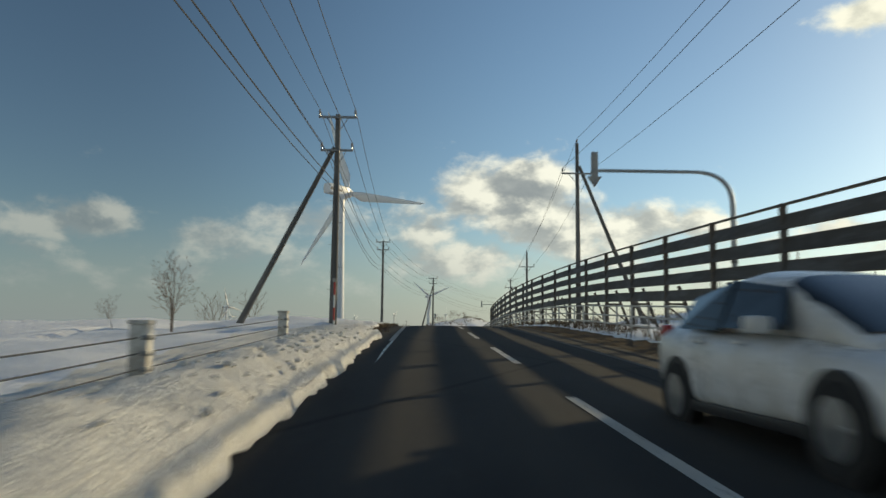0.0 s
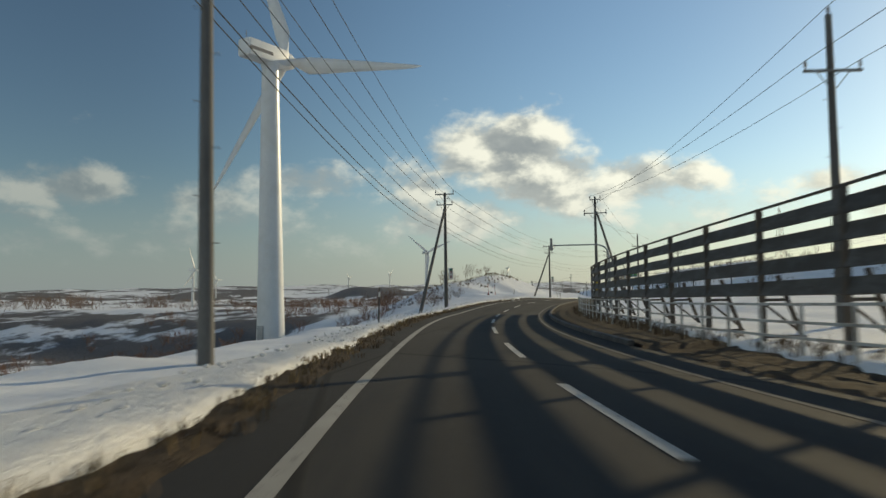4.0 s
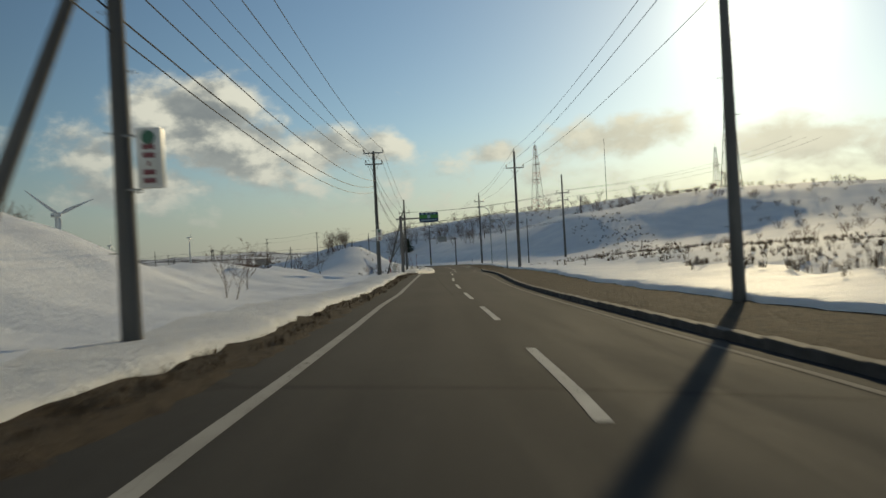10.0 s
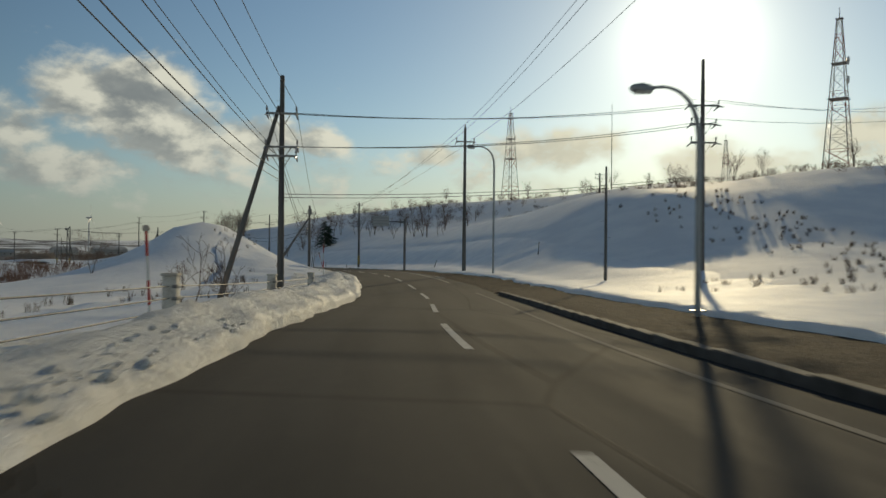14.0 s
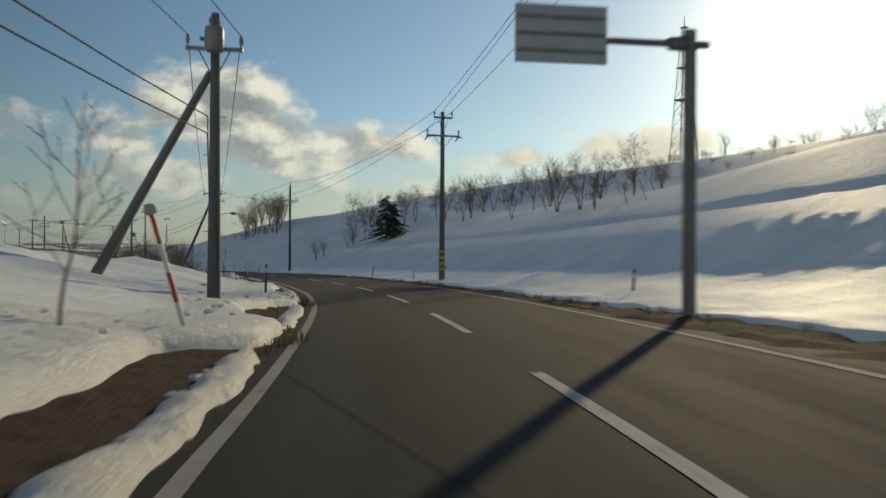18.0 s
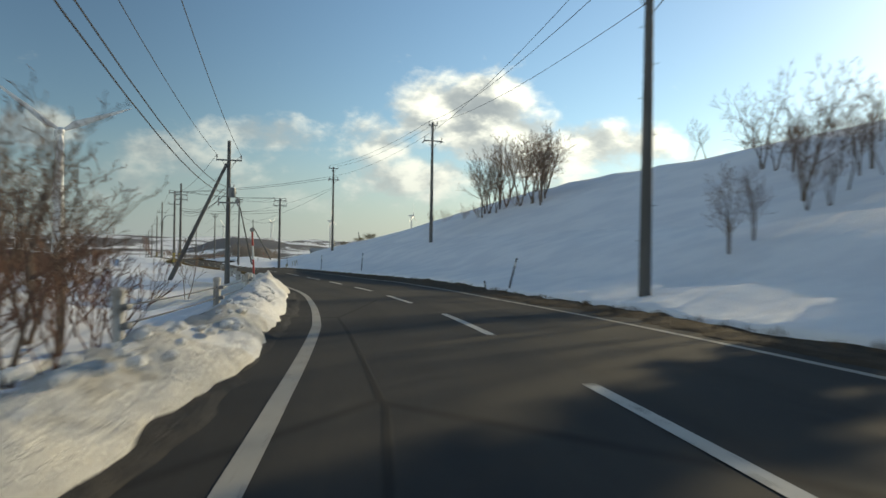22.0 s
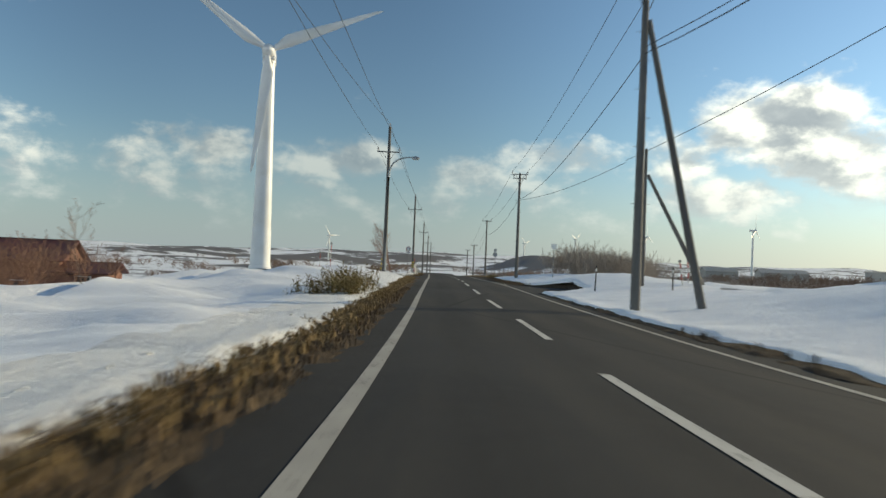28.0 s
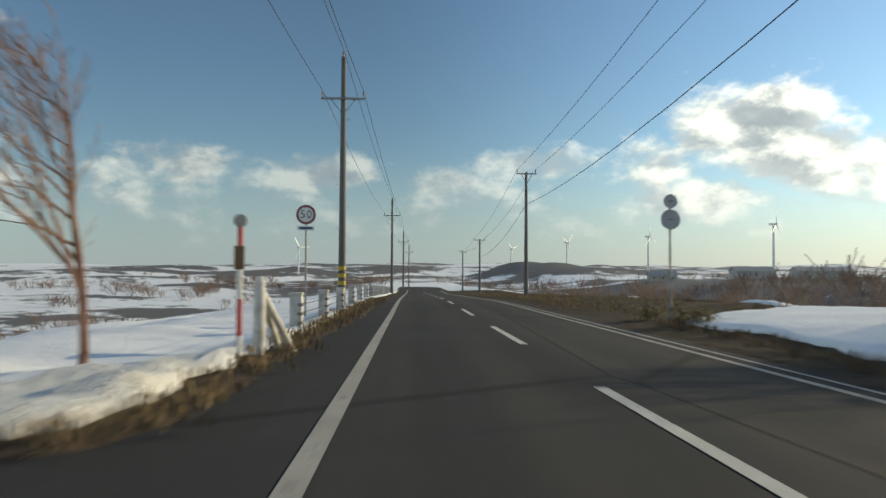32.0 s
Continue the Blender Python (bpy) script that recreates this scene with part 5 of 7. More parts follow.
def railing():
    for k in range(86):
        s = -36 + 1.9 * k
        a, b = rc(s, 5.35), rc(s + 1.9, 5.35)
        g = .12 + (.1 if s > 90 else 0)
        a.z += g
        b.z += g
        f = thing("railing_bay", a, road_yaw(a.x, a.y), "bay of a rusty white steel pedestrian railing", "railing", "bays of the railing")
        beam(a - Vector((0, 0, .25)), a + Vector((0, 0, .98)), .06, .06, "rail_white", "post", f)
        if s + 1.9 > 128:
            break
        for z in (.95, .6, .3):
            beam(a + Vector((0, 0, z)), b + Vector((0, 0, z)), .04, .055, "rail_white", "rail", f)


snow_fence()
railing()


# ---- kerb stones of the footway, s 86 to 256 ----
material("kerb_stone", (0.11, 0.105, 0.1), 0.9, var=0.35, scale=3, fine=30, bump=0.5, bump_d=.01, second=(0.06, 0.055, 0.05), amount=0.5, per_object=0.3)


def kerbs():
    k0 = tagged(new("kerb"), "dirty dark concrete kerb along the footway", "kerb", kind="structure")
    bm = box(.2, 1.18, .42, (0, 0, -.02), .025)
    me = bpy.data.meshes.new("kerb_stone")
    bm.to_mesh(me)
    bm.free()
    me.materials.append(MATS["kerb_stone"])
    n = 0
    for k in range(150):
        s = 86 + 1.2 * k
        if s > 261:
            break
        p = rc(s, kerb_d(s))
        p.z -= .075
        o = new("kerb_stone", me)
        o.parent = k0
        o.matrix_basis = pose(p.x, p.y, p.z + random.uniform(-.012, .006), 0, random.uniform(-1, 1), road_yaw(p.x, p.y) + random.uniform(-.6, .6))


kerbs()

# ---- guard cables with concrete posts, on the left ----
material("post_white", (0.56, 0.55, 0.51), 0.75, var=0.12, scale=4, bump=0.15, second=(0.33, 0.30, 0.26), amount=0.35)


def guard_cable(s_list, d, block=True, cable_h=(.28, .5, .72), top=.45):
    ends = []
    for s in s_list:
        p = rc(s, d)
        p.z += top - .95
        t = thing("guard_post", p, road_yaw(p.x, p.y), "chipped white concrete guard post half sunk in snow" if block else "white steel guard post with cable clamps in the snow", "guard post", "posts of the guard cable")
        if block:
            part("post", box(.26, .26, 1.05, (0, 0, .38), .03), "post_white", t)
            part("cap", box(.3, .3, .06, (0, 0, .93), .02), "post_white", t)
        else:
            part("post", lathe([(.075, -.2), (.075, .86), (.05, .9)], 14), "post_white", t)
            part("cap", lathe([(.085, 0), (.085, .07), (.05, .1)], 14, None, (0, 0, .84)), "post_white", t)
        for h in cable_h:
            part("clamp", box(.1, .3 if block else .2, .07, (.1, 0, h), .01), "galvanized", t)
        ends.append([Vector((p.x, p.y, p.z + h)) for h in cable_h])
    for a, b in zip(ends, ends[1:]):
        for u, v in zip(a, b):
            wire(u, v, .02, .011, "guard_cable", "steel guard cable strung between posts")


guard_cable([-31, -23, -15, -7, 3.2, 10.6, 21.4], -5.7, top=.82)
guard_cable([231.0, 241.8, 251.0, 261.0], -4.9, top=.95)
guard_cable([364.9, 372.4, 381.9, 388.5, 394.5], -4.7, False, top=.8)
guard_cable([398.4, 404.6, 410.6], -4.75, True, top=.6)
guard_cable([414.2, 419.2, 424.5], -4.12, True, top=.5)


# ---- snow poles and delineators ----
material("pole_red", (0.42, 0.035, 0.03), 0.5, var=0.12, bump=0, second=(0.3, 0.05, 0.04), amount=.2)
material("pole_white", (0.62, 0.62, 0.6), 0.5, var=0.08, bump=0)
material("reflector", (0.30, 0.28, 0.25), 0.3, var=0.1, bump=0)
material("pole_dark", (0.06, 0.055, 0.05), 0.6, var=0.2, bump=0)
material("wood_brown_plate", (0.16, 0.09, 0.035), 0.7, var=0.25, scale=8, bump=0.1)
material("stripe_yellow", (0.5, 0.36, 0.03), 0.55, var=0.1, bump=0)


def snow_pole(x, y, h, kind="red", lean=(0, 0), z=None, r=.035):
    z = land_z(x, y) - .1 if z is None else z
    lab = {"red": "red and white snow pole with a round reflector", "dark": "leaning dark delineator stake in the snow", "yellow": "yellow and black striped marker stake in the snow",
           "stub": "short dark marker stub poking out of the snow"}[kind]
    t = thing("snow_pole", (x, y, z), road_yaw(x, y), lab, "snow pole", "snow poles along the road")
    t.matrix_basis = t.matrix_basis @ pose(0, 0, 0, lean[0], lean[1], 0)
    if kind == "red":
        n = 4
        for k in range(n):
            part("band", lathe([(r, h * k / n), (r, h * (k + 1) / n)], 12), "pole_white" if k % 2 == 0 else "pole_red", t)
        part("reflector", lathe([(.001, -.02), (.085, -.02), (.085, .02), (.001, .02)], 18), "reflector", t, "round grey reflector").matrix_basis = pose(0, 0, h + .07, 90, 0, 0)
    elif kind == "yellow":
        n = 8
        for k in range(n):
            part("band", lathe([(r, h * k / n), (r, h * (k + 1) / n)], 10), "stripe_yellow" if k % 2 else "pole_dark", t)
    else:
        part("stake", lathe([(r, 0), (r, h * .6), (r * .95, h)], 10), "pole_dark", t)
        part("band", lathe([(r + .005, h * .8), (r + .005, h * .92)], 10), "pole_white", t)
        part("cap", lathe([(r + .01, h), (r * .6, h + .05)], 10), "pole_dark", t)
    return t


for s, d, h, kind, lx, ly in ((27.5, -5.0, 1.9, "red", 0, 0), (97.5, -4.9, 1.9, "dark", 0, 2), (159, -9.5, 1.9, "red", 0, -2), (165, -10.5, 1.6, "red", 0, -4), (168.5, -9.0, 1.0, "dark", 0, 6),
                              (245.5, -6.6, 2.3, "red", 0, -3), (281.3, -4.9, 2.2, "red", 0, 0), (301.3, -4.15, 1.65, "red", 0, -16), (296, -5.4, 1.4, "dark", 0, -8), (314.2, -4.1, .95, "dark", 0, 1), (338, -4.6, 1.1, "dark", 0, -12),
                              (342, -4.6, 1.3, "dark", 0, 10), (344, -4.9, 1.2, "dark", 0, -6), (354.8, -4.6, 2.3, "red", 0, 2), (357, -4.4, 1.2, "dark", 0, 0), (383.6, -4.5, 2.0, "red", 0, -3), 
                              (530.1, -4.0, 1.85, "red", 0, 0), (503.4, -5.6, 1.2, "yellow", 0, 3),
                              (285, 12.0, 1.3, "dark", 0, 4), (299, 6.2, 1.1, "dark", 0, 20), (309, 5.5, .9, "dark", 0, 3), (329.8, 4.9, 1.1, "dark", 0, 26), (334, 4.7, .7, "stub", 0, 0), (344, 4.6, 1.0, "dark", 0, 8),
                              (383.1, 4.9, 1.4, "dark", 0, 14), (384.5, 4.5, .5, "stub", 0, -10), (413.8, 5.5, 1.6, "dark", 0, 4), (425.8, 5.0, 1.5, "dark", 0, 3), (440, 4.6, 1.0, "dark", 0, 5),
                              (443.1, 5.15, .5, "yellow", 0, 0), (443.2, 5.35, .5, "yellow", 0, -2), (443.4, 6.0, .65, "yellow", 0, -6), (443.7, 6.35, .72, "yellow", 0, -5), (444.2, 6.7, .68, "yellow", 0, -8),
                              (459.2, 14.6, 1.2, "yellow", 0, 8), (459.0, 14.9, 1.3, "yellow", 0, 7), (452.2, 16.7, 1.2, "dark", 0, -12), (451.2, 16.5, 1.25, "dark", 0, -14), (490, 6.0, 1.3, "dark", 0, 2), (492, 11.0, 1.2, "red", 0, -8), (488, 9.2, 1.1, "stub", 0, 0), (494, 12.0, 1.2, "red", 0, -3)):
    p = rc(s, d)
    snow_pole(p.x, p.y, h, kind, (lx, ly))

t = thing("square_sign", (38.5, 494.6, land_z(38.5, 494.6) - .2), road_yaw(38.5, 494.6), "small white square sign plate on a thin steel post", "sign")
part("post", lathe([(.03, 0), (.03, 2.75)], 10), "galvanized", t)
part("plate", box(.42, .02, .42, (0, -.045, 2.6), .004), "sign_white", t)
for x, y in ((24.6, 483.4), (16.8, 496.1)):
    snow_pole(x, y, 2.1, "red", (0, 1), r=.02)

p = rc(530.1, -4.0)
t = thing("delineator_plate", (p.x, p.y, land_z(p.x, p.y) + 1.25), road_yaw(p.x, p.y), "rusty brown plate fixed to the snow pole at the bridge", "sign plate")
part("plate", box(.13, .012, .3, (0, -.045, .1), .003), "wood_brown_plate", t)
part("clamp", box(.09, .09, .03, (0, 0, .1), .005), "pole_dark", t)

for s, d in ((160.5, -10.0), (165.3, -11.2)):
    p = rc(s, d)
    t = thing("marker_drum", (p.x, p.y, land_z(p.x, p.y) - .1), 10, "dark weighted drum at the foot of a snow pole", "marker drum", "marker drums at the side road")
    part("drum", lathe([(.17, 0), (.18, .05), (.17, .5), (.15, .58), (.05, .6)], 16), "pole_dark", t)
    part("rim", lathe([(.185, .1), (.185, .16)], 16), "pole_dark", t)

# concrete end block with its steel prop, and the bridge's white parapet posts
p = rc(531.1, -3.95)
t = thing("barrier_end", (p.x, p.y, p.z - .1), road_yaw(p.x, p.y), "white steel end post of a guard cable with slanted props", "guard post")
part("post", lathe([(.09, 0), (.085, 1.0), (.05, 1.06)], 14), "post_white", t)
part("cap", lathe([(.06, 1.04), (.075, 1.1), (.04, 1.18)], 12), "post_white", t)
part("prop", tube([(.35, .9, 0), (.03, .05, .95)], .06, .05, 10), "post_white", t)
part("prop", tube([(.1, 1.1, 0), (.0, .05, .95)], .06, .05, 10), "post_white", t)
part("plate", box(.4, 1.2, .06, (.15, .5, .02), .01), "post_white", t)
guard_cable([537 + 5.0 * k for k in range(16)], -4.35, True, (.3, .5, .7), .75)

# ---- trees, bushes and dry grass ----
material("bark_grey", (0.17, 0.135, 0.11), 0.9, var=0.25, scale=6, fine=40, bump=0.3, spec=0.15)
material("bark_red", (0.20, 0.11, 0.075), 0.85, var=0.3, scale=5, fine=40, bump=0.3, spec=0.15)
material("twig", (0.19, 0.135, 0.105), 0.9, var=0.25, scale=4, bump=0, spec=0.1, per_object=0.4)
material("twig_pale", (0.30, 0.255, 0.215), 0.9, var=0.25, scale=4, bump=0, spec=0.1)
material("twig_red", (0.21, 0.125, 0.09), 0.9, var=0.25, scale=4, bump=0, spec=0.1, per_object=0.3)
material("needles", (0.045, 0.07, 0.042), 0.85, var=0.4, scale=3, fine=20, bump=0, spec=0.2)
material("bamboo_leaf", (0.15, 0.135, 0.05), 0.75, var=0.35, scale=6, bump=0, spec=0.2, second=(0.25, 0.19, 0.085), amount=.5)
material("dead_grass", (0.18, 0.135, 0.09), 0.9, var=0.4, scale=2, fine=25, bump=0, spec=0.1, second=(0.11, 0.08, 0.055), amount=.5)


def stick(vs, fs, a, b, ra, rb, n=4):
    d = b - a
    u = d.cross(Vector((.3, .2, 1)))
    u = (u if u.length > 1e-5 else d.cross(Vector((1, 0, 0)))).normalized()
    v = d.normalized().cross(u)
    k0 = len(vs)
    for p, r in ((a, ra), (b, rb)):
        for k in range(n):
            t = 2 * math.pi * k / n
            vs.append(tuple(p + (u * math.cos(t) + v * math.sin(t)) * r))
    for k in range(n):
        fs.append((k0 + k, k0 + (k + 1) % n, k0 + n + (k + 1) % n, k0 + n + k))


SEGS = (7, 4, 3, 2)


def limb(rng, thick, thin, a, d, length, r, level, kids, angle, up, fat, bias=None):
    """One limb in bends; side limbs leave it all along, each finer than the last."""
    p, dirn = a, d.normalized()
    n = SEGS[min(level, 3)]
    last = level >= len(kids)
    pts = [(p, dirn, r)]
    for k in range(n):
        dirn = (dirn + Vector((rng.gauss(0, .13), rng.gauss(0, .13), rng.gauss(0, .06) + up * .12 * (level > 0)))).normalized()
        q = p + dirn * length / n
        r2 = max(fat, r * (1 - .72 * (k + 1) / n))
        vs, fs = thick if level == 0 and r > .03 else thin
        stick(vs, fs, p, q, max(pts[-1][2], fat), r2, 6 if r > .05 else 4 if r > .02 else 3)
        p = q
        pts.append((p, dirn, r2))
    if last:
        return
    turn = rng.uniform(0, 6.28)
    first = (.26, .15, .12)[min(level, 2)]
    for j in range(kids[level]):
        u = first + (1 - first) * (j + rng.random()) / kids[level]
        k = min(n - 1, int(u * n))
        q = pts[k][0].lerp(pts[k + 1][0], u * n - k)
        axis = pts[k + 1][1]
        side = axis.cross(Vector((.31, .17, .9))).normalized()
        other = axis.cross(side)
        turn += 2.4 + rng.uniform(-.5, .5)
        g = radians(angle * rng.uniform(.7, 1.3))
        way = axis * math.cos(g) + (side * math.cos(turn) + other * math.sin(turn)) * math.sin(g)
        if bias is not None and level == 0:
            way = way + bias
        ln = length * (.62 if level == 0 else .5) * (1.08 - .6 * u) * rng.uniform(.75, 1.2)
        limb(rng, thick, thin, q, way, ln, max(fat, pts[k + 1][2] * .55), level + 1, kids, angle, up, fat)


def mesh_raw(name, vf, mat):
    me = bpy.data.meshes.new(name)
    me.from_pydata(vf[0], [], vf[1])
    me.materials.append(MATS[mat])
    return me


def tree_parts(seed, h, stems=1, kids=(8, 5, 4), r=.09, angle=42, lean=.15, base=0.0, up=1.0, fat=.006, bias=None):
    rng = random.Random(seed)
    stock, thin = [], ([], [])
    turn = rng.uniform(0, 6.28)
    for k in range(stems):
        thick = ([], [])
        stock.append(thick)
        turn += 2.4
        a = Vector((rng.uniform(-base, base), rng.uniform(-base, base), -.15))
        l = lean * rng.uniform(.6, 1.2)
        d = Vector((math.cos(turn) * l, math.sin(turn) * l, 1))
        limb(rng, thick, thin, a, d, h * rng.uniform(.85, 1.05), r * rng.uniform(.8, 1.1), 0, kids, angle, up, fat, bias)
    return stock, thin


PROTO = {}


def tree_proto(key, kind, label, category, bark, twig, **kw):
    stock, thin = tree_parts(**kw)
    t = new(kind)
    tagged(t, label, category)
    for nm, vf, mat in [("trunk", v, bark) for v in stock] + [("crown", thin, twig)]:
        if vf[0]:
            o = new(nm, mesh_raw(nm, vf, mat))
            o.parent = t
    PROTO[key] = (t, thin)
    return t


USED = set()


def plant(key, x, y, scale=1.0, yaw=None, sink=0.0, group="", label=""):
    t = PROTO[key][0]
    z = land_z(x, y) - .05 - sink
    yaw = random.uniform(0, 360) if yaw is None else yaw
    m = pose(x, y, z, 0, 0, yaw) @ Matrix.Diagonal((scale, scale, scale, 1))
    if key not in USED:
        USED.add(key)
        o = t
        o.matrix_basis = m
    else:
        s0 = t.scale.copy()
        t.scale = (1, 1, 1)
        o = copy_thing(t, m)
        t.scale = s0
    return tagged(o, label, group=group)


for k in range(4):
    tree_proto("tree%d" % k, "bare_tree", "leafless grey-brown tree standing in snow", "tree", "bark_grey", "twig", seed=10 + k, h=4.3, stems=(2, 3, 3, 1)[k], kids=(8, 5, 3), r=.058, angle=(40, 38, 44, 46)[k], lean=.34, base=.16, up=1.0, fat=.007)
for k in range(4):
    tree_proto("bush%d" % k, "bare_bush", "leafless brown bush poking out of the snow", "bush", "bark_grey", "twig_red" if k % 2 else "twig", seed=30 + k, h=1.7, stems=8, kids=(5, 3), r=.016, angle=34, lean=.55, base=.3, fat=.006)
for k in range(3):
    tree_proto("scrub%d" % k, "bare_bush", "leafless brown bush on the low ground", "bush", "twig_red", "twig_red", seed=90 + k, h=1.7, stems=9, kids=(4,), r=.022, angle=34, lean=.6, base=.5, fat=.014)
tree_proto("sapling0", "sapling", "thin bare sapling in the snow", "sapling", "bark_grey", "twig", seed=51, h=2.3, stems=1, kids=(9, 3), r=.025, angle=38, lean=.1)
tree_proto("sapling1", "sapling", "thin bare forked sapling in the snow", "sapling", "bark_grey", "twig", seed=52, h=1.9, stems=2, kids=(7, 3), r=.02, angle=38, lean=.3, base=.08)
tree_proto("birch", "birch_tree", "leafless birch with reddish bark leaning beside the road", "tree", "bark_red", "twig_red", seed=78, h=5.6, stems=1, kids=(17, 8, 4), r=.085, angle=30, lean=.02, up=1.2, fat=.006, bias=Vector((-.75, -.25, .12)))


def conifer(x, y, h):
    t = thing("conifer", (x, y, land_z(x, y) - .2), 0, "dark green spruce with drooping branches on the snow slope", "tree")
    part("trunk", lathe([(.14, 0), (.1, h * .5), (.02, h)], 8), "bark_grey", t)
    rng = random.Random(5)
    vs, fs = [], []
    for k in range(26):
        f = k / 26
        z = h * (.1 + .9 * f)
        L = h * .5 * (1 - f) ** .8 * (.6 + .7 * rng.random()) + .12
        for j in range(rng.choice((3, 4, 6))):
            a = rng.uniform(0, 6.28)
            ln = L * rng.uniform(.6, 1.1)
            base, tip = Vector((0, 0, z)), Vector((math.cos(a) * ln, math.sin(a) * ln, z - ln * rng.uniform(.1, .35)))
            for q in range(9):
                u = .2 + .8 * q / 9
                c = base.lerp(tip, u)
                w = .34 * (1.15 - u) * (1 - f * .5) + .08
                for sgn in (-1, 1):
                    e = c + Vector((-math.sin(a) * sgn * w + math.cos(a) * .2, math.cos(a) * sgn * w + math.sin(a) * .2, rng.uniform(-.16, .03)))
                    k0 = len(vs)
                    o = Vector((rng.uniform(-.05, .05), rng.uniform(-.05, .05), .05))
                    vs += [tuple(c - o), tuple(c + o), tuple(e)]
                    fs.append((k0, k0 + 1, k0 + 2))
                    vs += [tuple(c + Vector((0, 0, -.07))), tuple(c + Vector((math.cos(a) * .16, math.sin(a) * .16, .02))), tuple(e)]
                    fs.append((k0 + 3, k0 + 4, k0 + 5))
    o = new("crown", mesh_raw("crown", (vs, fs), "needles"))
    o.parent = t


conifer(89.9, 361.3, 5.6)
conifer(91.6, 363.6, 4.2)
plant("birch", 18.65, 508.0, .98, 20)
plant("tree2", -9.1, 24.9, .55)
plant("sapling0", -10.6, 23.8, .5)
G1, G2, G3 = "bare trees on the left", "bare trees on the hill", "bushes along the road"
for s, d, sc in ((60, -15, .62), (64, -19, .75), (67, -21, .8), (73, -16, .55), (78, -22, .8), (82, -25, .85), (55, -24, .6), (90, -27, .7)):
    p = rc(s, d)
    plant("tree%d" % (int(s) % 4), p.x, p.y, sc, group=G1)
for s, d, sc in ((66, -17, .9), (69, -18.5, 1.1), (71, -20, 1.0), (75, -21, 1.2), (79, -19, 1.0), (84, -22, 1.0), (40, -30, 1), (46, -34, 1), (136, -9, .9), (139, -11, 1.1), (142, -9.5, .8), (153, -21, 1.5), (155, -22.5, 1.6), (157, -21.5, 1.5), (151, -23, 1.4), (158.5, -23, 1.4), (154, -24.5, 1.6), (145, -12, 1.1), (148, -10, .9), (131, -14, .8), (150, -25, 1.1), (153, -22, 1.2),
                 (156, -23, 1.1), (160, -17.5, .9), (166, -18, 1.0), (170, -18.5, .8), (175, -16.5, .8), (180, -17, .9), (186, -16, .7), (190, -15.5, .7), (222, -12, 1.1), (268, -12, .8), (274, -11, .7), (258, -8, .7), (370, -11, .8), (374, -9, .7), (380, -10, .9), (377, -13, .9)):
    p = rc(s, d)
    plant("bush%d" % (int(s) % 4), p.x, p.y, sc, group=G3)
for s, d, sc in ((164, -18, .5), (172, -17.5, .55), (176, -18.2, .5), (250, -26, .9), (254, -28, 1), (258, -27, .9), (262, -25, 1), (266, -27, .9), (246, -30, .8), (240, -35, .8), (280, -20, .6)):
    p = rc(s, d)
    plant("tree%d" % (int(s * 3) % 4), p.x, p.y, sc, group=G1)
for k, (s, d, sc) in enumerate(((362, -7.6, .62), (363.5, -6.7, .7), (365, -7.6, .78), (366.5, -6.6, .8), (368, -7.4, .75), (369.5, -6.9, .7), (371, -8.0, .75), (364, -9.2, .85), (366, -9.8, .85), (368.5, -9.6, .8), (361, -9.4, .75),
                                (372, -10, .7), (363, -11.5, .8), (367, -12.2, .8), (371, -12.5, .75), (359, -8.2, .6), (360, -12, .7), (374, -8.8, .6))):
    p = rc(s, d)
    plant("tree%d" % (k % 3), p.x, p.y, sc, group=G3, label="tall leafless brown shrub in the snow beside the road")
    if k % 2:
        plant("bush%d" % (k % 4), p.x + .7, p.y + .4, 1.15, group=G3)
p = rc(299.7, -5.2)
plant("sapling0", p.x, p.y, 1.15, group=G3)
for s, d in ((187, -7.2), (194, -8.5), (250, -7), (252.5, -6.6), (341, -9), (372, -7.4), (385, -7), (478, -13.5), (470, -16)):
    p = rc(s, d)
    plant("sapling%d" % (int(s) % 2), p.x, p.y, 1.0 if s < 470 else 1.2, group=G3)
rng = random.Random(3)
for k in range(95):
    s = rng.uniform(300, 415)
    d = rng.uniform(27, 62)
    p = rc(s, d)
    plant("tree%d" % rng.randrange(4) if rng.random() < .4 else "bush%d" % rng.randrange(4), p.x, p.y, rng.uniform(.45, .9), group=G2)
for k, (x, y, sc) in enumerate(((80.3, 411.5, 1.15), (81.2, 412.6, 1.25), (82.2, 412.9, 1.35), (82.9, 413.6, 1.25), (81.7, 411.1, 1.0), (80.9, 413.8, 1.1), (83.7, 409.6, 1.35), (84.4, 408.2, 1.45), (85.1, 407.0, 1.35), (84.7, 405.5, 1.25), (85.9, 409.0, 1.3))):
    plant("tree%d" % (k % 3), x, y, sc, group=G2)
for x, y, sc in ((80.0, 412.3, .9), (82.6, 411.8, 1.0), (83.4, 411.0, .9), (79.2, 416.5, .8), (77.5, 421.0, .8), (76.2, 424.5, .7)):
    plant("bush%d" % (int(y) % 4), x, y, sc, group=G2)
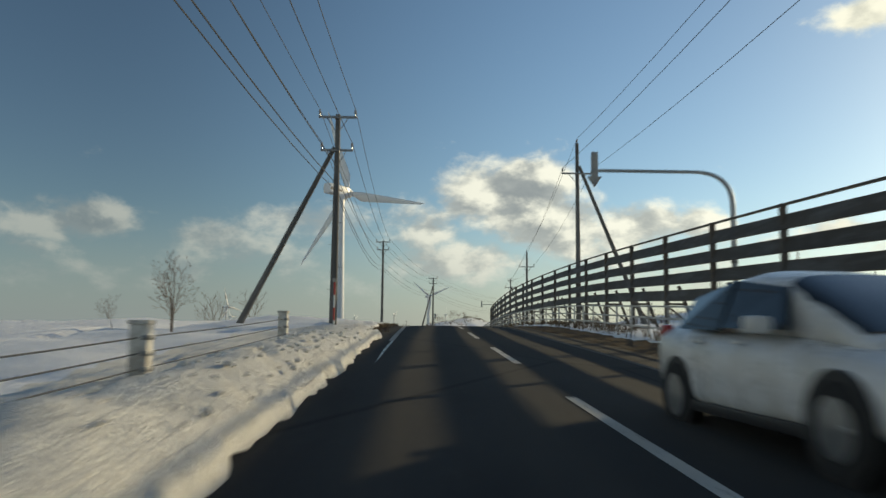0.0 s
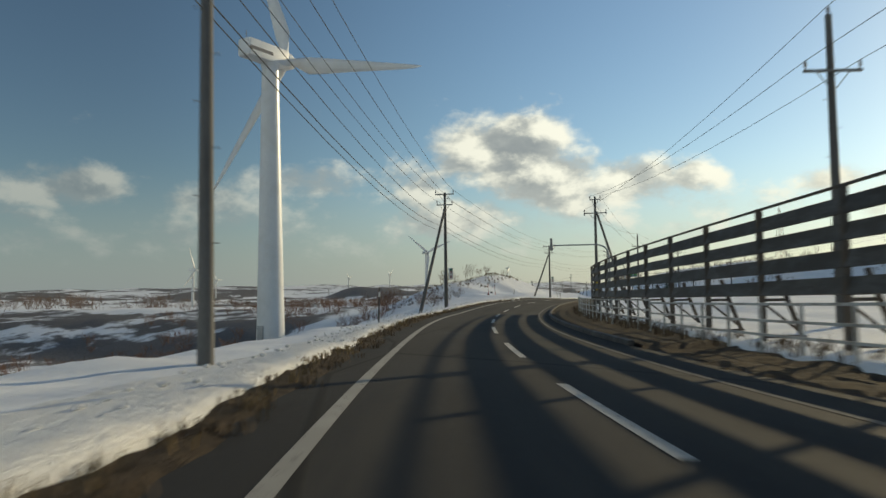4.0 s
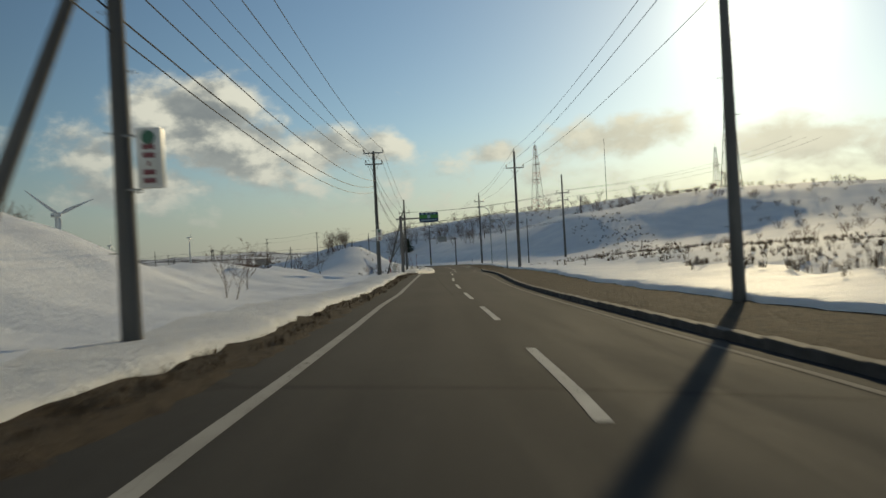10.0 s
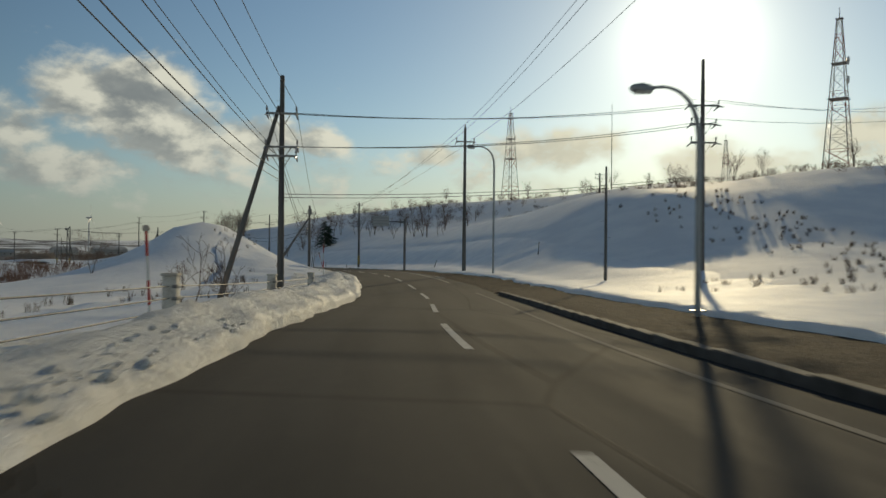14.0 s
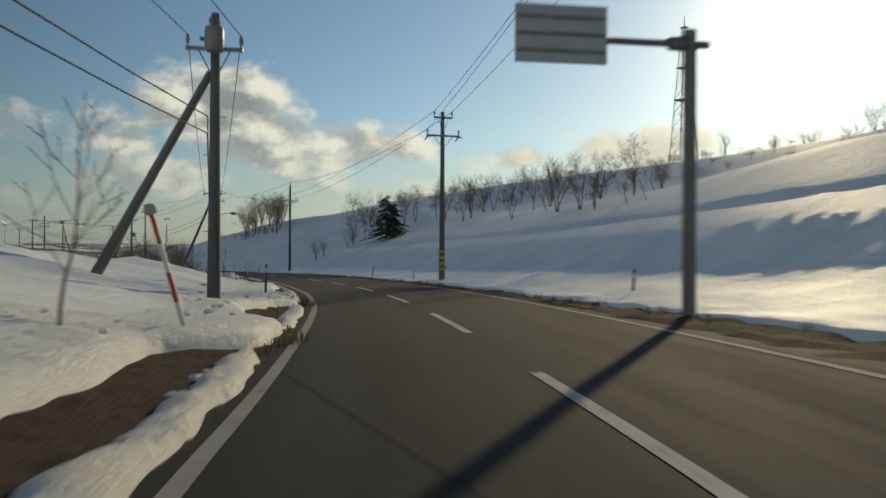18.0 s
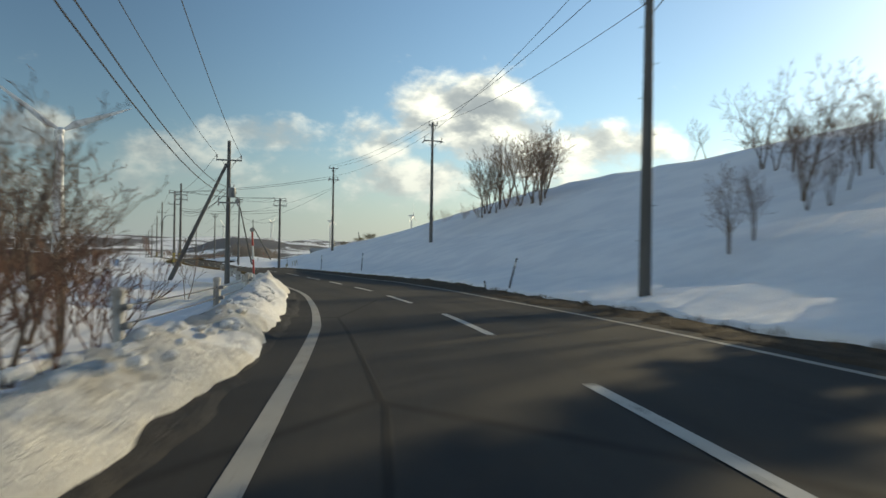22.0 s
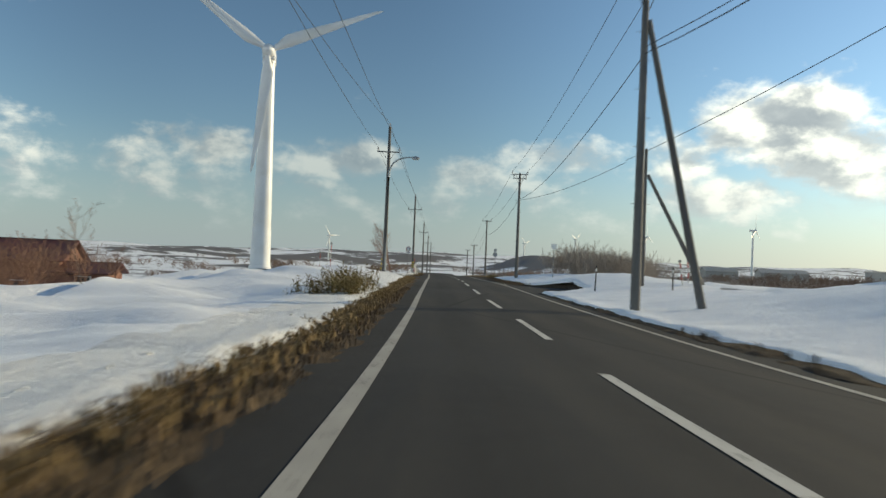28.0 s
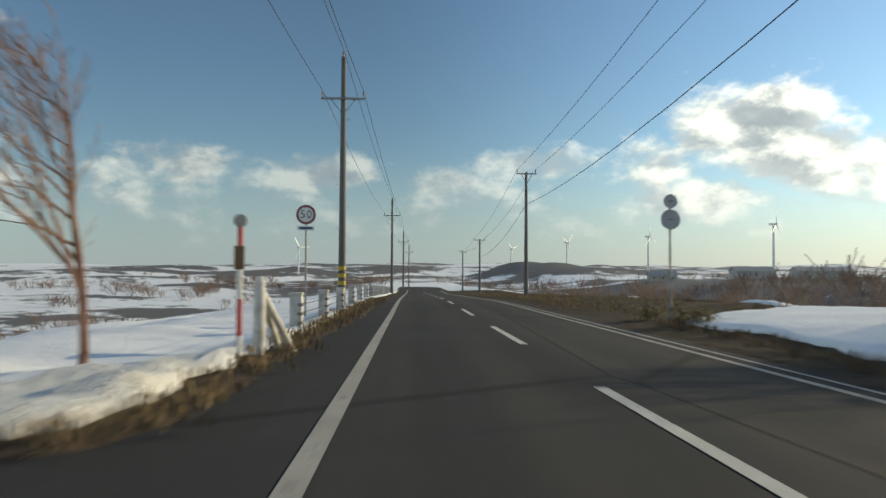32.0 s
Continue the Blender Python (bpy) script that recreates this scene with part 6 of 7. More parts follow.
for x, y, sc in ((83.3, 364.4, .5), (88.6, 371.0, 1.1), (89.9, 370.1, .9), (96.9, 374.8, 1.05), (97.6, 372.4, .95), (98.3, 366.0, 1.05), (97.8, 362.4, 1.1), (104.0, 368.8, 1.0), (102.1, 363.9, 1.0), (98.4, 355.8, .85), (102.8, 361.7, .95), (104.4, 362.3, .9), (107.7, 363.7, 1.0),
                 (108.8, 363.1, .8), (93.6, 336.8, .6), (85.3, 425.7, 1.3), (85.8, 419.3, 1.3), (87.2, 414.9, .95), (82.2, 363.8, .55), (94.6, 386.2, 1.05), (94.4, 384.2, .75), (94.2, 381.9, .65), (87.2, 368.3, .5), (93.6, 379.2, .7), (87.7, 367.7, .5), (94.7, 378.3, .85),
                 (93.0, 374.2, .75), (94.4, 375.4, .85), (92.7, 372.2, .7), (87.0, 419.7, 1.1), (88.4, 420.6, 1.2), (96.8, 354.5, .8), (103.4, 363.2, .9), (97.2, 339.2, .7), (95.9, 334.8, .9), (93.8, 329.4, .9), (93.0, 324.9, .75), (92.1, 321.8, .8), (91.9, 317.8, .6), (91.5, 315.4, .55),
                 (108.5, 354.8, 1.1), (108.2, 344.5, 1.0), (95.0, 321.2, .85)):
    plant("tree%d" % (int(x * 10) % 4), x, y, sc, group=G2)
for k, (s, d) in enumerate(((470, -30), (476, -34), (482, -28))):
    p = rc(s, d)
    plant("scrub%d" % k, p.x, p.y, 1.1, group=G3)
for k in range(26):
    s, d = rng.uniform(150, 265), rng.uniform(20, 62)
    p = rc(s, d)
    plant("bush%d" % rng.randrange(4), p.x, p.y, rng.uniform(.5, .9), group=G3)


def stuff_belt(name, label, spots, keys, mat, category):
    """Many bushes joined into one sheet of scrub."""
    V, F, n0 = [], [], 0
    arrs = []
    for k in keys:
        arrs.append((np.array(PROTO[k][1][0]), PROTO[k][1][1]))
    r = random.Random(len(spots))
    xs, ys = np.array([p[0] for p in spots]), np.array([p[1] for p in spots])
    s, d = sd_of(xs, ys)
    keep = (np.abs(d) > 11) & ((np.abs(d) > 45) | (name != "woods") | (s > 700))
    spots, xs, ys, s, d = [p for p, k in zip(spots, keep) if k], xs[keep], ys[keep], s[keep], d[keep]
    far = ramp(np.hypot(xs - 60, ys - 260), 330, 900)
    zs = (np.interp(s, CS, CL[:, 2]) + land(s, d, xs, ys)) * (1 - far) + far_land(xs, ys) * far
    for (x, y, sc), z in zip(spots, zs):
        vs, fs = arrs[r.randrange(len(arrs))]
        a = r.uniform(0, 6.28)
        c, sn = math.cos(a) * sc, math.sin(a) * sc
        V.append(np.stack([vs[:, 0] * c - vs[:, 1] * sn + x, vs[:, 0] * sn + vs[:, 1] * c + y, vs[:, 2] * sc + z - .05], 1))
        F += [tuple(i + n0 for i in f) for f in fs]
        n0 += len(vs)
    me = bpy.data.meshes.new(name)
    me.from_pydata(np.concatenate(V).tolist(), [], F)
    me.materials.append(MATS[mat])
    return tagged(new(name, me), label, category, kind="stuff")


def spots_in(n, s0, s1, d0, d1, lo, hi, seed):
    r = random.Random(seed)
    out = []
    for _ in range(n):
        p = rc(r.uniform(s0, s1), r.uniform(d0, d1))
        out.append((p.x, p.y, r.uniform(lo, hi)))
    return out


BUSH = ["bush0", "bush1", "bush2", "bush3"]
LIGHT = ["scrub0", "scrub1", "scrub2"]


def spots_xy(n, x0, x1, y0, y1, lo, hi, seed):
    """Scrub in uneven clumps over a stretch of land."""
    r = random.Random(seed)
    out = []
    while len(out) < n:
        cx, cy, w = r.uniform(x0, x1), r.uniform(y0, y1), r.uniform(4, 16)
        for _ in range(r.randrange(4, 14)):
            out.append((cx + r.gauss(0, w * 1.6), cy + r.gauss(0, w * .6), r.uniform(lo, hi)))
    return out


stuff_belt("thicket", "dense brown leafless thicket on the low snowy ground", spots_in(46, 516, 529, 10.0, 17, 1.1, 1.55, 1) + spots_in(50, 526, 536, 10.0, 20, 1.3, 1.9, 11), BUSH, "twig_pale", "thicket")
stuff_belt("thicket", "brown leafless thicket in front of the red-roofed house", spots_in(40, 452, 474, -32, -20, .7, 1.2, 2) + spots_in(70, 486, 501, -40, -20, .9, 1.5, 12), BUSH, "twig_red", "thicket")
stuff_belt("scrub", "belt of brown scrub on the plain", spots_in(220, 80, 260, -75, -32, .7, 1.5, 3) + spots_in(230, 84, 150, -50, -17, .45, .95, 32) + spots_in(60, 195, 262, -34, -22, .6, 1.1, 31), LIGHT, "twig_red", "scrub")
stuff_belt("scrub", "belt of brown scrub beside the road's bend", spots_in(200, 330, 440, -70, -17, .8, 1.6, 4), LIGHT, "twig_red", "scrub")
stuff_belt("scrub", "brown scrub on the valley sides", spots_in(420, 545, 760, 34, 120, 1.1, 2.3, 5) + spots_in(130, 544, 610, 13, 36, .8, 1.5, 15) + spots_in(190, 552, 700, -95, -34, .8, 1.7, 6), LIGHT, "twig", "scrub")
stuff_belt("scrub", "scattered scrub along the hill's crest", spots_in(110, 110, 470, 58, 100, .6, 1.3, 7) + spots_in(260, 170, 330, 46, 84, .35, .85, 71) + spots_in(200, 300, 410, 34, 66, .35, .8, 72), LIGHT, "twig", "scrub")
stuff_belt("woods", "far belts of bare brown woodland on the snowy plain", spots_xy(520, -330, -40, 420, 1000, 1.6, 3.4, 8) + spots_xy(420, 60, 420, 620, 1000, 1.5, 3.2, 9) + spots_xy(260, -340, -80, 60, 420, 1.5, 3.0, 10), LIGHT, "twig", "woods")


def blades(name, label, spots, mat, h, category="grass"):
    """Bent blades of dead grass in tufts."""
    vs, fs = [], []
    r = random.Random(len(spots) + 7)
    for x, y, z, n in spots:
        for _ in range(n):
            a, l = r.uniform(0, 6.28), h * r.uniform(.5, 1.2)
            bx, by = x + r.gauss(0, .07), y + r.gauss(0, .07)
            dx, dy = math.cos(a), math.sin(a)
            bend = l * r.uniform(.2, .9)
            w = .006 + .006 * r.random()
            k0 = len(vs)
            vs += [(bx - dy * w, by + dx * w, z - .03), (bx + dy * w, by - dx * w, z - .03),
                   (bx + dx * bend * .35 + dy * w, by + dy * bend * .35 - dx * w, z + l * .6), (bx + dx * bend * .35 - dy * w, by + dy * bend * .35 + dx * w, z + l * .6),
                   (bx + dx * bend, by + dy * bend, z + l * r.uniform(.6, 1.0))]
            fs += [(k0, k0 + 1, k0 + 2, k0 + 3), (k0 + 3, k0 + 2, k0 + 4)]
    return tagged(new(name, mesh_raw(name, (vs, fs), mat)), label, category, kind="stuff")


def verge_spots(n, s0, s1, d0, d1, seed, per=9, z0=.0, follow=0):
    r = random.Random(seed)
    out = []
    for _ in range(n):
        s = r.uniform(s0, s1)
        d = r.uniform(d0, d1)
        if follow:
            e = edge_left(s) if follow < 0 else edge_right(s)
            d = e - follow * r.uniform(d0, d1)
        p = rc(s, d)
        out.append((p.x, p.y, p.z + z0, per))
    return out


def land_spots(n, s0, s1, d0, d1, seed, per=10):
    r = random.Random(seed)
    pts = [rc(r.uniform(s0, s1), r.uniform(d0, d1)) for _ in range(n)]
    return [(p.x, p.y, land_z(p.x, p.y) - .02, per) for p in pts]


blades("dead_grass", "matted dead grass on the left verge", verge_spots(1500, 405, 486, -.15, .75, 1, 9, .04, -1) + verge_spots(260, 503, 560, -.2, .8, 2, 9, .04, -1), "dead_grass", .10)
blades("dead_grass", "sparse dead grass and debris on the verge", verge_spots(500, 28, 146, -.1, .6, 3, 7, .0, -1) + verge_spots(300, 168, 232, -.1, .5, 4, 7, 0, -1), "dead_grass", .12)
blades("straw_grass", "pale straw-coloured dead grass along the snow edge", verge_spots(1500, 412, 506, -.15, .5, 21, 9, .03, -1) + verge_spots(260, 505, 560, -.1, .5, 22, 8, .03, -1) + verge_spots(160, 30, 150, -.1, .4, 23, 8, .02, -1) + verge_spots(220, 285, 356, -.05, .5, 24, 7, .0, -1) + verge_spots(900, 545, 600, -.3, 8.8, 25, 9, .1, 1), "straw", .16)
blades("dead_grass", "straw-coloured grass along the footway and railing", verge_spots(900, -30, 132, 4.9, 6.4, 5, 9, .1), "dead_grass", .32)
blades("dead_grass", "tufts of dry grass on the snow slopes", land_spots(420, 152, 200, -21, -13, 6, 14) + land_spots(60, 170, 260, 9, 24, 7) + land_spots(260, 205, 262, 13, 22, 17, 14) + land_spots(420, 205, 290, 21, 31, 18, 16) + land_spots(260, 172, 205, 12, 20, 19, 14) + land_spots(60, 250, 300, -14, -8, 8), "dead_grass", .4)
blades("dead_grass", "dry grass along the right verge", verge_spots(500, 505, 560, -.1, .9, 9, 9, .05, 1) + verge_spots(250, 300, 470, .0, .5, 10, 7, .0, 1), "dead_grass", .16)


def bamboo_bush(s, d, size):
    p = rc(s, d)
    t = thing("bamboo_grass", (p.x, p.y, land_z(p.x, p.y) - .05), 0, "clump of yellowed dwarf bamboo leaves by the road", "shrub", "dwarf bamboo clumps")
    r = random.Random(int(s))
    cane, leaf = ([], []), ([], [])
    for _ in range(int(70 * size)):
        a = Vector((r.gauss(0, .4) * size, r.gauss(0, .4) * size, 0))
        b = a + Vector((r.uniform(-.3, .3), r.uniform(-.3, .3), r.uniform(.5, 1.0))) * size
        stick(cane[0], cane[1], a, b, .006, .003, 3)
        for _ in range(9):
            c = a.lerp(b, r.uniform(.4, 1))
            dv = Vector((r.uniform(-1, 1), r.uniform(-1, 1), r.uniform(-.6, .4))).normalized()
            sd2 = dv.cross(Vector((0, 0, 1))).normalized() * .022
            e = c + dv * .2
            k0 = len(leaf[0])
            leaf[0].extend([tuple(c), tuple(c.lerp(e, .45) + sd2), tuple(e), tuple(c.lerp(e, .45) - sd2)])
            leaf[1].append((k0, k0 + 1, k0 + 2, k0 + 3))
    for nm, vf, mat in (("canes", cane, "straw"), ("leaves", leaf, "bamboo_leaf")):
        o = new(nm, mesh_raw(nm, vf, mat))
        o.parent = t


for s, d, size in ((478.4, -4.75, 1.15), (480.2, -5.0, 1.2), (484, -5.1, .75), (477.2, -4.8, 1.0), (476.4, -4.55, .8), (482.2, -5.5, .9), (476.2, -5.6, .8), (538, 5.0, .5), (541, 4.8, .45), (454.0, 17.0, .6), (453.5, 17.3, .5), (451.3, 17.6, .9), (450.9, 17.9, .75), (456.3, 15.6, .55)):
    bamboo_bush(s, d, size)

# ---- the oncoming white car ----
def glass_material(name, tint):
    mat = bpy.data.materials.new(name)
    mat.use_nodes = True
    g = Graph(mat.node_tree)
    bs = g.n("ShaderNodeBsdfPrincipled")
    bs.inputs["Base Color"].default_value = (*tint, 1)
    bs.inputs["Roughness"].default_value = 0.05
    bs.inputs["Specular IOR Level"].default_value = 0.6
    bs.inputs["Coat Weight"].default_value = 0.5
    g.put(g.n("ShaderNodeOutputMaterial").inputs[0], bs.outputs[0])
    MATS[name] = mat


glass_material("car_glass", (0.012, 0.014, 0.015))
material("car_paint", (0.62, 0.63, 0.64), 0.3, var=0.04, scale=2, fine=10, bump=0, second=(0.50, 0.49, 0.46), amount=0.35, spec=0.6)
material("tyre", (0.018, 0.018, 0.018), 0.85, var=0.3, scale=20, bump=0.2)
material("rim_metal", (0.32, 0.33, 0.34), 0.35, 0.8, var=0.1, bump=0)
material("trim_black", (0.015, 0.015, 0.016), 0.5, var=0.1, bump=0)
material("tail_red", (0.30, 0.012, 0.012), 0.2, var=0.05, bump=0)
material("lamp_clear", (0.5, 0.52, 0.54), 0.1, var=0.05, bump=0)


def loft(stations, n=20, cap=True):
    """Closed rounded sections (y, half width, low z, high z, squareness) lofted along y."""
    bm = bmesh.new()
    rings = []
    for y, hw, lo, hi, sq in stations:
        ring = []
        for k in range(n):
            a = 2 * math.pi * (k + .5) / n
            c, s = math.cos(a), math.sin(a)
            ring.append(bm.verts.new((math.copysign(abs(c) ** sq, c) * hw, y, (lo + hi) / 2 + math.copysign(abs(s) ** sq, s) * (hi - lo) / 2)))
        rings.append(ring)
    for a, b in zip(rings, rings[1:]):
        for k in range(n):
            bm.faces.new((a[k], b[k], b[(k + 1) % n], a[(k + 1) % n]))
    if cap:
        bm.faces.new(rings[0])
        bm.faces.new(rings[-1][::-1])
    bmesh.ops.recalc_face_normals(bm, faces=bm.faces)
    return bm


def car(x, y, z, yaw):
    """A wedge-shaped five-door hatchback; its front points along +y."""
    t = thing("car", (x, y, z), yaw, "dusty white five-door hatchback with one bowed roofline on the road", "car")
    part("body", loft([(-2.13, .62, .45, .95, .5), (-2.05, .78, .30, 1.05, .45), (-1.7, .85, .22, 1.02, .42), (-.8, .862, .20, .97, .4), (.3, .862, .20, .93, .4), (1.2, .85, .21, .86, .42), (1.75, .80, .22, .78, .45), (2.05, .70, .27, .68, .5), (2.14, .55, .36, .58, .55)], 28), "car_paint", t)
    part("cabin", loft([(-2.0, .56, .85, 1.06, .5), (-1.55, .63, .85, 1.30, .52), (-.9, .65, .85, 1.44, .5), (-.2, .655, .85, 1.485, .5), (.35, .64, .85, 1.40, .52), (.9, .63, .80, 1.13, .55), (1.3, .60, .78, .90, .6)], 28), "car_paint", t, "white roof and pillars")
    part("windscreen", loft([(.36, .60, .98, 1.41, .5), (.62, .60, .95, 1.29, .5), (.95, .58, .90, 1.12, .55), (1.22, .55, .86, .96, .6)], 24), "car_glass", t, "dark windscreen")
    for sx in (-1, 1):
        for ys, nm in (((-1.35, -.45), "rear_window"), ((-.38, .42), "front_window")):
            bm = bmesh.new()
            zt = [1.28 if ys[0] < -1 else 1.40, 1.40 if ys[0] < -1 else 1.30]
            vs = [(sx * .835, ys[0], .98), (sx * .835, ys[1] + (.25 if ys[1] > 0 else 0), .96), (sx * .665, ys[1], zt[1]), (sx * .645, ys[0], zt[0])]
            lo = [bm.verts.new(v) for v in vs]
            hi = [bm.verts.new((v[0] - sx * .05, v[1], v[2])) for v in vs]
            bm.faces.new(lo)
            bm.faces.new(hi[::-1])
            for k in range(4):
                bm.faces.new((lo[k], hi[k], hi[(k + 1) % 4], lo[(k + 1) % 4]))
            bmesh.ops.recalc_face_normals(bm, faces=bm.faces)
            part(nm, bm, "car_glass", t, "dark side window", False)
        part("mirror", box(.2, .12, .14, (sx * .95, .5, 1.0), .04), "car_paint", t)
        part("headlight", box(.28, .34, .15, (sx * .62, 1.92, .66), .05), "lamp_clear", t)
        part("tail_lamp", box(.1, .2, .3, (sx * .72, -1.98, .88), .04), "tail_red", t)
        for yy in (-.45, .35):
            part("door_handle", box(.03, .2, .035, (sx * .868, yy - .35, .86), .01), "car_paint", t)
        part("sill", box(.05, 2.0, .1, (sx * .84, -.05, .25), .02), "trim_black", t)
        for yy in (-1.37, 1.33):
            w = part("wheel", lathe([(.2, -.1), (.31, -.1), (.325, -.06), (.325, .06), (.31, .1), (.2, .1)], 28), "tyre", t, "black tyre on an alloy rim")
            w.matrix_basis = pose(sx * .78, yy, .32, 0, 90, 0)
            r = part("rim", lathe([(.03, -.02), (.2, 0), (.21, .03), (.19, .03), (.05, .05)], 20), "rim_metal", w)
            r.matrix_basis = pose(0, 0, .075 * sx, 0, 0 if sx > 0 else 180, 0)
            for k in range(5):
                sp = part("spoke", box(.05, .18, .03, (0, .11, 0), .01), "rim_metal", w)
                sp.matrix_basis = pose(0, 0, .1 * sx, 0, 0, 72 * k)
            ar = part("arch", lathe([(.33, -.02), (.385, -.02), (.385, .02), (.33, .02)], 28), "trim_black", t)
            ar.matrix_basis = pose(sx * .845, yy, .32, 0, 90, 0)
    part("grille", box(.9, .06, .12, (0, 2.1, .42), .02), "trim_black", t)
    part("bumper", box(1.3, .14, .14, (0, 2.02, .32), .05), "car_paint", t)
    part("aerial", tube([(0, -1.2, 1.37), (0, -1.35, 1.5)], .01, sides=6), "trim_black", t)
    return t


CAR_AT = rc(6.15, 1.72)
car(CAR_AT.x, CAR_AT.y, CAR_AT.z - .03, road_yaw(CAR_AT.x, CAR_AT.y) + 182)

# ---- house, far buildings, paddock fence ----
material("roof_red", (0.10, 0.03, 0.027), 0.55, 0.1, var=0.15, scale=1, bump=0.05, second=(0.08, 0.04, 0.036), amount=.3)
material("wall_brick", (0.23, 0.11, 0.075), 0.9, var=0.2, scale=2, fine=12, bump=0.2)
material("wall_pale", (0.42, 0.40, 0.37), 0.85, var=0.12, scale=.3, bump=0.05)
material("wood_brown", (0.09, 0.055, 0.035), 0.85, var=0.25, scale=3, bump=0.2)


def house(x, y, z, yaw, L, W, eave, ridge, label, wall="wall_brick", roof="roof_red", name="house", windows=3):
    t = thing(name, (x, y, z), yaw, label, "house" if name == "house" else "building")
    part("wall", box(L, W, eave, (0, 0, eave / 2 - .2)), wall, t, smooth=False)
    for sx in (-1, 1):
        bm = bmesh.new()
        a = [bm.verts.new(v) for v in ((sx * (L / 2 + .01), -W / 2, eave - .25), (sx * (L / 2 + .01), W / 2, eave - .25), (sx * (L / 2 + .01), 0, ridge - .1))]
        b = [bm.verts.new((v.co.x - sx * .15, v.co.y, v.co.z)) for v in a]
        bm.faces.new(a)
        bm.faces.new(b[::-1])
        for k in range(3):
            bm.faces.new((a[k], b[k], b[(k + 1) % 3], a[(k + 1) % 3]))
        bmesh.ops.recalc_face_normals(bm, faces=bm.faces)
        part("gable", bm, wall, t, smooth=False)
    rise, half = ridge - eave, W / 2 + .45
    ang = math.degrees(math.atan2(rise, W / 2))
    ln = math.hypot(rise * half / (W / 2), half)
    for sy in (-1, 1):
        rf = part("roof", box(L + .8, ln, .1, (0, 0, 0), .01), roof, t, "standing seam metal roof", False)
        rf.matrix_basis = pose(0, sy * half / 2, ridge - math.sin(radians(ang)) * ln / 2 + .05, -sy * ang, 0, 0)
        for k in range(int(L / .6)):
            sm = part("seam", box(.03, ln, .04, (0, 0, 0)), roof, rf, smooth=False)
            sm.matrix_basis = pose(-L / 2 + .3 + .6 * k, 0, .06)
    part("ridge_cap", box(L + .8, .3, .08, (0, 0, ridge + .08), .02), roof, t)
    for k in range(windows):
        w = part("window", box(1.1, .12, .9, (-L / 2 + L * (k + .5) / windows, -W / 2, eave * .55), .01), "sign_white", t, smooth=False)
        part("pane", box(.95, .04, .75, (-L / 2 + L * (k + .5) / windows, -W / 2 - .06, eave * .55)), "car_glass", w, smooth=False)
    return t


house(1.6, 476.1, -7.55, 30.8, 10.0, 6.2, 4.3, 5.6, "low brown house with a dark red metal roof", windows=2)
house(8.3, 478.0, -5.65, 30.8, 3.4, 4.0, 1.6, 2.2, "small brick annexe with a red metal roof beside the house", windows=1)
t = thing("flue", (4.6, 471.4, land_z(4.6, 471.4)), 0, "thin steel flue pipe by the house", "chimney")
part("pipe", tube([(0, 0, 0), (0, 0, 2.4)], .07, sides=10), "galvanized", t)
part("cowl", lathe([(.12, 2.35), (.12, 2.5), (.04, 2.6)], 10), "galvanized", t)
for x, y, yaw, L, W, e, r in ((95, 905, 10, 26, 14, 5, 7), (150, 930, -5, 14, 10, 8, 8.6), (60, 870, 20, 18, 9, 4, 6), (215, 900, 12, 40, 16, 5, 7.5), (250, 850, 0, 22, 12, 4, 6), (20, 850, 10, 12, 8, 3, 5)):
    house(x, y, land_z(x, y) - .3, yaw, L, W, e, r, "distant pale farm shed with a snowy low roof", "wall_pale", "wall_pale", "farm_shed", 3)


def paddock_fence(a, b, n):
    a, b = Vector(a), Vector(b)
    prev = None
    for k in range(n + 1):
        q = a.lerp(b, k / n)
        q.z = land_z(q.x, q.y)
        t = thing("rail_fence_bay", q, 0, "bay of a dark brown rail fence in the snow", "fence", "bays of the rail fence")
        part("post", lathe([(.06, -.3), (.06, .95), (.03, 1.0)], 8), "wood_brown", t)
        if k < n:
            r = a.lerp(b, (k + 1) / n)
            r.z = land_z(r.x, r.y)
            for h in (.45, .85):
                part("rail", tube([(0, 0, h), r - q + Vector((0, 0, h))], .035, sides=6), "wood_brown", t)


paddock_fence((-25.0, 131.0, 0), (-10.5, 153.0, 0), 12)
paddock_fence((-34.0, 138.0, 0), (-25.0, 131.0, 0), 5)

# ---- ice films, snow chunks, grate and side-road markings ----
material("ice_film", (0.06, 0.062, 0.065), 0.3, var=0.3, scale=2, fine=20, bump=0.3, bump_d=.003, second=(0.045, 0.044, 0.043), amount=.5, spec=.4)
for s0, s1, d, w in ((14, 30, -2.6, .08),):
    sl = np.arange(s0, s1, .4)
    me = strip("ice_film", sl, lambda s: np.array([d - w * (.5 + .9 * n1(s, 21, 4.0)) * math.sin(math.pi * (s - s0 + .2) / (s1 - s0 + .3)), d + w * (.6 + .9 * n1(s, 22, 5.0)) * math.sin(math.pi * (s - s0 + .2) / (s1 - s0 + .3))]), lambda s, q: -0.012 * np.abs(q) + .005, "ice_film", True)
    tagged(new("ice_film", me), "thin grey ice film at the road edge", "ice", kind="structure")


def chunk_mesh(seed):
    bm = bmesh.new()
    bmesh.ops.create_icosphere(bm, subdivisions=2, radius=1.0)
    for v in bm.verts:
        v.co *= 1 + .35 * noise.noise(v.co * 1.3 + Vector((seed * 5.1, 0, 0)))
        v.co.z *= .7
    vs = [tuple(v.co) for v in bm.verts]
    fs = [tuple(v.index for v in f.verts) for f in bm.faces]
    bm.free()
    return np.array(vs), fs


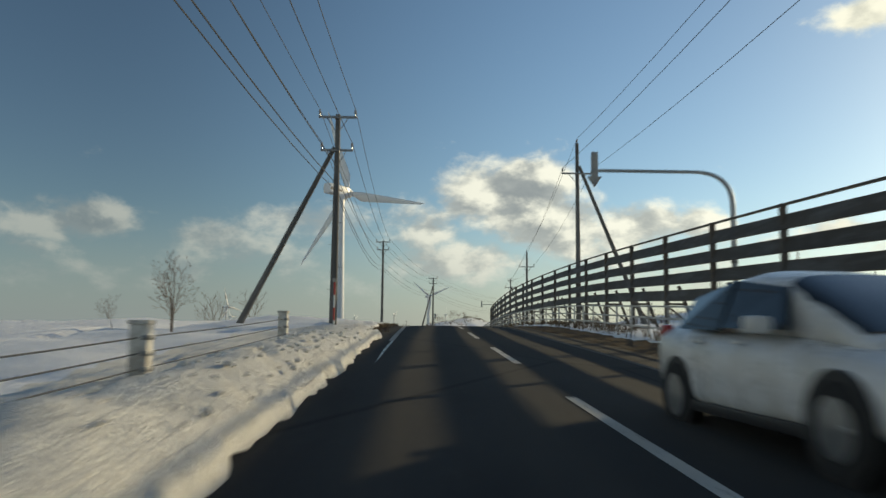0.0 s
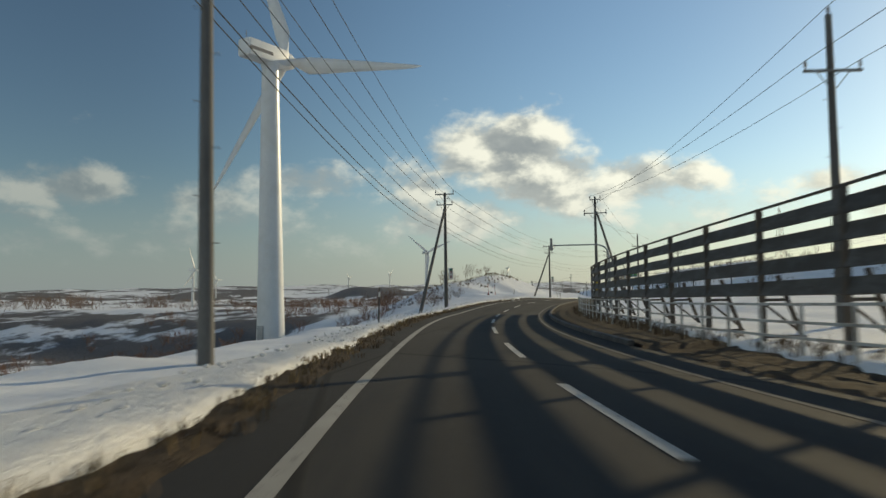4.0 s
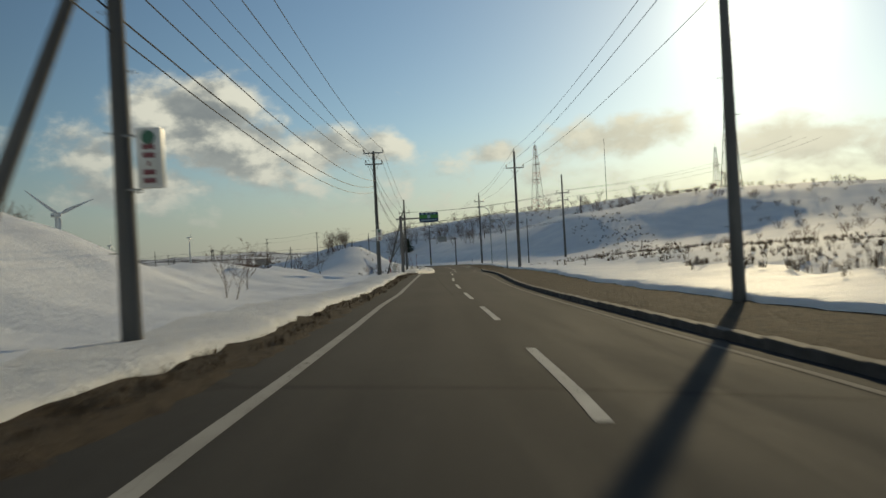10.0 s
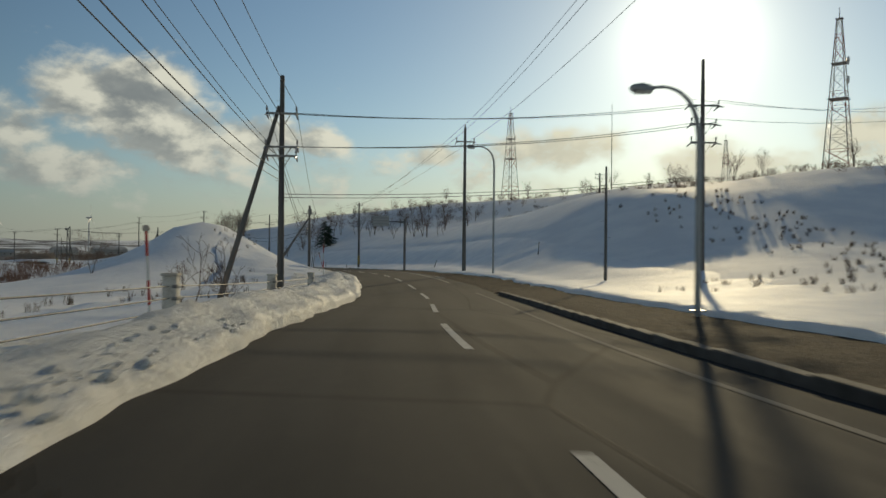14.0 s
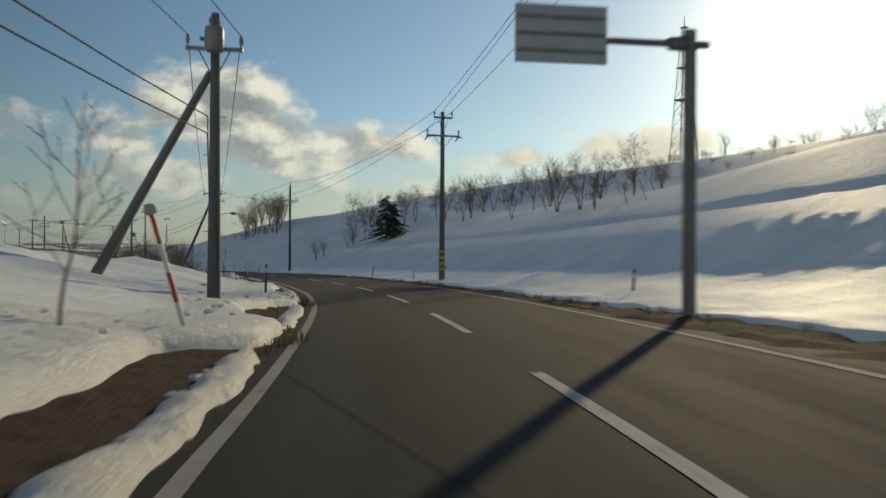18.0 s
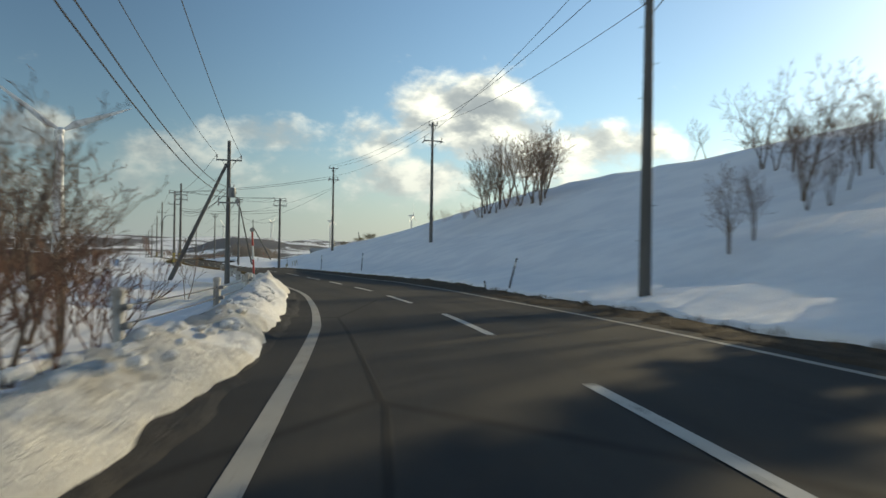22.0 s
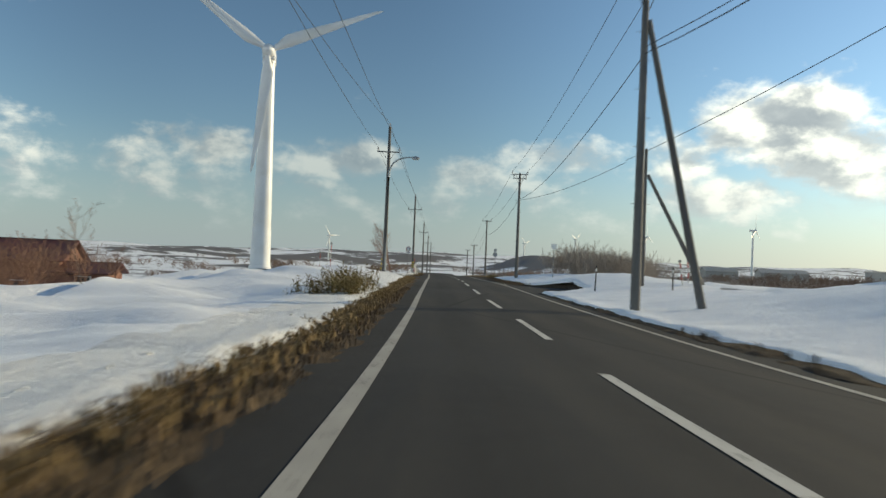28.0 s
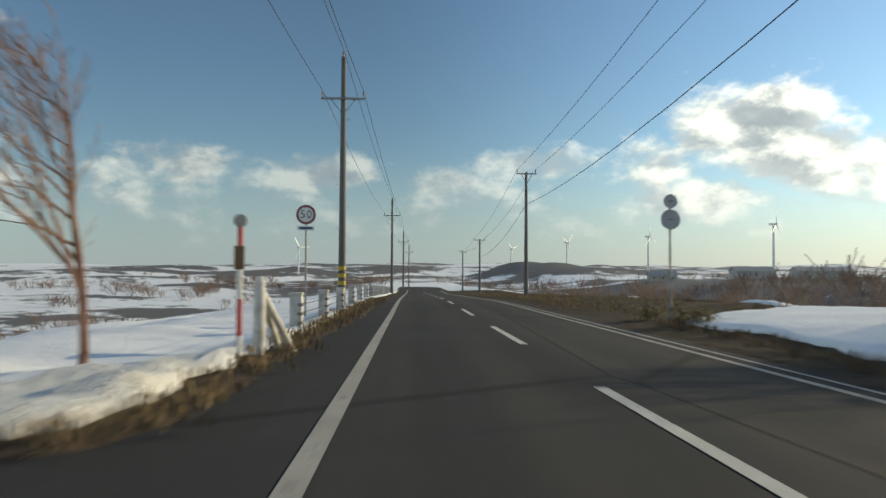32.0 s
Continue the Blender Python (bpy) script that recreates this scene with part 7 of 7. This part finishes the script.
def chunks(name, label, spots, mat):
    protos = [chunk_mesh(k) for k in range(4)]
    r = random.Random(9)
    V, F, n0 = [], [], 0
    for x, y, z, sc in spots:
        vs, fs = protos[r.randrange(4)]
        a = r.uniform(0, 6.28)
        V.append(np.stack([(vs[:, 0] * math.cos(a) - vs[:, 1] * math.sin(a)) * sc + x, (vs[:, 0] * math.sin(a) + vs[:, 1] * math.cos(a)) * sc + y, vs[:, 2] * sc + z], 1))
        F += [tuple(i + n0 for i in f) for f in fs]
        n0 += len(vs)
    me = bpy.data.meshes.new(name)
    me.from_pydata(np.concatenate(V).tolist(), [], F)
    me.materials.append(MATS[mat])
    tagged(new(name, me), label, "snow", kind="stuff")


def chunk_spots(n, s0, s1, lo, hi, seed, smin=.03, smax=.12, over=.12):
    r = random.Random(seed)
    out = []
    for _ in range(n):
        s = r.uniform(s0, s1)
        off = r.uniform(lo, hi)
        p = rc(s, edge_left(s) - off)
        out.append((p.x, p.y, max(land_z(p.x, p.y), p.z) + over * min(1, max(0, off) / .3), r.uniform(smin, smax)))
    return out


chunks("snow_chunks", "lumps of old dirty snow broken from the ploughed bank", chunk_spots(300, -10, 27, .15, 1.6, 1, .015, .055, .13) + chunk_spots(700, 232, 284, .12, .95, 2, .02, .07, .2), "snow_dirty")
chunks("snow_chunks", "small lumps of snow scattered along the bank", chunk_spots(620, 28, 145, .05, 1.5, 3, .015, .06, .06) + chunk_spots(90, 285, 345, .1, 1.2, 4, .02, .07, .04) + chunk_spots(260, 405, 506, .0, 1.1, 16, .015, .06, .05) + chunk_spots(120, 354, 376, .3, .9, 14, .03, .09, .14) + chunk_spots(60, 146, 168, -.5, 1.0, 5, .05, .2, .05), "snow_crumbly")
def lip(s0, s1, d, seed):
    r = random.Random(seed)
    out = []
    s = s0
    while s < s1:
        s += r.uniform(.05, .22)
        q = rc(s, d + r.gauss(0, .06) + .1 * n1(s, seed, 2.0))
        out.append((q.x, q.y, q.z + r.uniform(-.03, .02), r.uniform(.04, .13) * (1 + .5 * n1(s, seed + 1, 1.5))))
    return out


def lip_strip(s0, s1, d_in, d_out, top):
    """A low ridge of dirty ice left on the asphalt, its edges broken."""
    def ds(s):
        f = min(1, (s - s0) / .8, (s1 - s) / .8) ** .5 if s0 < s < s1 else .02
        a, b = d_in(s) + .12 * n1(s, 61, .9), d_out(s) - .2 * n1(s, 62, .8)
        m = (a + b) / 2
        return np.linspace(m + (a - m) * f, m + (b - m) * f, 9)

    def zs(s, d):
        lump = np.array([noise.fractal((s * 2.1, k * 2.1, 4.4), 1.0, 2.0, 4) for k in d])
        z = -.03 + (top + .07 * lump) * np.sin(np.linspace(0, math.pi, 9)) ** .45
        z[0] = z[-1] = -.05
        return z
    me = strip("snow_lip", np.arange(s0, s1 + .1, .15), ds, zs, "snow_dirty")
    tagged(new("snow_lip", me), "low ridge of dirty old snow beside bare dirt", "snow")


lip_strip(284.2, 301.8, lambda s: prof(s, (284, -2.9), (292, -3.02), (302, -3.12)), lambda s: prof(s, (284, -3.3), (292, -3.75), (300, -3.55), (302, -3.6)), .15)
lip_strip(304.4, 312.6, lambda s: prof(s, (304, -3.1), (310, -2.9), (313, -2.98)), lambda s: prof(s, (304, -3.5), (308, -3.35), (313, -3.4)), .12)
lip_strip(315.4, 337.5, lambda s: prof(s, (315, -3.05), (326, -3.18), (331, -3.34), (337, -3.24)), lambda s: prof(s, (315, -3.3), (326, -3.47), (331, -3.6), (337, -3.4)), .09)
lip_strip(343.2, 355.5, lambda s: prof(s, (343, -3.22), (347, -3.2), (355, -3.02)), lambda s: prof(s, (343, -3.27), (346, -3.36), (350, -3.6), (355, -3.5)), .09)
chunks("snow_lip", "thin broken lip of old snow left along the dirt verge", lip(344, 356, -3.36, 41) + lip(317, 330, -3.4, 43) + lip(286, 301, -3.5, 45), "snow_crumbly")
for k in range(4):
    s = 278.6 + 1.25 * k
    me = strip("junction_dash", np.array([s, s + .45]), lambda q: np.array([2.95 + .1 * k, 3.5 + .1 * k]), lambda q, d: np.array([-.03, -.03]), "paint_white", False)
    tagged(new("junction_dash", me), "worn white block of the junction marking", "road marking", kind="structure")
p = rc(344.6, -3.25)
t = thing("drain_grate", (p.x, p.y, p.z - .02), road_yaw(p.x, p.y), "rusty steel drain grate in the road edge", "drain grate")
part("frame", box(.62, .5, .05, (0, 0, 0), .01), "trim_black", t)
for k in range(11):
    part("bar", box(.025, .44, .03, (-.27 + .054 * k, 0, .025)), "wood_brown", t)
# snow heap round the pole by the side road
chunks("snow_heap", "heap of ploughed snow beside the side road", [(rc(504.5 + .5 * k, -5.2 + .5 * (k % 3)).x, rc(504.5 + .5 * k, -5.2 + .5 * (k % 3)).y, rc(505, -5).z + .0, .26 - .02 * k) for k in range(6)] + lip(502, 507, -4.7, 51) + lip(502, 507, -5.0, 52) + lip(503, 506, -5.4, 53), "snow_crumbly")

def mound(s0, s1, d0, d1, top, seed):
    """A smooth lump of ploughed snow lying on the asphalt."""
    def height(s, d):
        u, v = (s - s0) / (s1 - s0), (d - d0) / (d1 - d0)
        edge = np.clip(np.sin(math.pi * u) * 1.5, 0, 1) * np.clip(np.sin(math.pi * v) * 1.5, 0, 1)
        lump = np.array([noise.fractal((s * 1.1, k * 1.1, seed), 1.0, 2.0, 4) for k in d])
        return -.12 + (top + .3 * lump) * np.sqrt(edge)
    me = strip("snow_mound", np.linspace(s0, s1, 34), lambda s: np.linspace(d0, d1, 34), height, "snow_crumbly")
    return tagged(new("snow_mound", me), "low lump of ploughed snow on the side road", "snow")


mound(511.0, 513.6, -10.5, -4.9, .42, 3.3)
